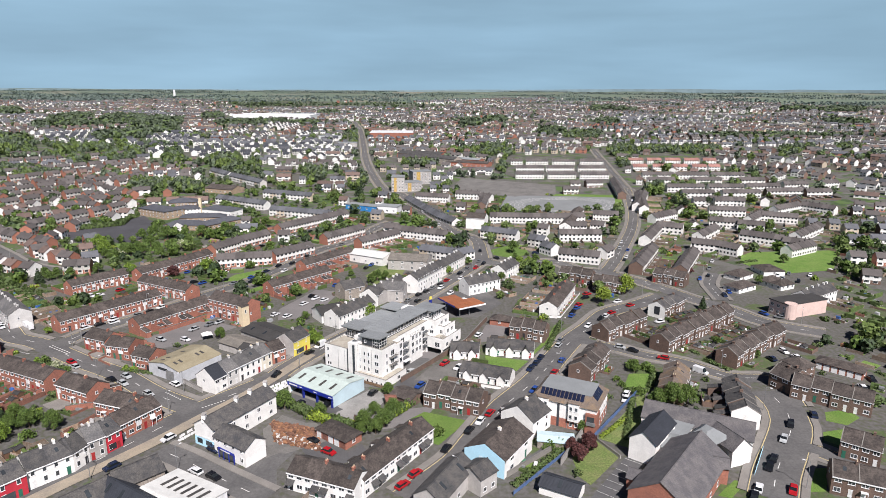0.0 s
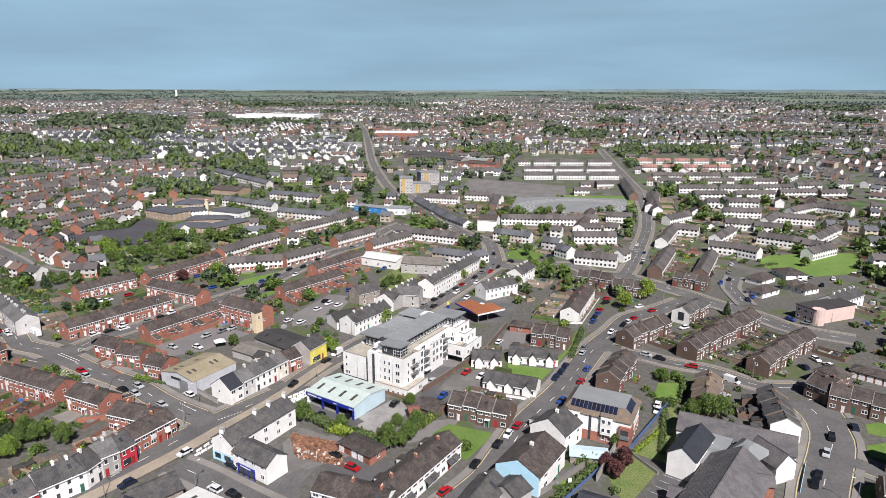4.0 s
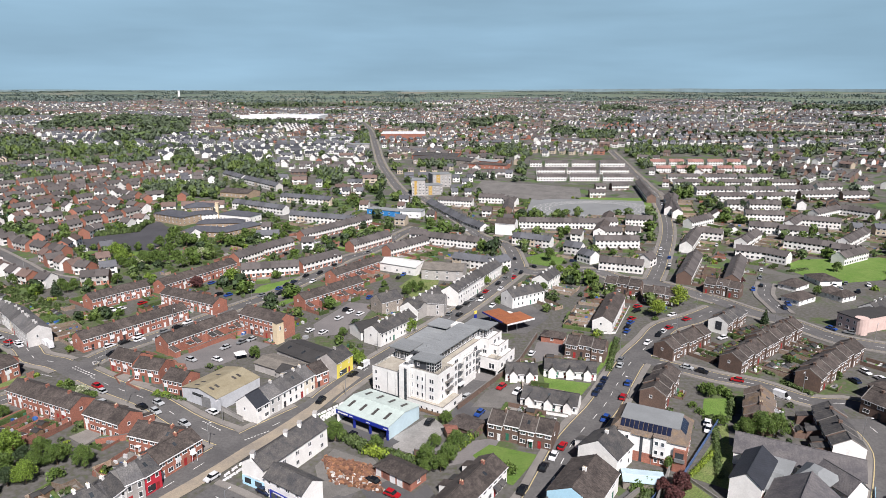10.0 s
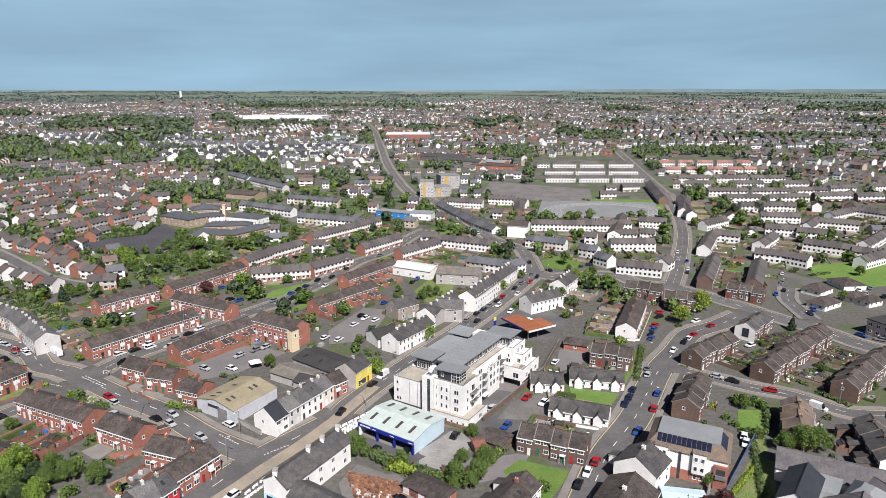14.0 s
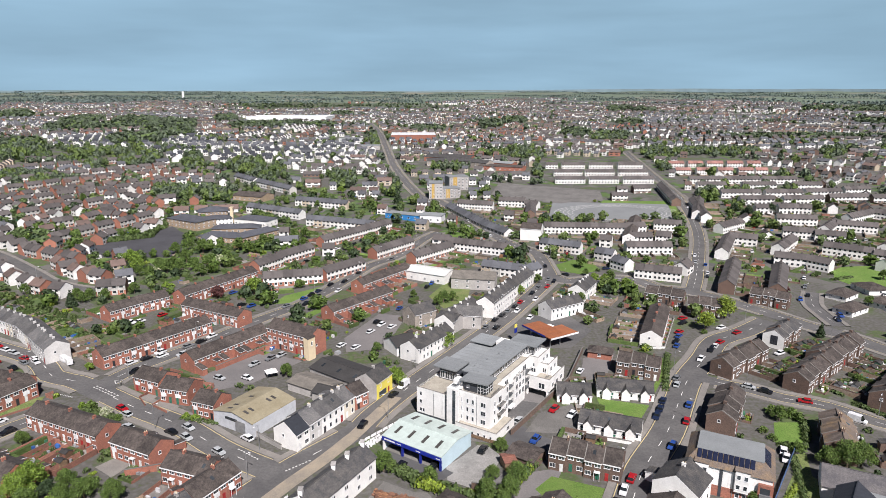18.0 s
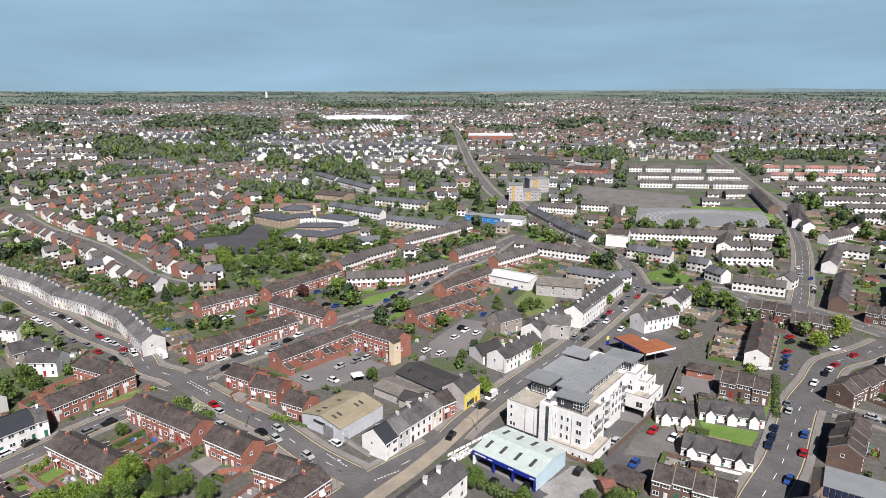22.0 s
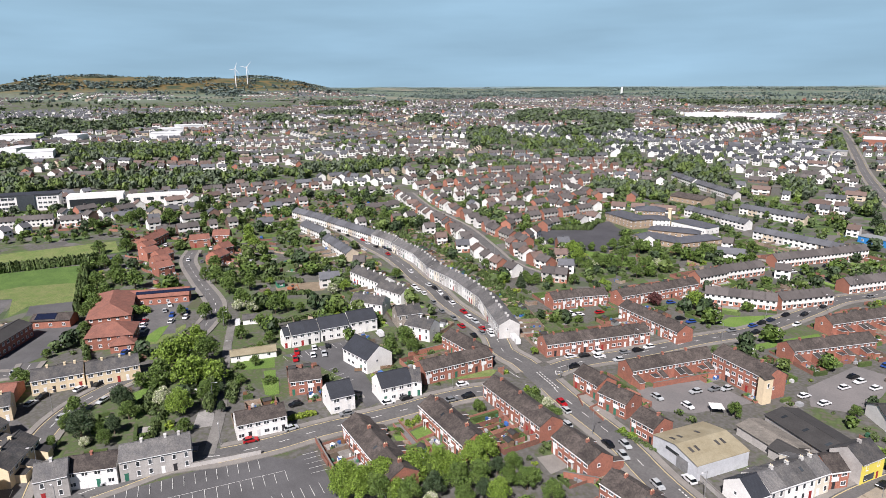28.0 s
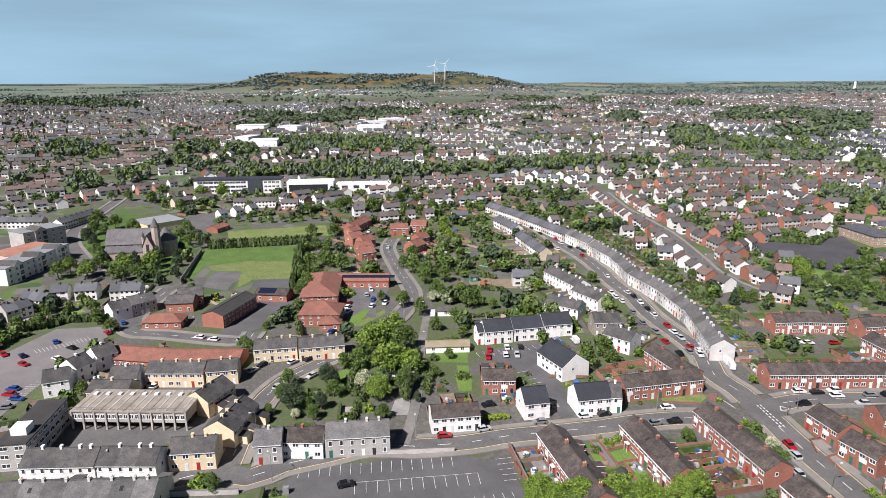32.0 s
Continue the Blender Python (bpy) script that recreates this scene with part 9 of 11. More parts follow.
tree((-405.9, 106.6), "t", 7)
tree((-439.9, 86.9), "t", 7)
tree((-465.6, 89.5), "t", 8)
tree((-517.0, 90.0), "t", 6)
tree((-516.9, 101.2), "t", 7)
tree((-630.8, 124.1), "t", 8)
tree((-623.5, 135.4), "t", 9)
tree((-651.9, 73.7), "t", 8)
tree((-623.8, 100.7), "t", 7)
tree((-385.9, 51.0), "t", 6)
tree((-381.5, 47.2), "t", 6)
tree((-369.0, 74.5), "t", 6)
tree((-386.3, 72.0), "t", 5)
tree((-413.2, 110.6), "d", 7)
tree((-435.3, 125.9), "d", 6)
tree((-449.0, 132.1), "d", 6)
tree((-403.6, 116.8), "d", 6)
tree((-374.2, 57.4), "t", 5)
tree((-358.0, 79.6), "t", 5)
tree((-367.6, 64.1), "t", 5)
tree((-257.3, 88.2), "t", 5)
tree((-250.3, 83.9), "t", 5)
tree((-285.5, 59.2), "t", 5)
tree((-263.1, 51.7), "t", 5)
tree((-258.2, 55.9), "t", 4)
tree((-340.2, 76.5), "t", 6)
tree((-362.7, 45.9), "t", 7)
tree((-361.0, 53.1), "t", 7)
tree((-359.1, 60.5), "t", 7)
tree((-354.5, 66.8), "t", 7)
tree((-353.3, 73.5), "t", 7)
tree((-213.5, 76.7), "B", 4)
tree((-209.8, 78.2), "t", 5)
tree((-291.7, 114.5), "t", 5)


for x_, y_, k_, h_ in ((-425, 79, "b", 9), (-440, 88, "t", 10), (-428, 99, "b", 9), (-424, 110, "b", 10), (-436, 104, "d", 8), (-436, 116, "d", 9), (-500, 90, "d", 10), (-484, 91, "d", 9), (-520, 96, "t", 10), (-546, 102, "t", 11), (-530, 110, "t", 10), (-516, 118, "t", 9),
                      (-452, 132, "d", 6), (-437, 126, "d", 6), (-420, 123, "d", 6), (-476, 138, "t", 8), (-490, 146, "t", 9), (-462, 139, "t", 7)):
    tree((x_, y_), k_, h_)


# ---- stuff joined from many copies of a small template ----
class Heap:
    """Joins thousands of copies of one small mesh by arithmetic."""

    def __init__(self, verts, faces):
        self.v, self.f, self.out, self.rows = np.array(verts, float), faces, [], 0

    def add(self, x, y, z, turn=0.0, sx=1.0, sy=1.0, sz=1.0):
        c, s = math.cos(turn), math.sin(turn)
        v = self.v * (sx, sy, sz)
        self.out.append(np.stack([x + c * v[:, 0] - s * v[:, 1], y + s * v[:, 0] + c * v[:, 1], z + v[:, 2]], 1))
        self.rows += 1

    def done(self, name, mat, label="", category="", parent=None, kind=True):
        if not self.rows:
            return None
        n = len(self.v)
        v = np.concatenate(self.out)
        f = [tuple(i + k * n for i in face) for k in range(self.rows) for face in self.f]
        me = bpy.data.meshes.new(name)
        me.from_pydata(v.tolist(), [], f)
        me.materials.append(mat)
        ob = new(name, me)
        ob.parent = parent
        if parent is None:
            tagged(ob, label, category, kind="stuff")
        return ob


def leaf_template(seed, n, r, h, size):
    rs = np.random.RandomState(seed)
    d = rs.normal(size=(n, 3))
    d /= np.linalg.norm(d, axis=1)[:, None]
    bulge = 0.75 + 0.35 * np.sin(3 * np.arctan2(d[:, 1], d[:, 0]) + seed) * np.cos(2 * d[:, 2])
    c = d * (r, r, h / 2) * (bulge * (0.8 + 0.25 * rs.rand(n)))[:, None] + (0, 0, h * 0.52)
    nrm = d + rs.normal(scale=0.5, size=(n, 3))
    t = np.cross(nrm, rs.normal(size=(n, 3)))
    t /= np.linalg.norm(t, axis=1)[:, None]
    b = np.cross(nrm / np.linalg.norm(nrm, axis=1)[:, None], t)
    s = size * (0.6 + 0.8 * rs.rand(n))[:, None]
    v = np.stack([c - t * s, c - b * s * 0.7, c + t * s, c + b * s * 0.7], 1).reshape(-1, 3)
    return v, [tuple(range(4 * k, 4 * k + 4)) for k in range(n)]


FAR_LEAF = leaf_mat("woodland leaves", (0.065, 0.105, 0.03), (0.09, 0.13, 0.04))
# Distance haze put into the leaf colour: paler and bluer than nearer trees.
SKYLINE_HAZE_LEAF = leaf_mat("haze tinted skyline leaves", (0.11, 0.15, 0.135), (0.14, 0.18, 0.16))
# Dulled, bluish green stands in for haze over the town's far trees.
HAZE_LEAF = leaf_mat("haze tinted woodland leaves", (0.07, 0.1, 0.058), (0.1, 0.128, 0.075))
LEAF_MID = leaf_mat("light woodland leaves", (0.095, 0.145, 0.03), (0.12, 0.165, 0.045))
FAR_TREES = [Heap(*leaf_template(s, 130, 1.0, 2.0, 0.28)) for s in range(4)]
MIDDLE_TREES = [Heap(*leaf_template(s, 56, 1.0, 2.0, 0.4)) for s in range(4)]
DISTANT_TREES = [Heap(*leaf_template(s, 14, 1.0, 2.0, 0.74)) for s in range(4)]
SKYLINE_TREES = [Heap(*leaf_template(s, 14, 1.0, 2.0, 0.72)) for s in range(4)]
BUSHES = [Heap(*leaf_template(s + 9, 24, 1.0, 1.4, 0.5)) for s in range(2)]
NEAR_BUSHES = [Heap(*leaf_template(s + 9, 90, 1.0, 1.4, 0.22)) for s in range(2)]
BRIGHT_BUSHES = [Heap(*leaf_template(s + 9, 90, 1.0, 1.4, 0.22)) for s in range(2)]


def bush(x, y, k, sx, sy, sz, sink=0.2, bright=False):
    near = math.hypot(x + 30, y - 20) < 300
    (BRIGHT_BUSHES if bright else NEAR_BUSHES if near else BUSHES)[k % 2].add(x, y, ground_at(x, y) - sink, k * 1.1, sx, sy, sz)


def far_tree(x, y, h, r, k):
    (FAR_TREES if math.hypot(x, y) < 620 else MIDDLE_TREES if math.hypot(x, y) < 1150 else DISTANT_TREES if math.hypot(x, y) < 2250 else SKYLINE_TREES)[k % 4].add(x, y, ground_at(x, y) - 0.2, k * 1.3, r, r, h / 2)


def wood(c, e, f, h=9, density=1.0):
    """A patch of woodland: an ellipse by its centre and two points on its edge."""
    c, a, b = Vector(c), Vector(e) - Vector(c), Vector(f) - Vector(c)
    rnd = random.Random(int(c.x * 3 + c.y))
    n = int(min(700, a.length * b.length * 3.14 / (h * h * 0.45) * density))
    for k in range(n):
        t, r = rnd.random() * 6.283, math.sqrt(rnd.random())
        q = c + a * r * math.cos(t) + b * r * math.sin(t)
        if is_free(q.x, q.y) and noise.noise((q.x / 45, q.y / 45, 2.2)) > -0.28:
            far_tree(q.x, q.y, h * rnd.uniform(0.6, 1.25), h * 0.42 * rnd.uniform(0.7, 1.3), rnd.randrange(99))
    for k in range(int(a.length * b.length / 14)):
        t, r = rnd.random() * 6.283, math.sqrt(rnd.random()) * 1.02
        q = c + a * r * math.cos(t) + b * r * math.sin(t)
        mark(q.x, q.y, 4)



# ---- gardens ----
BOX = Shape().box(0, 0, 0, 1, 1, 1)
FENCES, WALLS_, LAWNS, PATIOS, HEDGES = Heap(BOX.v, BOX.f), Heap(BOX.v, BOX.f), Heap(BOX.v, BOX.f), Heap(BOX.v, BOX.f), Heap(BOX.v, BOX.f)
SOILS, BROWNS = Heap(BOX.v, BOX.f), Heap(BOX.v, BOX.f)
CLUTTER = [Heap(BOX.v, BOX.f) for _ in range(5)]
SHEDS, PLOTS = 0, []
SHED_MATS = [WOOD, material("green shed paint", (0.06, 0.13, 0.09), 0.8), material("grey shed sheeting", (0.25, 0.26, 0.27), 0.6), material("brown shed boards", (0.14, 0.075, 0.045), 0.85)]


def shed(x, y, turn, k):
    global SHEDS
    SHEDS += 1
    ob = thing("garden_shed", "small garden shed with a pitched felt roof", "shed", at(x, y, turn), "garden sheds")
    wall, roof = shared(("shed", k % 4), lambda: (Shape().loft([(0, 0, -0.2), (0, 2, -0.2), (0, 2, 1.9), (0, 1, 2.4), (0, 0, 1.9)][::-1], [(2.6, 0, -0.2), (2.6, 2, -0.2), (2.6, 2, 1.9), (2.6, 1, 2.4), (2.6, 0, 1.9)][::-1]).mesh("wall", SHED_MATS[k % 4]), roof_shape(2.6, 2, 1.9, 2.4, 0.15, 0.1, 0.06).mesh("roof", BLACKFELT if k % 3 else FLAT)))
    part("wall", wall, None, ob)
    part("roof", roof, None, ob)


def strip(heap, p, q, thick, h, up=0.0):
    d = q - p
    z = ground_at(p.x, p.y)
    heap.add(p.x, p.y, z + up - 0.2, math.atan2(d.y, d.x), d.length, thick, h + 0.2)


def gardens():
    rnd = random.Random(3)
    for a, b, left, d, kind, rich in ROWS + FAR_PLOTS:
        u = (b - a).normalized()
        n = max(1, round((b - a).length / (5.5 if rich else 8)))
        w = (b - a).length / n
        heap = WALLS_ if kind in "RE" else BROWNS if kind in "KZL" else FENCES
        for side in (1, -1):
            base = d + (3.4 if rich > 1 and kind in "RKWGS" else 0.4) if side > 0 else -0.4
            way = left * side
            for i in range(n):
                p = a + u * w * i + left * base
                mid = p + u * w / 2
                reach = 0.0
                while reach < 12:
                    c = mid + way * (reach + 2.2)
                    if not is_free(c.x, c.y, 0):
                        break
                    reach += 1.0
                if reach < 3:
                    continue
                reach += rnd.uniform(-0.4, 0.2)
                far, back = p + way * reach, side > 0 or reach > 7
                hp = rnd.choice((heap, heap, FENCES, HEDGES)) if back else rnd.choice((heap, heap, HEDGES))
                h = rnd.uniform(1.3, 1.8) if back else rnd.uniform(0.6, 1.0)
                strip(hp, p, far, 0.14 if hp is not HEDGES else 0.9, h)
                if i == n - 1:
                    strip(heap, p + u * w, far + u * w, 0.14, h)
                edge = heap if rnd.random() < 0.7 else HEDGES
                strip(edge, far, far + u * w, 0.16 if edge is heap else 0.8, h)
                z = ground_at(mid.x, mid.y)
                turn = math.atan2(u.y, u.x)
                cut = rnd.uniform(0.25, 0.6) * reach
                for lay, y0, y1 in ((PATIOS, 0.1, cut), (LAWNS if rnd.random() < 0.62 else PATIOS if rnd.random() < 0.5 else SOILS, cut, reach - 0.3)):
                    q = p + u * 0.2 + (way * y0 if side > 0 else way * y1)
                    lay.add(q.x, q.y, z - 0.1, turn, w - 0.35, y1 - y0 - 0.05, 0.21 + 0.012 * (i % 4))
                if rich and back and reach > 6 and rnd.random() < 0.5 and SHEDS < 190:
                    s = p + u * 0.6 + way * (reach - 2.8)
                    shed(s.x, s.y, math.degrees(turn), rnd.randrange(12))
                for _ in range(rnd.randrange(1, 7) if rich else rnd.randrange(3)):
                    g = p + u * rnd.uniform(0.6, w - 0.6) + way * rnd.uniform(reach * 0.4, reach * 0.95)
                    k, s = rnd.randrange(99), rnd.uniform(0.4, 1.25)
                    bush(g.x, g.y, k, s, s, s * rnd.uniform(0.8, 1.7), bright=k % 7 == 3)
                for _ in range(rnd.randrange(2, 9) if rich else rnd.randrange(3)):
                    g = p + u * rnd.uniform(0.5, w - 0.9) + way * rnd.uniform(0.3, reach * 0.9)
                    CLUTTER[rnd.choice((0, 0, 1, 2, 3, 3, 4))].add(g.x, g.y, z - 0.1, turn + rnd.uniform(-0.4, 0.4), rnd.uniform(0.4, 1.5), rnd.uniform(0.4, 1.0), rnd.uniform(0.7, 1.4))
                PLOTS.append((mid, way, reach))
    for mid, way, reach in PLOTS:
        for t in np.arange(0, reach, 1.5):
            m_ = mid + way * float(t)
            mark(m_.x, m_.y, 1)


def plots():
    """Gardens, yards and beds on the open ground between the houses."""
    rnd = random.Random(77)
    for k in range(24000):
        dd, bb = 70 + 520 * math.sqrt(rnd.random()), math.radians(rnd.uniform(-95, 46))
        x, y = -30 + dd * math.sin(bb), 20 + dd * math.cos(bb)
        if not is_free(x, y, 3 if k < 9000 else 0):
            continue
        near = min(ROWS, key=lambda q: (x - (q[0].x + q[1].x) / 2) ** 2 + (y - (q[0].y + q[1].y) / 2) ** 2)
        u = (near[1] - near[0]).normalized()
        turn = math.atan2(u.y, u.x) + rnd.choice((0, 0, 1.571))
        u = Vector((math.cos(turn), math.sin(turn)))
        l = Vector((-u.y, u.x))
        small = k > 9000
        w, d = (rnd.uniform(2.6, 4), rnd.uniform(3, 5)) if small else (rnd.uniform(4.5, 8), rnd.uniform(5.5, 10))
        c = Vector((x, y))
        if not all(is_free(q.x, q.y) for q in (c + u * w / 2, c - u * w / 2, c + l * d / 2, c - l * d / 2)):
            continue
        p = c - u * w / 2 - l * d / 2
        z = ground_at(x, y)
        kind = rnd.random()
        lay = LAWNS if kind < 0.55 else PATIOS if kind < 0.8 else SOILS
        cut = rnd.uniform(0.5, 0.9) * d
        lay.add(p.x, p.y, z - 0.1, turn, w, cut, 0.16 + 0.01 * (k % 5))
        e = p + l * cut
        (PATIOS if lay is not PATIOS else SOILS).add(e.x, e.y, z - 0.1, turn, w, d - cut, 0.16 + 0.01 * (k % 5))
        edge = rnd.choice((FENCES, HEDGES, HEDGES, WALLS_, FENCES))
        th = 0.9 if edge is HEDGES else 0.14
        strip(edge, p, p + l * d, th, rnd.uniform(1.1, 1.9))
        if rnd.random() < 0.6:
            strip(edge, p + l * d, p + l * d + u * w, th, rnd.uniform(1.1, 1.9))
        for _ in range(rnd.randrange(1, 5)):
            g = p + u * rnd.uniform(0.5, w - 0.5) + l * rnd.choice((rnd.uniform(0.3, 1.5), rnd.uniform(d - 2, d - 0.3)))
            s = rnd.uniform(0.5, 1.5)
            bush(g.x, g.y, k + _, s, s, s * rnd.uniform(0.8, 1.6), bright=k % 7 == 3)
        if rnd.random() < 0.3:
            g = p + u * rnd.uniform(1, w - 1) + l * (d - 1.5)
            CLUTTER[rnd.randrange(5)].add(g.x, g.y, z, turn, rnd.uniform(1, 2.4), rnd.uniform(1, 2), rnd.uniform(0.8, 2.0))
        for s in np.arange(0, w, 1.5):
            for h in np.arange(0, d, 1.5):
                m = p + u * float(s) + l * float(h)
                mark(m.x, m.y, 0)


def scatter():
    rnd = random.Random(31)
    # bushes and small trees on what is left open near by
    for k in range(15000):
        dd, bb = 60 + 540 * math.sqrt(rnd.random()), math.radians(rnd.uniform(-95, 48))
        x, y = -30 + dd * math.sin(bb), 20 + dd * math.cos(bb)
        green = noise.noise((x / 38, y / 38, 4.4))
        if is_free(x, y, 0) and green > (-0.12 if x < -170 else -0.02):
            if rnd.random() < (0.32 if x < -150 else 0.13):
                h = rnd.uniform(2.4, 4.8) * (1.6 if x < -200 else 1)
                far_tree(x, y, h, h * rnd.uniform(0.4, 0.55), k)
                mark(x, y, 2)
            else:
                s = rnd.uniform(0.6, 1.9)
                bush(x, y, k, s, s * rnd.uniform(0.7, 1.4), s, bright=k % 8 == 3)


wood((-598.3, 884.1), (-571.2, 888.8), (-553.2, 814.7), 11)
wood((-755.6, 1214.7), (-733.9, 1219.7), (-720.3, 1156.1), 9)
wood((-774.0, 1319.2), (-738.4, 1327.8), (-714.2, 1214.2), 10)
wood((-691.7, 1281.5), (-648.5, 1290.7), (-644.3, 1190.6), 9)
wood((-816.9, 1437.3), (-791.3, 1443.9), (-784.3, 1378.3), 10)
wood((-419.2, 796.2), (-407.7, 797.7), (-404.5, 766.8), 9)
wood((-330.2, 777.2), (-314.9, 778.8), (-313.8, 735.9), 9)
wood((-430.2, 746.9), (-423.1, 747.8), (-412.6, 714.7), 9)
wood((-416.3, 806.9), (-400.7, 808.9), (-396.2, 765.9), 9)
wood((-484.4, 787.2), (-474.5, 788.7), (-465.5, 755.0), 9)
wood((-265.3, 764.9), (-245.0, 766.6), (-249.4, 715.4), 10)
wood((-227.7, 733.3), (-210.5, 734.5), (-216.7, 694.8), 9)
wood((-692.1, 1400.1), (-644.5, 1410.4), (-635.8, 1282.5), 9)
wood((-519.1, 1190.7), (-492.6, 1195.0), (-492.3, 1126.7), 9)
wood((-536.5, 1498.9), (-512.5, 1503.2), (-510.3, 1423.0), 11)
wood((-278.1, 604.8), (-254.1, 606.9), (-266.8, 578.3), 8)
wood((-419.9, 1330.7), (-367.6, 1337.7), (-401.7, 1270.3), 9)
wood((-472.0, 866.7), (-456.9, 868.9), (-445.5, 815.7), 10)
wood((-412.8, 828.7), (-396.8, 830.7), (-390.7, 781.9), 10)
wood((-302.6, 1689.6), (-274.5, 1692.7), (-291.6, 1624.5), 9)
wood((-155.9, 1109.3), (-149.2, 1109.7), (-139.7, 979.4), 8)
wood((58.7, 1393.0), (82.2, 1393.0), (53.5, 1296.3), 10)
wood((-68.9, 1284.0), (-34.1, 1285.1), (-66.6, 1227.7), 8)
wood((76.2, 941.9), (95.4, 941.6), (71.8, 896.3), 9)
wood((-27.1, 776.9), (-3.3, 777.1), (-26.7, 748.8), 8)
wood((72.0, 741.8), (79.5, 741.7), (67.4, 702.5), 9)
wood((-63.6, 767.2), (-50.5, 767.5), (-62.3, 746.5), 8)
wood((118.8, 1485.0), (148.8, 1484.4), (113.1, 1422.2), 10)
wood((-73.9, 599.7), (-65.7, 599.9), (-71.9, 578.6), 10)
wood((-139.2, 677.8), (-125.4, 678.4), (-132.1, 638.5), 9)
wood((35.7, 903.9), (51.0, 903.9), (34.3, 880.1), 8)
wood((464.6, 1893.7), (501.7, 1889.7), (439.3, 1793.3), 11)
wood((511.7, 1835.9), (547.3, 1831.6), (489.8, 1759.2), 11)
wood((358.3, 1415.8), (386.2, 1413.3), (343.3, 1358.6), 9)
wood((287.1, 910.1), (334.7, 906.3), (274.5, 872.0), 7)
wood((358.3, 904.2), (393.4, 900.8), (342.9, 866.5), 7)
wood((213.5, 765.3), (228.8, 764.4), (206.4, 741.4), 8)
wood((306.1, 671.0), (312.6, 670.5), (290.7, 638.5), 10)
wood((991.3, 1802.5), (1038.5, 1790.6), (950.1, 1728.4), 11)
wood((1066.6, 1730.0), (1120.5, 1715.3), (1019.0, 1653.4), 11)
wood((560.7, 1093.5), (687.5, 1074.0), (547.9, 1069.0), 7)
wood((478.2, 878.8), (492.0, 877.2), (458.4, 843.1), 8)
wood((848.9, 1343.7), (884.4, 1336.3), (803.3, 1272.3), 9)
wood((569.3, 905.8), (580.4, 904.2), (553.9, 881.7), 8)
wood((838.1, 1377.3), (862.5, 1372.2), (804.6, 1322.9), 9)
wood((249.6, 1132.3), (279.6, 1130.4), (232.9, 1060.6), 9)
wood((236.3, 606.0), (260.2, 604.4), (232.7, 597.2), 7)
wood((-2122.3, 244.4), (-2054.0, 374.0), (-1890.6, 220.2), 11)
wood((-1936.7, 327.1), (-1896.3, 400.5), (-1777.8, 301.9), 10)
wood((-2170.7, 305.7), (-2137.6, 366.2), (-2040.5, 288.7), 10)
wood((-1007.1, 134.5), (-994.6, 155.3), (-926.9, 125.6), 11)
wood((-921.1, 272.4), (-905.3, 296.6), (-867.1, 257.3), 10)
wood((-929.6, 158.7), (-919.2, 175.5), (-878.6, 151.2), 10)
wood((-811.0, 217.2), (-795.8, 240.5), (-781.9, 210.0), 9)
wood((-682.0, 274.9), (-652.9, 316.8), (-651.1, 263.0), 9)
wood((-665.4, 329.1), (-638.3, 367.2), (-627.4, 310.7), 9)
wood((-631.4, 376.7), (-596.6, 423.8), (-591.5, 353.0), 10)
wood((-1179.7, 441.6), (-1160.4, 470.4), (-1112.9, 417.3), 9)
wood((-1409.2, 556.3), (-1368.3, 616.3), (-1339.0, 529.2), 9)
wood((-1252.6, 595.1), (-1213.1, 650.0), (-1173.3, 557.9), 9)
wood((-1337.7, 795.9), (-1281.8, 866.9), (-1229.3, 731.5), 9)
wood((-929.1, 370.5), (-924.7, 377.0), (-870.9, 348.0), 12)
wood((-835.8, 449.3), (-830.2, 457.1), (-780.7, 420.0), 11)
wood((-738.3, 160.0), (-729.5, 173.5), (-705.7, 153.8), 10)
wood((-728.9, 117.4), (-720.8, 130.2), (-698.3, 113.4), 10)
wood((-741.0, 251.2), (-721.1, 280.7), (-719.3, 244.3), 9)
wood((-877.6, 313.1), (-865.6, 330.9), (-831.7, 297.4), 9)
wood((-575.7, 451.3), (-556.0, 476.6), (-547.0, 428.4), 9)
wood((-561.0, 529.8), (-534.2, 562.8), (-536.9, 506.4), 9)
wood((-560.1, 595.8), (-543.7, 615.3), (-534.9, 568.0), 9)
wood((-505.6, 612.1), (-484.0, 637.2), (-491.0, 593.6), 9)
wood((-621.7, 917.4), (-601.9, 937.6), (-566.8, 833.0), 11)
wood((-470.4, 802.4), (-459.2, 814.2), (-439.3, 745.9), 11)
wood((-529.7, 1062.9), (-495.2, 1094.7), (-495.5, 990.2), 9)
wood((-599.2, 1340.1), (-556.1, 1374.5), (-543.9, 1209.6), 9)
wood((-906.5, 1110.0), (-882.8, 1133.2), (-841.9, 1029.0), 10)
wood((-1307.8, 1464.3), (-1284.7, 1485.3), (-1224.6, 1369.7), 10)
wood((-1482.7, 1388.6), (-1430.6, 1442.5), (-1404.5, 1314.7), 10)
wood((-1180.5, 924.5), (-1156.1, 952.8), (-1099.2, 860.4), 9)
wood((-1174.3, 1124.5), (-1132.9, 1167.1), (-1117.1, 1069.0), 9)
wood((-1037.7, 1532.4), (-1011.2, 1553.6), (-967.0, 1425.4), 10)
wood((-344.0, 803.6), (-338.3, 809.5), (-322.0, 746.7), 11)
wood((-1519.1, 1971.2), (-1402.0, 2050.3), (-1436.3, 1862.2), 9)
wood((-1212.8, 2166.7), (-1068.1, 2246.5), (-1151.3, 2054.1), 9)
wood((-874.9, 442.2), (-788.2, 520.1), (-812.9, 411.1), 9)
wood((-807.9, 484.3), (-771.0, 516.8), (-766.3, 459.4), 9)
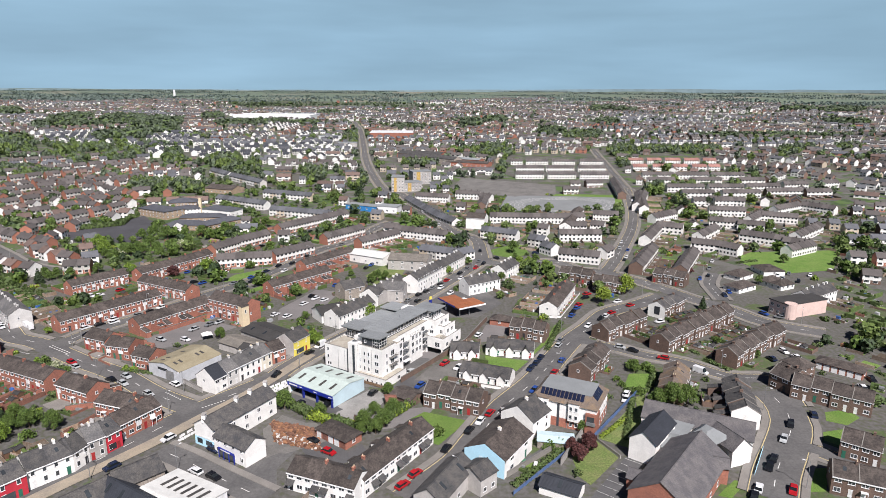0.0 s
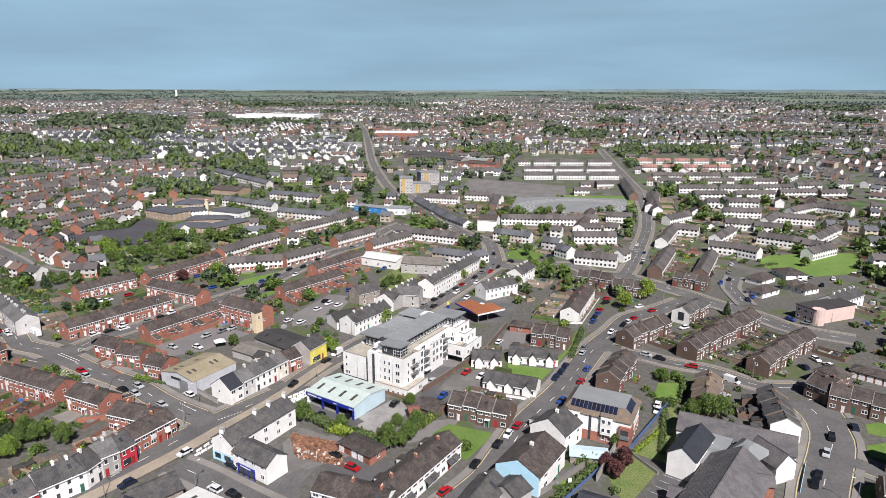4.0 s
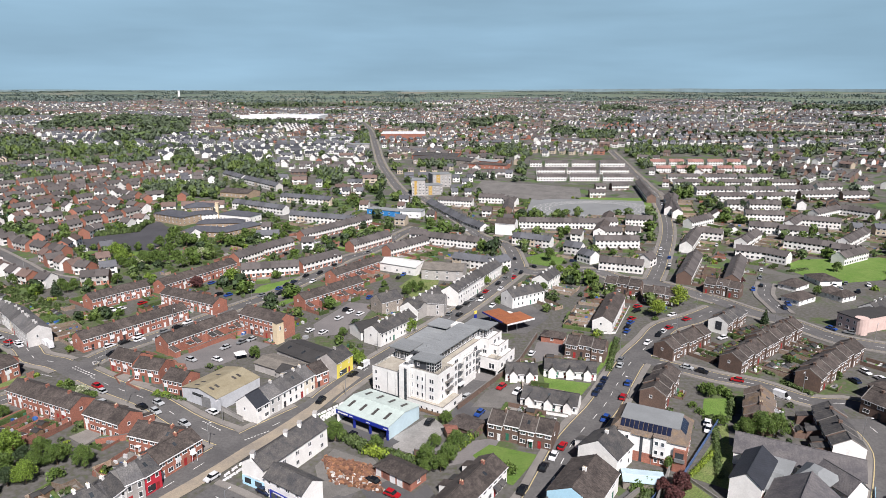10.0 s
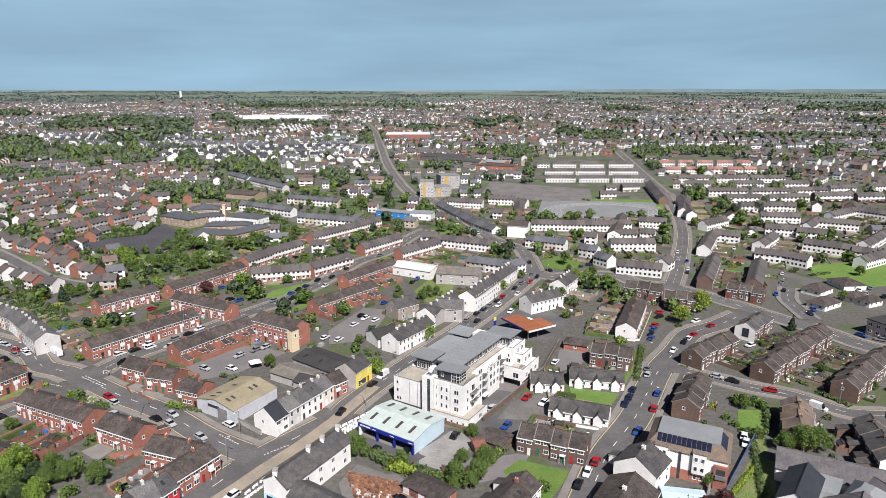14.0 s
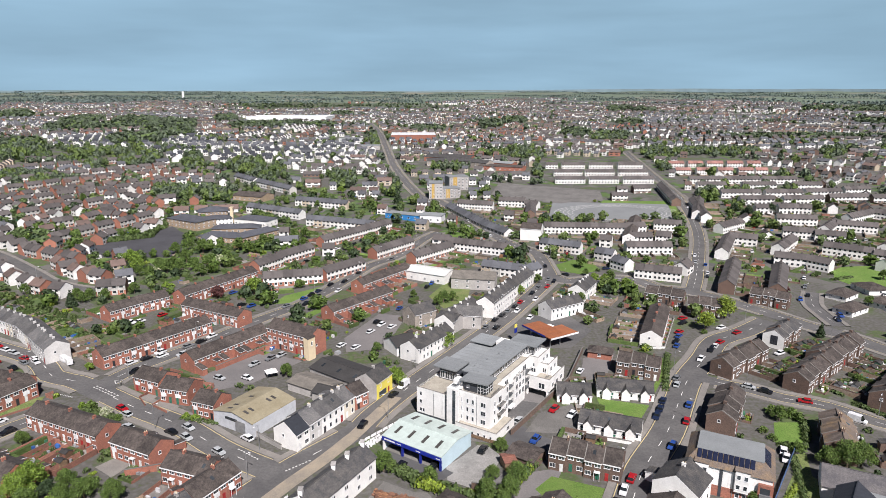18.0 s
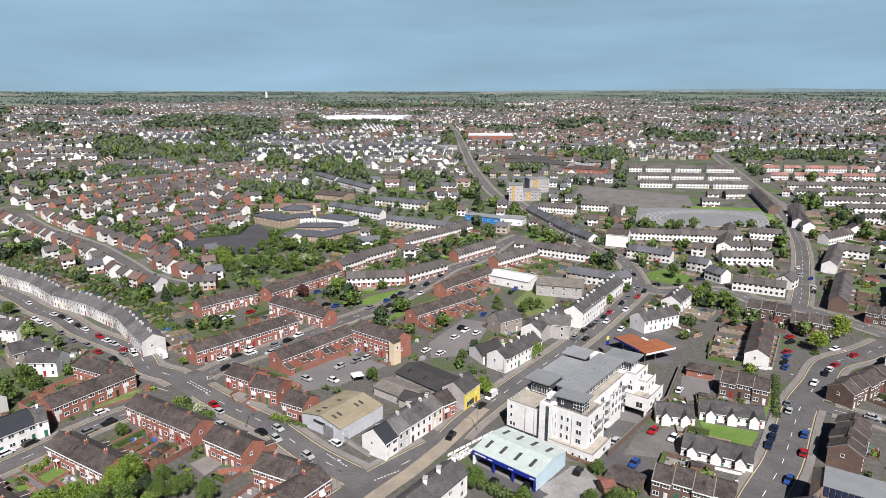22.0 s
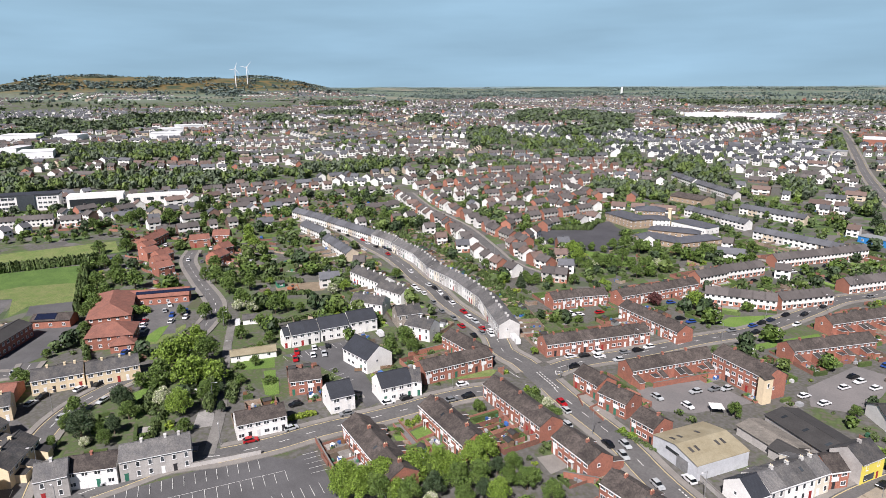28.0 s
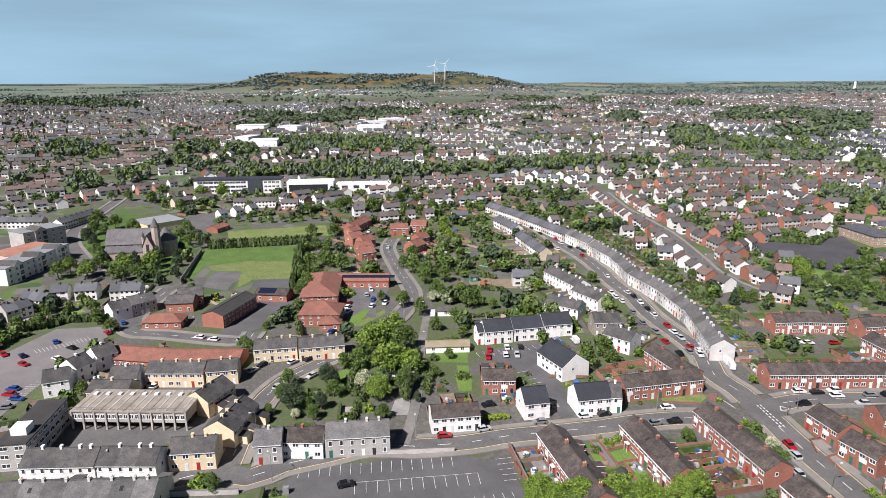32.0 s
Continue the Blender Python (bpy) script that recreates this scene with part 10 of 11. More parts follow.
wood((-1278.4, 507.4), (-1259.4, 526.9), (-1207.4, 479.6), 9)
wood((-1246.6, 540.0), (-1207.4, 579.4), (-1177.2, 510.2), 9)
wood((-1335.1, 713.7), (-1291.9, 756.2), (-1215.6, 650.0), 9)
wood((-1308.5, 791.3), (-1258.2, 838.9), (-1210.1, 731.8), 9)
wood((-932.8, 368.9), (-927.5, 374.0), (-868.1, 343.9), 13)
wood((-604.7, 877.4), (-583.1, 892.6), (-545.9, 788.7), 11)
wood((-432.5, 847.7), (-416.6, 858.1), (-400.7, 781.1), 11)

wood((302.9, 905.2), (359.4, 890.2), (313.0, 935.0), 7)
wood((252.9, 893.5), (271.4, 880.0), (273.1, 958.5), 8)
wood((74.4, 883.5), (96.4, 872.2), (80.0, 925.0), 8)
wood((-235.8, 715.6), (-201.4, 702.3), (-245.3, 748.1), 8)
wood((-140.4, 683.4), (-120.8, 670.2), (-148.0, 728.8), 8)
wood((-162.0, 512.0), (-134.5, 500.0), (-168.0, 530.0), 5)
wood((-78.1, 582.4), (-68.8, 580.0), (-83.7, 645.1), 8)
wood((-561.3, 836.9), (-531.7, 829.9), (-585.0, 874.0), 8)
wood((-505.0, 880.0), (-455.0, 872.0), (-520.0, 908.0), 8)
wood((-439.3, 854.5), (-395.5, 836.6), (-452.0, 882.0), 8)
wood((-528.4, 1190.0), (-488.6, 1172.0), (-560.0, 1260.0), 8)
wood((-447.5, 667.7), (-403.8, 662.1), (-467.6, 699.7), 8)
wood((-241.0, 593.2), (-221.5, 581.1), (-251.2, 621.1), 8)
wood((-334.2, 1377.0), (-257.6, 1359.3), (-345.0, 1425.0), 8)
wood((203.8, 1202.6), (227.1, 1190.3), (219.3, 1284.1), 8)
wood((201.2, 595.2), (210.1, 591.9), (211.9, 623.4), 8)

gardens()


# ---- the far town ----
def house_template(w, d, ez, rz):
    v = [(0, 0, -2), (w, 0, -2), (w, d, -2), (0, d, -2), (0, 0, ez), (w, 0, ez), (w, d, ez), (0, d, ez), (0, d / 2, rz), (w, d / 2, rz)]
    f = [(0, 1, 5, 4), (2, 3, 7, 6), (1, 2, 6, 9, 5), (3, 0, 4, 8, 7)]
    k, o, e = (rz - ez) / (d / 2), 0.4, 0.2
    rv, rf = [], []
    for s in (0, 1):
        ye = -o if not s else d + o
        q = [(-e, ye, ez - o * k + 0.05), (w + e, ye, ez - o * k + 0.05), (w + e, d / 2, rz + 0.05), (-e, d / 2, rz + 0.05)]
        n = len(rv)
        rv += q + [(x, y, z + 0.2) for x, y, z in q]
        rf += [(n + 4, n + 5, n + 6, n + 7), (n, n + 1, n + 5, n + 4), (n + 1, n + 2, n + 6, n + 5), (n + 3, n, n + 4, n + 7)]
    n = len(rv)
    rv += [(w * 0.5 + x, d / 2 + y, z) for z in (rz - 0.6, rz + 1.1) for x, y in ((-0.4, -0.5), (0.4, -0.5), (0.4, 0.5), (-0.4, 0.5))]
    rf += [(n + 4, n + 5, n + 6, n + 7), (n, n + 1, n + 5, n + 4), (n + 1, n + 2, n + 6, n + 5), (n + 2, n + 3, n + 7, n + 6), (n + 3, n, n + 4, n + 7)]
    gv, gf = [], []
    for y, s in ((-0.05, 1), (d + 0.05, -1)):
        for z in ((1.0, 3.6) if ez > 4 else (1.0,)):
            for x in (w * 0.12, w * 0.6):
                n = len(gv)
                gv += [(x, y, z), (x + w * 0.24, y, z), (x + w * 0.24, y, z + 1.2), (x, y, z + 1.2)]
                gf.append((n, n + 1, n + 2, n + 3))
    return (v, f), (rv, rf), (gv, gf)


FAR_WALLS = {n: material("far " + n, c, 0.9, 0.06, 0.3, 4, 0.1, per="island", vary=v, stain=0.15) for n, c, v in (
    ("white walls", (0.78, 0.77, 0.74), 0.06), ("red brick walls", (0.36, 0.155, 0.105), 0.2), ("pale grey walls", (0.52, 0.5, 0.47), 0.2), ("buff walls", (0.5, 0.42, 0.32), 0.2), ("brown brick walls", (0.17, 0.11, 0.085), 0.2))}
# Brown and red tones are greyed, some distance haze mixed into the roof colour.
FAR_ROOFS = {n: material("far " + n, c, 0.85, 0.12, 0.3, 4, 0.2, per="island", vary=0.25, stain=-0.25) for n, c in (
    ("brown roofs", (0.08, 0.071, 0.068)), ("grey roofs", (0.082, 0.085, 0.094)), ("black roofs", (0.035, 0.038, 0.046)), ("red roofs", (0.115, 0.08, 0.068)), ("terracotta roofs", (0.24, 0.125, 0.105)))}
HOUSE_T = house_template(7.5, 7.5, 4.9, 7.4)
BUNG_T = house_template(10, 8, 2.7, 5.4)
WALL_HEAPS = {(n, t): Heap(*(HOUSE_T if t else BUNG_T)[0]) for n in FAR_WALLS for t in (0, 1)}
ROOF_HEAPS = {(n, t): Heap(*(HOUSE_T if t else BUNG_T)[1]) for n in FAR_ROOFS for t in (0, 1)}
def clad_template(w, d):
    v, f = [], []
    for y, s in ((-0.03, 1), (d + 0.03, -1)):
        for x0, x1, z0, z1 in ((0.0, 1.0, 2.25, 4.9), (0.08, 0.45, 0.2, 2.1)):
            n = len(v)
            v += [(w * x0, y, z0), (w * x1, y, z0), (w * x1, y, z1), (w * x0, y, z1)]
            f.append((n, n + 1, n + 2, n + 3))
    return v, f


def frame_template(w, d):
    v, f = [], []
    for y in (-0.04, d + 0.04):
        for z in (0.9, 3.5):
            for x in (w * 0.12 - 0.15, w * 0.6 - 0.15):
                n = len(v)
                v += [(x, y, z), (x + w * 0.24 + 0.3, y, z), (x + w * 0.24 + 0.3, y, z + 1.4), (x, y, z + 1.4)]
                f.append((n, n + 1, n + 2, n + 3))
    return v, f


FRAMES = Heap(*frame_template(7.5, 7.5))
CLAD = Heap(*clad_template(7.5, 7.5))
PANE_HEAPS = {t: Heap(*(HOUSE_T if t else BUNG_T)[2]) for t in (0, 1)}


def far_house(x, y, turn, wall, roof, tall_=1, w=1.0, d=1.0, z=None):
    z = ground_at(x, y) if z is None else z
    for heap in (WALL_HEAPS[(wall, tall_)], ROOF_HEAPS[(roof, tall_)], PANE_HEAPS[tall_]):
        heap.add(x, y, z, turn, w, d, 1.0)
    if tall_ and math.hypot(x, y) < 900 and wall != "white walls":
        FRAMES.add(x, y, z, turn, w, d, 1.0)
    if tall_ and "brick" in wall and (math.hypot(x, y) < 780 or int(x * 7 + y * 3) % 5 < 3):
        CLAD.add(x, y, z, turn, w, d, 1.0)


def semis(p, q, wall="red brick walls", roof="brown roofs", step=0.8):
    """A street side of paired houses, each pair set a little back from the one before."""
    p, q = Vector(p), Vector(q)
    u = (q - p).normalized()
    l = Vector((-u.y, u.x))
    n = max(1, int((q - p).length / 16.5))
    for k in range(n):
        c = p + u * 16.5 * k + l * (step * (k % 3))
        for j in (0, 1):
            e = c + u * 6.6 * j
            far_house(e.x, e.y, math.atan2(u.y, u.x), wall, roof, 1, 0.88, 1.0)
            CLAD.add(e.x, e.y, ground_at(e.x, e.y), math.atan2(u.y, u.x), 0.88, 1.0, 1.0)
        for s in (1, 4.5, 8, 11.5):
            for h in (1, 4, 7):
                m = c + u * s + l * h
                mark(m.x, m.y, 2)
        g = c + u * 14.7 + l * 4
        BUSHES[k % 2].add(g.x, g.y, ground_at(g.x, g.y) - 0.2, k, 1.6, 1.6, 1.8)
        mark(g.x, g.y, 2)


FAR_KIND = {"R": ("red brick walls", "brown roofs"), "W": ("white walls", "brown roofs"), "S": ("white walls", "grey roofs"), "K": ("brown brick walls", "brown roofs"), "C": ("buff walls", "grey roofs"),
            "G": ("white walls", "grey roofs"), "N": ("white walls", "black roofs"), "E": ("red brick walls", "red roofs"), "V": ("white walls", "terracotta roofs"), "B": ("white walls", "grey roofs"), "Q": ("buff walls", "grey roofs"), "D": ("white walls", "brown roofs"), "P": ("buff walls", "grey roofs"), "L": ("brown brick walls", "brown roofs"), "Z": ("brown brick walls", "brown roofs")}
for kind_, x0_, y0_, x1_, y1_, n_ in FAR_ROWS:
    a_, b_ = Vector((x0_, y0_)), Vector((x1_, y1_))
    u_ = (b_ - a_).normalized()
    l_ = Vector((-u_.y, u_.x))
    w_ = (b_ - a_).length / n_
    for i_ in range(n_):
        q_ = a_ + u_ * w_ * i_ - l_ * 3.75
        walls_, roofs_ = FAR_KIND[kind_]
        if kind_ in "GS":
            walls_ = ("white walls", "pale grey walls", "white walls", "buff walls", "white walls")[(i_ * 3 + int(x0_)) % 5]
        far_house(q_.x, q_.y, math.atan2(u_.y, u_.x), walls_, roofs_, 0 if kind_ in "BD" else 1, w_ / 7.5, 1.0)
        for t_ in (1, 4, 7):
            c_ = q_ + u_ * w_ / 2 + l_ * t_
            mark(c_.x, c_.y, 2)



for p_, q_ in (((-284.7, 424.8), (-250.2, 503.8)), ((-319.8, 452.6), (-295.4, 480.2)), ((-295.5, 484.0), (-276.4, 561.5)), ((-350.9, 494.7), (-310.4, 558.4)), ((-386.8, 540.5), (-294.3, 648.5)), ((-427.1, 592.7), (-353.6, 701.8)),
               ((-286.3, 397.2), (-241.2, 373.2)), ((-203.6, 324.2), (-185.9, 329.3)), ((-450.2, 644.9), (-343.0, 764.0)), ((-505.0, 707.2), (-394.8, 819.1))):
    semis(p_, q_)


def along(walls, roofs, gap, *pts):
    """Pairs of houses on both sides of a street."""
    ln = smooth_line(pts, 2.0)
    nr = sides(ln)
    rnd = random.Random(len(ln))
    run = 0.0
    for k in range(1, len(ln)):
        run += (ln[k] - ln[k - 1]).length
        if run < gap:
            continue
        run = 0.0
        d = ln[k] - ln[k - 1]
        for s in (-1, 1):
            c = ln[k] + nr[k] * s * rnd.uniform(11, 13)
            if not is_free(c.x, c.y, 0):
                continue
            ang = math.atan2(d.y, d.x) + (math.pi / 2 if rnd.random() < 0.3 else 0)
            u = Vector((math.cos(ang), math.sin(ang)))
            l = Vector((-u.y, u.x))
            w = rnd.choice((1.0, 1.15))
            p = c - u * 3.75 * w - l * 3.75
            far_house(p.x, p.y, ang, rnd.choice(walls), rnd.choice(roofs), 1, w, 1.0)
            mark(c.x, c.y, 6)


RW_ = ("red brick walls", "white walls")
BR_ = ("brown roofs", "brown roofs", "red roofs")
along(RW_, BR_, 11, (-420.5, 474.2), (-372.9, 439.1), (-346.2, 423.4), (-305.8, 400.8), (-264.0, 368.0), (-242.6, 349.5), (-225.9, 339.4), (-211.0, 334.1))
along(RW_, BR_, 11, (-262.5, 370.6), (-270.1, 436.5), (-257.8, 457.7), (-251.9, 482.5))
along(RW_, BR_, 11, (-320.8, 454.7), (-310.0, 500.4), (-282.9, 507.7), (-254.3, 495.6))
along(RW_, BR_, 11, (-382.2, 470.2), (-353.4, 527.3), (-327.0, 559.3), (-287.7, 546.4))
along(RW_, BR_, 11, (-405.6, 508.0), (-382.0, 573.1), (-353.3, 608.3), (-314.5, 593.4))
along(("white walls", "buff walls"), ("grey roofs", "brown roofs"), 11, (-308.9, 630.8), (-289.1, 648.1), (-252.1, 663.8))
along(("brown brick walls", "red brick walls"), ("brown roofs",), 11, (-549.4, 351.8), (-530.6, 389.5), (-521.7, 425.9))
along(("white walls",), ("grey roofs", "brown roofs"), 11, (-518.7, 467.3), (-465.4, 501.7))
ESTATES = []


def estate(c, e, f, walls, roofs, tall_share=0.8, turn=None, gap=24.0):
    """A quarter of houses with its own mix of walls and roofs."""
    ESTATES.append((Vector(c), Vector(e) - Vector(c), Vector(f) - Vector(c), walls, roofs, tall_share, turn, gap))


estate((-356.9, 544.1), (-291.8, 550.4), (-309.3, 466.5), ("red brick walls", "white walls", "red brick walls"), ("brown roofs", "brown roofs", "red roofs"), 1, None, 21)
estate((-202.3, 975.6), (-139.7, 979.4), (-167.4, 790.5), ("white walls",), ("black roofs", "grey roofs"), 1, None, 24)
estate((-421.4, 898.7), (-324.4, 910.3), (-365.6, 773.3), ("white walls",), ("black roofs", "grey roofs"), 1, None, 24)
estate((266.2, 576.2), (392.3, 565.4), (228.7, 498.3), ("white walls", "white walls", "brown brick walls"), ("brown roofs",), 1, None, 24)
estate((280.8, 752.0), (406.5, 740.7), (231.0, 624.1), ("white walls", "white walls", "brown brick walls"), ("brown roofs", "brown roofs", "red roofs"), 0.95, None, 24)
estate((485.0, 1466.7), (678.6, 1439.4), (434.4, 1317.4), ("white walls",), ("grey roofs", "brown roofs"), 1, None, 25)
estate((385.2, 1301.2), (510.8, 1287.6), (364.7, 1234.3), ("red brick walls",), ("brown roofs",), 1, None, 25)
estate((-8.3, 1238.3), (167.6, 1237.0), (-9.3, 1078.9), ("red brick walls", "buff walls", "red brick walls", "white walls"), ("brown roofs", "red roofs"), 1, None, 25)
estate((-351.1, 628.2), (-254.9, 711.5), (-302.1, 533.2), ("red brick walls", "white walls", "red brick walls"), ("brown roofs", "brown roofs", "red roofs"), 1, None, 21)
estate((-505.1, 969.1), (-383.3, 1044.6), (-428.9, 814.6), ("white walls",), ("black roofs", "grey roofs"), 1, None, 24)
estate((-310.0, 850.0), (-190.0, 870.0), (-270.0, 730.0), ("white walls", "white walls", "pale grey walls"), ("black roofs", "grey roofs"), 1, None, 22)
estate((-1464.0, 262.3), (-1346.2, 456.3), (-1098.4, 202.0), ("brown brick walls", "red brick walls", "buff walls", "white walls"), ("brown roofs", "grey roofs"), 1, None, 26)
estate((-1641.9, 609.9), (-1551.5, 743.0), (-1425.8, 531.2), ("white walls",), ("grey roofs",), 1, None, 24)

MIX = (("white walls", "white walls", "red brick walls", "buff walls", "white walls", "brown brick walls", "white walls"), ("brown roofs", "grey roofs", "brown roofs", "grey roofs", "brown roofs", "red roofs"), 0.75, None, 25.0)


def style_at(x, y):
    for c, a, b, *rest in ESTATES:
        det = a.x * b.y - a.y * b.x
        px, py = x - c.x, y - c.y
        u, v = (px * b.y - py * b.x) / det, (a.x * py - a.y * px) / det
        if u * u + v * v < 1:
            return rest
    return MIX


NEAR_EDGE = 385.0
BELTS = [[(-400.5, 388.9), (-349.4, 380.7), (-296.0, 356.0), (-244.5, 325.5), (-217.1, 308.0), (-198.1, 296.5), (-189.2, 280.7), (-212.3, 294.1), (-240.7, 310.4), (-282.4, 331.8), (-324.9, 349.1), (-368.0, 359.4)],
         [(-428.7, 286.4), (-401.7, 331.3), (-367.2, 342.3), (-296.2, 277.5), (-252.1, 223.6), (-271.2, 198.3), (-304.3, 178.2), (-418.5, 235.5)]]


def in_belt(x, y):
    for pts in BELTS:
        inside = False
        for (ax, ay), (bx, by) in zip(pts, pts[1:] + pts[:1]):
            if (ay > y) != (by > y) and x < (bx - ax) * (y - ay) / (by - ay) + ax:
                inside = not inside
        if inside:
            return True
    return False


def far_town():
    rnd = random.Random(5)
    made = 0
    r = 215.0
    while r < 3000:
        step = 22.5 + r * 0.005
        b = -95.0
        while b < 42:
            length = rnd.uniform(45, 130)
            mid = math.radians(b) + length / 2 / r
            x0, y0 = -20 + r * math.sin(mid), -20 + r * math.cos(mid)
            patch = noise.noise((x0 / 210, y0 / 210, 3.1))
            walls, roofs, share, turn, gap = style_at(x0, y0)
            open_ = noise.noise((x0 / 420, y0 / 420, 7.7)) + max(0, (r - 1500) / 1100)
            if open_ < 0.75 and ground_at(x0, y0) < 105:
                if turn is None:
                    skew = math.radians(55 * noise.noise((x0 / 260, y0 / 260, 1.3)) + (90 if patch > 0.33 else 0))
                    ang = -mid + skew
                else:
                    ang = turn
                u = Vector((math.cos(ang), math.sin(ang)))
                l = Vector((-u.y, u.x))
                wall, roof = rnd.choice(walls), rnd.choice(roofs)
                tall_ = 1 if rnd.random() < share else 0
                terrace = rnd.random() < 0.4
                q = Vector((x0, y0)) - u * length / 2
                s = 0.0
                while s < length:
                    w = rnd.uniform(0.75, 1.0) if terrace else rnd.choice((1.0, 1.1, 1.9))
                    p = q + u * s
                    width = w * (7.5 if tall_ else 10)
                    c = p + u * width / 2 + l * 3.7
                    if r > NEAR_EDGE and not in_belt(c.x, c.y) and is_free(c.x, c.y, 3 if r > 400 else 6) and is_free(p.x, p.y, 0 if r > 400 else 3):
                        jog = 0 if terrace else rnd.uniform(-1.2, 1.2)
                        flip = (not terrace) and rnd.random() < (0.42 if "black roofs" in roofs else 0.16)
                        wl = wall if terrace or rnd.random() < 0.7 else rnd.choice(walls)
                        if flip:
                            far_house(p.x + u.x * width, p.y + u.y * width, ang + math.pi / 2, wl, roof, tall_, 1.0, 1.0)
                        else:
                            far_house(p.x + l.x * jog, p.y + l.y * jog, ang, wl, roof, tall_, w, rnd.uniform(0.9, 1.1))
                        mark(c.x, c.y, 4.5 if not terrace else 3)
                        made += 1
                        if rnd.random() < 0.5:
                            g = c + l * rnd.uniform(8, 13) + u * rnd.uniform(-4, 4)
                            if is_free(g.x, g.y):
                                k = rnd.randrange(99)
                                BUSHES[k % 2].add(g.x, g.y, ground_at(g.x, g.y) - 0.2, k, rnd.uniform(1.2, 3), rnd.uniform(1.2, 3), rnd.uniform(1.2, 3))
                    s += width + (0 if terrace else rnd.uniform(2.5, 5))
            b += math.degrees(length / r) + rnd.uniform(0.2, 6.0 * 60 / r)
        r += step
    # scattered trees and copses
    for k in range(21000):
        d, b = 300 + 3300 * rnd.random() ** 1.15, math.radians(rnd.uniform(-95, 42))
        x, y = -20 + d * math.sin(b), -20 + d * math.cos(b)
        if is_free(x, y) and noise.noise((x / 110, y / 110, 9)) > (-0.2 if d < 700 else 0.0):
            h = rnd.uniform(4, 9) if d < 700 else rnd.uniform(5, 11)
            far_tree(x, y, h, h * rnd.uniform(0.38, 0.6), k)
    return made




# ---- lines, rails and odds and ends ----
LINES = Shape()


def line(p, q, width=0.12):
    p, q = Vector(p), Vector(q)
    d = (q - p).normalized()
    n = Vector((-d.y, d.x)) * width / 2
    LINES.face(*[(v.x, v.y, ground_at(v.x, v.y) + 0.2) for v in (p - n, q - n, q + n, p + n)])


def bays(p, q, n, depth, left=False):
    """n parking bays marked along a line, reaching to its right (or left)."""
    p, q = Vector(p), Vector(q)
    d = (q - p).normalized()
    s = Vector((-d.y, d.x)) * (1 if left else -1)
    for k in range(n + 1):
        a = p + (q - p) * k / n
        line(a, a + s * depth)


bays((-206.2, 99.8), (-186.2, 134.4), 15, 4.8)
bays((-191.7, 108.2), (-176.4, 135.6), 11, 4.8)
line((-191.7, 108.2), (-176.4, 135.6))
bays((-178.4, 143.2), (-169.9, 138.9), 4, 4.5, True)
bays((-172.4, 122.3), (-165.3, 137.4), 7, 4.8)
bays((49.9, 152.4), (38.7, 138.1), 6, 4.5, True)
bays((-212.3, 187.2), (-200.2, 184.5), 4, 4.5)
bays((-235.0, 182.4), (-227.0, 206.8), 9, 4.5)
bays((-318.1, 169.5), (-298.2, 159.3), 6, 4.5, True)
bays((-294.6, 38.1), (-306.5, 46.7), 9, 4.5)
bays((-337.2, 49.6), (-339.7, 67.8), 14, 4.5)
# stop lines and bars at the crossing
line((-146.0, 229.9), (-144.8, 233.0), 0.3)
line((-144.8, 233.0), (-147.6, 232.4), 0.3)
line((-147.6, 232.4), (-146.0, 229.9), 0.3)
for p_, q_ in (((-152.3, 227.4), (-140.7, 220.0)), ((-151.7, 228.3), (-140.1, 220.9)), ((-160.3, 222.0), (-154.8, 220.0)), ((-150.8, 217.0), (-146.8, 214.8)), ((-75.4, 179.4), (-69.5, 184.7)), ((-91.2, 189.9), (-83.7, 184.5))):
    p_, q_ = Vector(p_), Vector(q_)
    for k_ in range(8):
        line(p_ + (q_ - p_) * k_ / 8, p_ + (q_ - p_) * (k_ + 0.6) / 8, 0.4)


def oval(c, e, f, scale, width=0.25):
    c, a, b = Vector(c), (Vector(e) - Vector(c)) * scale, (Vector(f) - Vector(c)) * scale
    for k in range(64):
        t0, t1 = k * math.tau / 64, (k + 1) * math.tau / 64
        line(c + a * math.cos(t0) + b * math.sin(t0), c + a * math.cos(t1) + b * math.sin(t1), width)


for s_ in (0.72, 0.79, 0.86, 0.93, 1.0):
    oval((103.2, 530.2), (152.2, 526.3), (110.3, 562.4), s_, 0.45)
tagged(part("bay_marking", LINES, PAINT), "white painted bay lines and lane lines", "road marking", kind="stuff")


def barrier_master():
    ob = thing("road_barrier", "white plastic road works barrier on the asphalt", "barrier", at(0, 0), "road works barriers")
    part("body", Shape().loft([(-0.95, -0.1, 0), (0.95, -0.1, 0), (0.95, 0.1, 0), (-0.95, 0.1, 0)], [(-0.95, -0.04, 0.7), (0.95, -0.04, 0.7), (0.95, 0.04, 0.7), (-0.95, 0.04, 0.7)]), PVC, ob)
    part("foot", Shape().box(-0.9, -0.32, 0, -0.6, 0.32, 0.1), PVC, ob)
    part("foot", Shape().box(0.6, -0.32, 0, 0.9, 0.32, 0.1), PVC, ob)
    return ob


barrier, placed = barrier_master(), 0
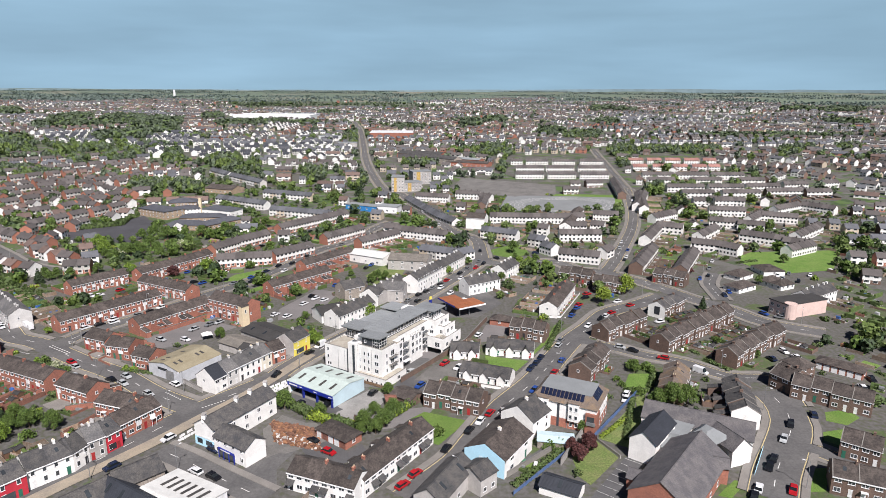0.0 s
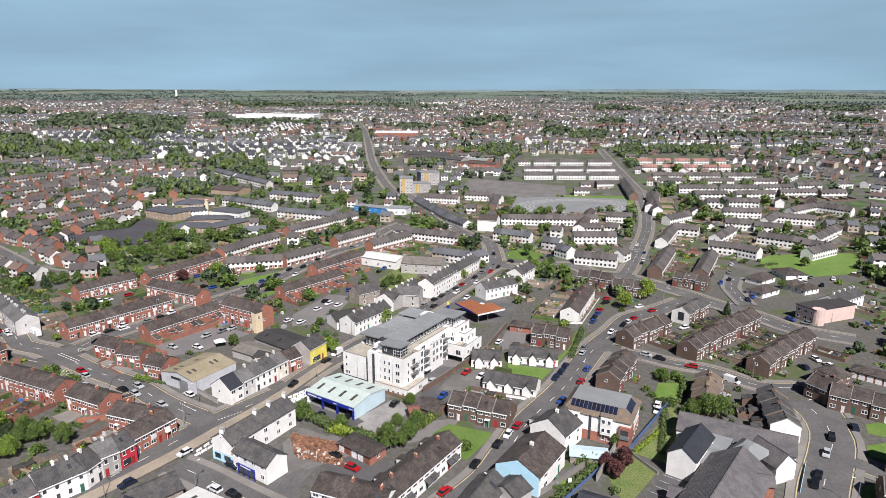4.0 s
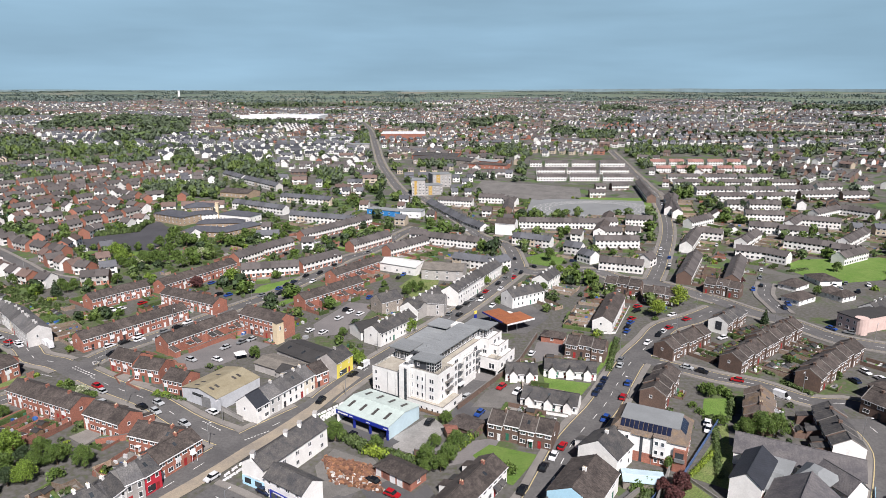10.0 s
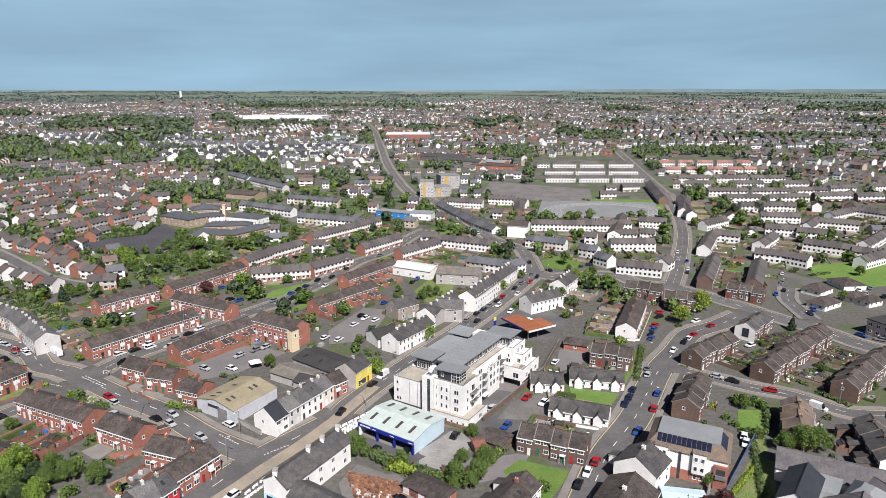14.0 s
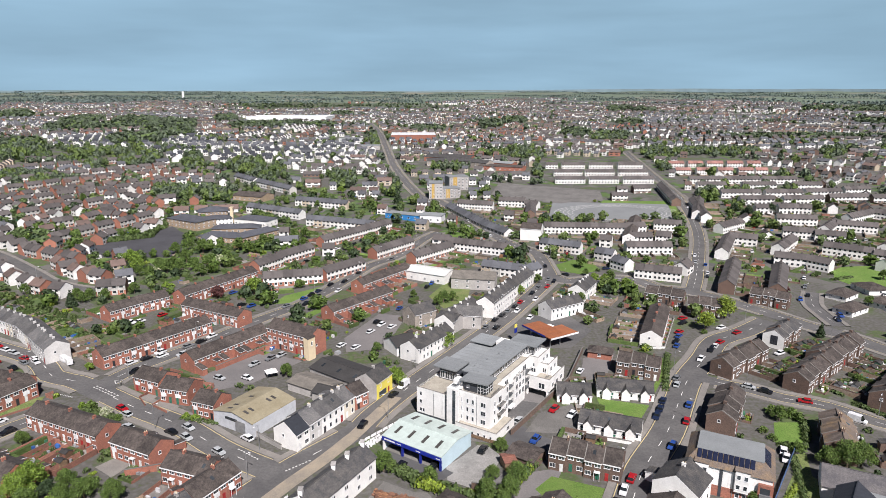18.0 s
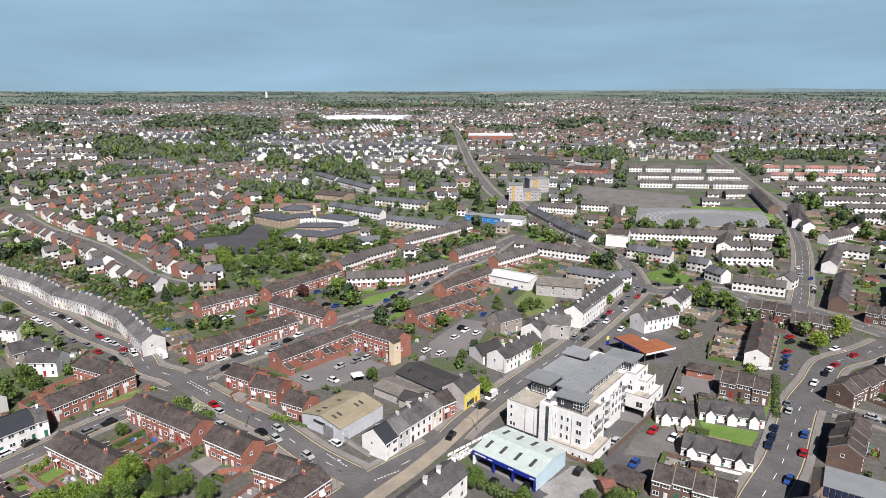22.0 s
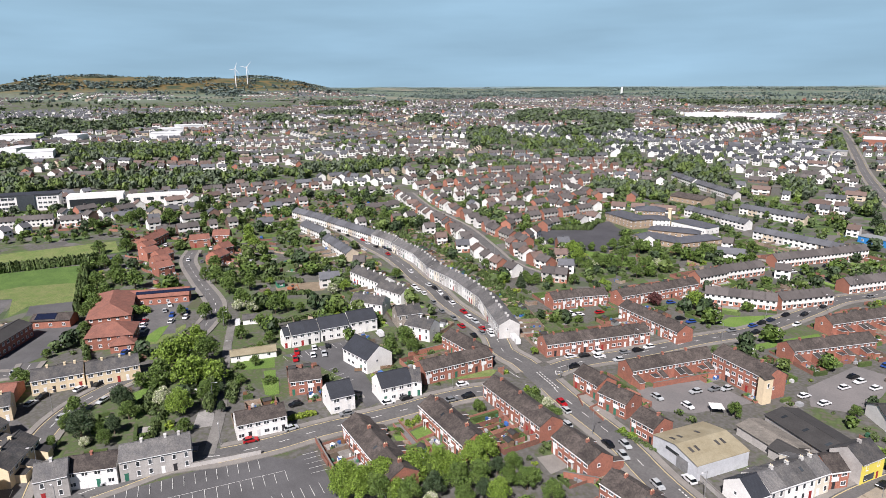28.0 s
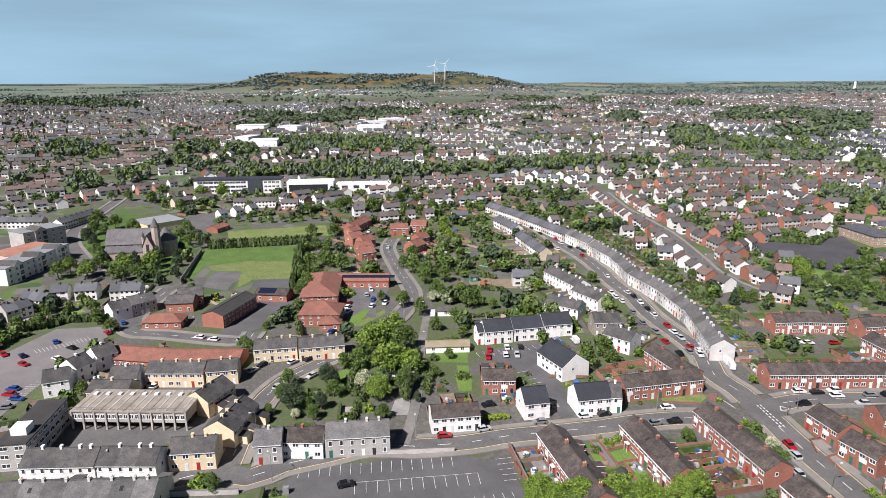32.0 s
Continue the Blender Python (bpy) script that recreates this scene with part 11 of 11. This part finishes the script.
for p_, q_ in (((-74.9, 159.6), (-70.5, 167.1)), ((-75.4, 161.6), (-71.9, 169.0)), ((-57.7, 190.2), (-52.2, 197.6)), ((-56.0, 189.4), (-51.7, 195.3)), ((-58.0, 192.8), (-45.8, 207.1)), ((-56.9, 189.8), (-51.2, 196.9))):
    p_, q_ = Vector(p_), Vector(q_)
    n_ = max(2, int((q_ - p_).length / 2.1))
    for k_ in range(n_):
        o_ = p_ + (q_ - p_) * (k_ + 0.5) / n_
        m_ = at(o_.x, o_.y, math.degrees(math.atan2(q_.y - p_.y, q_.x - p_.x)), 0.06)
        if placed == 0:
            barrier.matrix_basis = m_
        else:
            copy_thing(barrier, m_)
        placed += 1


def rail_fence(name, label, mat, p, q, h=1.8, gap=2.5):
    m, w = facing(p, q)
    ob = thing(name, label, "fence", m)
    n = max(2, int(w / gap))
    for k in range(n + 1):
        block(ob, "post", mat, w * k / n - 0.05, -0.05, -0.3, w * k / n + 0.05, 0.05, h)
    for z in (0.3, h - 0.25):
        block(ob, "rail", mat, 0, -0.03, z, w, 0.03, z + 0.08)
    for k in range(n):
        block(ob, "panel", mat, w * k / n + 0.1, -0.015, 0.35, w * (k + 1) / n - 0.1, 0.015, h - 0.3)
    return ob


def wall_run(label, mat, p, q, h=1.6, t=0.3):
    m, w = facing(p, q)
    ob = thing("boundary_wall", label, "wall", m)
    block(ob, "wall", mat, 0, -t / 2, -0.4, w, t / 2, h)
    block(ob, "coping", CONCRETE, -0.03, -t / 2 - 0.05, h, w + 0.03, t / 2 + 0.05, h + 0.1)


STEELBLUE = material("faded blue fence paint", (0.09, 0.15, 0.3), 0.6)
rail_fence("blue_fence", "faded blue steel fence behind a garden hedge", STEELBLUE, (33.6, 154.1), (17.7, 136.1), 1.5)
wall_run("tall grey garden wall beside a grass bank", GREY, (40.8, 165.0), (31.8, 149.3), 2.0)
wall_run("pale concrete garden wall of a blue house", PAVE, (30.3, 156.3), (16.8, 143.8), 1.5)
wall_run("low grey wall beside church parking", GREY, (48.6, 152.6), (43.0, 164.1), 0.9)
rail_fence("blue_fence", "blue steel fence on the edge of a grass bank", STEELBLUE, (43.5, 162.5), (64.5, 190.7))
rail_fence("ramp_rail", "pale blue rail of a ramp beside the church hall", BLUE, (89.6, 157.2), (81.6, 145.2), 1.2)
rail_fence("timber_fence", "timber fence beside the apartment court", WOOD, (-31.0, 199.6), (-18.2, 192.1), 1.5)
rail_fence("timber_fence", "new timber fence behind a white house", WOOD, (-204.2, 189.2), (-195.1, 199.9), 1.6)
for p_, q_ in (((-14.1, 198.0), (8.9, 232.5)), ((8.9, 232.5), (19.2, 258.7)), ((-26.6, 172.3), (-19.4, 169.4))):
    wall_run("brown brick wall between two courts", BRICK_BROWN, p_, q_, 2.0)
for p_, q_ in (((-180.5, 150.0), (-160.8, 140.5)), ((-115.5, 240.6), (-103.0, 259.2)), ((-103.0, 259.2), (-94.8, 264.0)), ((-197.2, 210.4), (-190.6, 227.2)), ((-132.1, 187.2), (-128.1, 193.7)), ((-116.6, 177.0), (-108.2, 179.9))):
    wall_run("red brick yard wall with a concrete coping", BRICK, p_, q_, 1.9)
for p_, q_ in (((-197.4, 121.6), (-187.9, 136.8)), ((-213.9, 69.2), (-204.8, 83.2)), ((-420.9, 85.2), (-383.8, 59.2)), ((-88.6, 197.4), (-79.1, 190.0))):
    wall_run("grey rendered boundary wall", GREY, p_, q_, 1.5)
wall_run("long low white garden wall of the bungalows", WHITE, (5.3, 198.2), (19.5, 193.2), 1.0)
wall_run("grey stone school wall", STONE, (-442.6, 141.4), (-387.5, 115.4), 2.0)


def hedge_row(p, q, h=2.2, wide=1.4, bright=False):
    p, q = Vector(p), Vector(q)
    n = int((q - p).length / (wide * 0.8))
    for k in range(n):
        c = p + (q - p) * (k + 0.5) / n
        bush(c.x, c.y, k, wide, wide, h / 1.4 * (0.85 + 0.3 * ((k * 37) % 11) / 11), 0.3, bright)


for p_, q_, h_ in (((-451.1, 148.0), (-425.7, 208.0), 5), ((-446.2, 146.6), (-422.6, 203.6), 4), ((-391.0, 178.9), (-346.8, 157.3), 6), ((-411.0, 190.3), (-361.4, 167.5), 8), ((-235.2, 129.4), (-256.4, 144.4), 2.5), ((-240.2, 163.2), (-222.5, 150.1), 2), ((-241.5, 157.9), (-220.7, 142.4), 6), ((-240.8, 156.6), (-221.7, 141.6), 5), ((-248.0, 141.3), (-232.3, 129.7), 1.8), ((-364.0, 61.0), (-352.8, 81.7), 3.5), ((-366.0, 60.0), (-354.8, 80.7), 3), ((-251.9, 177.4), (-247.7, 183.9), 2), ((-479.8, 143.7), (-459.2, 149.4), 6), ((-247.5, 164.6), (-219.1, 141.5), 4), ((-218.8, 149.4), (-234.3, 161.8), 2.5), ((61.0, 193.2), (68.6, 192.3), 1.6), ((34.3, 157.5), (18.2, 140.0), 1.5), ((32.5, 160.1), (37.1, 163.2), 2.5),
                   ((75.3, 205.9), (69.9, 194.5), 2), ((93.6, 228.6), (106.3, 234.6), 1.6), ((95.0, 227.5), (97.7, 223.1), 1.4), ((-240.2, 141.1), (-218.6, 121.6), 3), ((-248.0, 138.9), (-239.4, 128.5), 2),
                   ((40.0, 225.9), (51.0, 256.2), 1.6), ((-268.3, 423.4), (-232.2, 446.4), 4), ((-232.2, 446.4), (-240.9, 488.4), 4), ((171.3, 354.0), (184.6, 358.6), 1.6), ((97.8, 217.9), (102.5, 208.0), 1.6), ((-143.6, 211.8), (-134.1, 206.1), 2.0),
                   ((-114.0, 207.2), (-101.6, 203.6), 1.3), ((-343.6, 378.1), (-286.5, 345.6), 2), ((-375.0, 400.4), (-333.0, 378.7), 3), ((-283.1, 341.1), (-244.5, 322.8), 2), ((-201.4, 282.7), (-172.9, 270.8), 2), ((-234.8, 314.2), (-193.8, 282.8), 2.5), ((-361.4, 60.7), (-362.2, 46.1), 5),
                   ((-321.7, 148.3), (-287.1, 135.4), 4), ((-324.9, 238.1), (-300.9, 248.3), 3), ((-300.3, 222.8), (-283.1, 239.3), 2.5), ((-266.1, 202.0), (-254.1, 227.8), 2)):
    hedge_row(p_, q_, h_)

# low walls, fences and clipped shrubs of the gardens between two brick terraces
for heap_, p_, q_, h_ in ((WALLS_, (-169.4, 172.8), (-147.2, 161.9), 0.7), (WALLS_, (-169.0, 169.9), (-155.0, 163.4), 0.9), (WALLS_, (-163.4, 170.2), (-161.6, 177.2), 0.7), (WALLS_, (-157.4, 167.6), (-155.6, 174.4), 0.8), (FENCES, (-150.4, 164.0), (-147.6, 170.4), 1.0), (FENCES, (-146.4, 161.6), (-142.8, 167.4), 1.0), (FENCES, (-164.6, 168.0), (-166.6, 165.0), 1.2), (FENCES, (-159.0, 165.4), (-161.2, 162.6), 1.2), (FENCES, (-153.9, 163.0), (-155.6, 160.0), 1.2),
                          (WALLS_, (-173.4, 206.8), (-167.6, 220.0), 0.6), (WALLS_, (-170.6, 205.6), (-163.0, 214.4), 0.6), (WALLS_, (-132.9, 219.5), (-130.9, 224.4), 0.9), (WALLS_, (-132.9, 219.5), (-128.9, 214.6), 0.9), (WALLS_, (-126.2, 214.3), (-120.0, 210.0), 0.9), (WALLS_, (-126.2, 214.3), (-125.2, 218.2), 0.9)):
    strip(heap_, Vector(p_), Vector(q_), 0.22, h_)
wall_run("white rendered wall at the end of a garden", WHITE, (-152.6, 162.8), (-148.4, 160.9), 1.1)
wall_run("white rendered garden wall beside an alley", WHITE, (-148.4, 160.9), (-150.2, 157.4), 1.1)
for k_ in range(26):
    f_, g_ = (k_ * 0.618) % 1, (k_ * 0.3819 + 0.1) % 1
    o_ = Vector((-169.2, 173.6)).lerp(Vector((-163.4, 171.0)), f_).lerp(Vector((-166.9, 179.4)).lerp(Vector((-163.0, 177.0)), f_), g_)
    bush(o_.x, o_.y, k_, 0.55 + 0.35 * f_, 0.6 + 0.3 * g_, 0.6 + 0.3 * f_, 0.1, k_ % 3 > 0)
wall_run("long low white wall before a white terrace", WHITE, (52.0, 262.4), (67.4, 296.0), 0.9)
wall_run("low white wall at the end of a terrace", WHITE, (44.4, 262.2), (52.0, 262.4), 0.9)
for k_ in range(1, 7):
    f_ = Vector((52.0, 262.4)).lerp(Vector((67.4, 296.0)), k_ / 7)
    strip(WALLS_, f_, f_ + Vector((-3.0, 1.35)), 0.18, 0.8)
    bush(f_.x - 1.4, f_.y - 1.2, k_ * 3, 0.6, 0.6, 0.7, 0.1, k_ % 2 == 0)
hedge_row((-147.1, 211.5), (-131.7, 202.5), 2.2, 1.0)
for p_, q_ in (((-260.5, 414.0), (-259.6, 434.6)), ((-259.6, 434.6), (-241.4, 446.0)), ((-241.4, 446.0), (-235.2, 474.0)), ((-235.2, 474.0), (-238.0, 484.0))):
    hedge_row(p_, q_, 3.0, 1.9)
hedge_row((-195.9, 153.4), (-192.4, 160.6), 2.0, 0.9, True)
hedge_row((-196.7, 153.0), (-193.2, 160.2), 2.0, 0.9, True)
hedge_row((62.0, 187.4), (52.6, 162.0), 1.6, 1.2)
hedge_row((57.0, 175.0), (46.0, 163.4), 1.2, 1.0, True)
path_ = ((-47.2, 180.0), (-40.1, 173.2), (-34.0, 170.0), (-27.0, 166.9), (-20.5, 167.0), (-16.5, 172.3), (-12.3, 178.0), (-9.0, 184.0))
for k_, (p_, q_) in enumerate(zip(path_, path_[1:])):
    hedge_row(p_, q_, 3.4 + 0.5 * (k_ % 3), 1.7, k_ % 3 == 1)
    hedge_row((p_[0] + 1.4, p_[1] + 1.6), (q_[0] + 1.4, q_[1] + 1.6), 2.4 + 0.5 * (k_ % 2), 1.3, k_ % 3 == 2)

# long narrow gardens behind the old terrace, parted by hedges
belt = BELTS[0]
upper, lower = [Vector(q) for q in belt[:6]], [Vector(q) for q in belt[:5:-1]]
for k_ in range(46):
    s_ = k_ / 45 * 4.999
    i_, f_ = int(s_), s_ - int(s_)
    p_, q_ = upper[i_].lerp(upper[i_ + 1], f_), lower[i_].lerp(lower[i_ + 1], f_)
    if k_ % 5 != 3:
        hedge_row(p_, q_, 1.3 + 0.2 * (k_ % 4), 0.8)

# a white garden tent in a back yard
tent = thing("garden_tent", "white fabric garden tent on four thin poles", "tent", at(-94.3, 236.0, 30))
part("canopy", Shape().loft([(-2, -2, 2.2), (2, -2, 2.2), (2, 2, 2.2), (-2, 2, 2.2)], [(-0.1, -0.1, 3.2), (0.1, -0.1, 3.2), (0.1, 0.1, 3.2), (-0.1, 0.1, 3.2)]), WHITE, tent)
for x_, y_ in ((-1.9, -1.9), (1.9, -1.9), (1.9, 1.9), (-1.9, 1.9)):
    part("pole", Shape().tube(x_, y_, -0.2, 2.25, 0.04, 0.04, 6), METAL, tent)

# a heap of reclaimed bricks and slates in the yard
RUBBLE = [Heap(BOX.v, BOX.f) for _ in range(3)]
rr_ = random.Random(8)
pa_, pb_, pc_ = Vector((-51.0, 170.9)), Vector((-37.9, 166.9)), Vector((-46.9, 160.0))
for k_ in range(1500):
    s_, t_ = rr_.random(), rr_.random()
    o_ = pa_ + (pb_ - pa_) * s_ + (pc_ - pa_) * t_
    w_ = rr_.uniform(0.2, 0.9)
    RUBBLE[(0, 1, 0, 1, 0, 2 if t_ > 0.55 else 1)[k_ % 6]].add(o_.x, o_.y, rr_.uniform(-0.1, 0.9) * math.sin(3.1 * s_) * math.sin(3.1 * t_), rr_.random() * 6, w_, rr_.uniform(0.3, 1.0), rr_.uniform(0.2, 0.8))
for heap_, mat_ in zip(RUBBLE, (material("salvaged brick", (0.2, 0.1, 0.065), 0.9, per="island", vary=0.4), material("orange tile heap", (0.3, 0.15, 0.08), 0.9, per="island", vary=0.4), material("pale sacks", (0.55, 0.53, 0.5), 0.9, per="island", vary=0.3))):
    heap_.done("salvage_heap", mat_, "heap of salvaged bricks and tiles in a yard", "rubble heap")


def far_hedges():
    """Hedgerow trees and farm copses out to the horizon."""
    rnd = random.Random(12)
    for k in range(330):
        d, b = 2100 + 2500 * rnd.random(), math.radians(rnd.uniform(-93, 40))
        x, y = -20 + d * math.sin(b), -20 + d * math.cos(b)
        a = -b + rnd.uniform(-0.5, 0.5)
        n = rnd.randint(8, 26)
        for i in range(n):
            px, py = x + math.cos(a) * i * 13, y + math.sin(a) * i * 13
            if math.hypot(px, py) < 4700:
                h = rnd.uniform(5, 9)
                far_tree(px, py, h, h * rnd.uniform(0.5, 0.9), rnd.randrange(99))


    for k in range(5200):
        a, c = rnd.uniform(-760, 760), rnd.uniform(-620, 420)
        x, y = -2690 + a * 0.485 - c * 0.875, 1500 + a * 0.875 + c * 0.485
        if noise.noise((x / 170, y / 170, 6.0)) > (0.14 if c < 100 else -0.25) and ground_at(x, y) > 70:
            h = rnd.uniform(5, 11)
            far_tree(x, y, h, h * rnd.uniform(0.6, 1.0), k)


far_hedges()


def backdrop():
    """The last ridge on the skyline, with distance haze put into its pale blue colour."""
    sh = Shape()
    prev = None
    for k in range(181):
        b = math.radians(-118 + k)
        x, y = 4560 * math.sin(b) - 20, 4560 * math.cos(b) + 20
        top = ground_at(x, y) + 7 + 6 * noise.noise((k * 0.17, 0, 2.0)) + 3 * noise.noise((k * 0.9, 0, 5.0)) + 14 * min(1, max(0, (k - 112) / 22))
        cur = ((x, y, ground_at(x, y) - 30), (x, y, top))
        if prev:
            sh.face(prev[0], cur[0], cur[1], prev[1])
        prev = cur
    tagged(part("backdrop", sh, material("distant hills", (0.2, 0.27, 0.3), 1.0, 0.1, 0.004, 0.02, 0.0, second=(0.16, 0.22, 0.24))), "distant hills on the skyline in a haze-tinted pale blue", "hills", kind="structure")


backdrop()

far_town()
plots()
scatter()
# trees and hedges between the streets behind the school
rr_ = random.Random(12)
for k_ in range(1500):
    x_, y_ = rr_.uniform(-262, -92), rr_.uniform(484, 690)
    i_, j_ = cell(x_, y_)
    if abs(y_ - (470 + (-95 - x_) * 1.1)) < 75 and not BUILT[i_ - 1:i_ + 2, j_ - 1:j_ + 2].any():
        if rr_.random() < 0.45:
            h_ = rr_.uniform(4, 9)
            far_tree(x_, y_, h_, h_ * rr_.uniform(0.38, 0.5), k_)
            mark(x_, y_, 3)
        else:
            bush(x_, y_, k_, rr_.uniform(0.8, 2.2), rr_.uniform(0.8, 2.2), rr_.uniform(0.9, 1.8))
town = thing("distant_houses", "many small houses with tiled roofs filling the far town", "houses", pose(0, 0, 0), kind="stuff")
for (n_, t_), heap_ in WALL_HEAPS.items():
    heap_.done("walls", FAR_WALLS[n_], parent=town)
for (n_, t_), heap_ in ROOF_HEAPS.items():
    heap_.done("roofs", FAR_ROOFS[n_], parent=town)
FRAMES.done("window_frames", FAR_WALLS["white walls"], parent=town)
CLAD.done("cladding", FAR_WALLS["white walls"], parent=town)
for heap_ in PANE_HEAPS.values():
    heap_.done("panes", GLASS, parent=town)
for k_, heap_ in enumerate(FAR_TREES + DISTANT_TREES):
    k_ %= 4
    heap_.done("woodland", (FAR_LEAF, LEAF, LEAF_DARK, LEAF_MID)[k_] if heap_ in FAR_TREES else (HAZE_LEAF, FAR_LEAF, HAZE_LEAF, HAZE_LEAF)[k_], "dense green trees between and beyond the houses", "trees")
for heap_, m_ in zip(MIDDLE_TREES, (HAZE_LEAF, FAR_LEAF, HAZE_LEAF, LEAF_MID)):
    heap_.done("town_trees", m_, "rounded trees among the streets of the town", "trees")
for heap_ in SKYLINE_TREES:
    heap_.done("skyline_woodland", SKYLINE_HAZE_LEAF, "woods and hedges on the far skyline, tinted with haze", "trees")
FENCES.done('garden_fence', material('weathered fence boards', (0.2, 0.135, 0.09), 0.9, 0.2, 0.5, 3, 0.3, per='island', second=(0.26, 0.22, 0.18), vary=0.5), 'weathered timber fences between back gardens', 'fence')
WALLS_.done('garden_wall', material('weathered garden brick', (0.27, 0.12, 0.085), 0.9, 0.22, 0.5, 3, 0.3, per='island', second=(0.2, 0.1, 0.075), vary=0.35), 'low brick garden walls round yards', 'garden wall')
BROWNS.done('garden_wall', BRICK_BROWN, 'brown brick garden walls between yards', 'garden wall')
for heap_, (n_, c_) in zip(CLUTTER, (('white', (0.7, 0.7, 0.7)), ('blue', (0.04, 0.12, 0.35)), ('brown', (0.2, 0.1, 0.05)), ('grey', (0.3, 0.31, 0.32)), ('green', (0.05, 0.16, 0.09)))):
    heap_.done('yard_clutter', material(n_ + ' yard things', c_, 0.6, per='island', vary=0.3), 'bins, boxes and garden furniture in ' + n_, 'clutter')
LAWNS.done('garden_lawn', material('garden grass', (0.09, 0.16, 0.028), 0.95, 0.3, 0.2, 3, 0.5, per='island', second=(0.135, 0.185, 0.05), vary=0.4), 'small mown lawns in gardens', 'lawn')
SOILS.done('flower_bed', material('garden soil', (0.085, 0.065, 0.045), 0.95), 'bare garden soil and beds', 'soil')
PATIOS.done('patio', material('garden paving', (0.25, 0.235, 0.215), 0.95, 0.16, 0.4, 3, 0.15, per='island', second=(0.17, 0.16, 0.15), vary=0.45), 'paved yards behind and before houses', 'paving')
HEDGES.done('garden_hedge', HEDGE, 'clipped green garden hedges', 'hedge')
for heap_ in BUSHES:
    heap_.done("shrubbery", HEDGE, "green garden bushes and hedges", "bushes")
for heap_ in NEAR_BUSHES:
    heap_.done("shrubbery", HEDGE, "dense green bushes in gardens and along walls", "bushes")
for heap_ in BRIGHT_BUSHES:
    heap_.done("shrubbery", LEAF_YELLOW, "bright yellow green bushes and clipped hedges", "bushes")
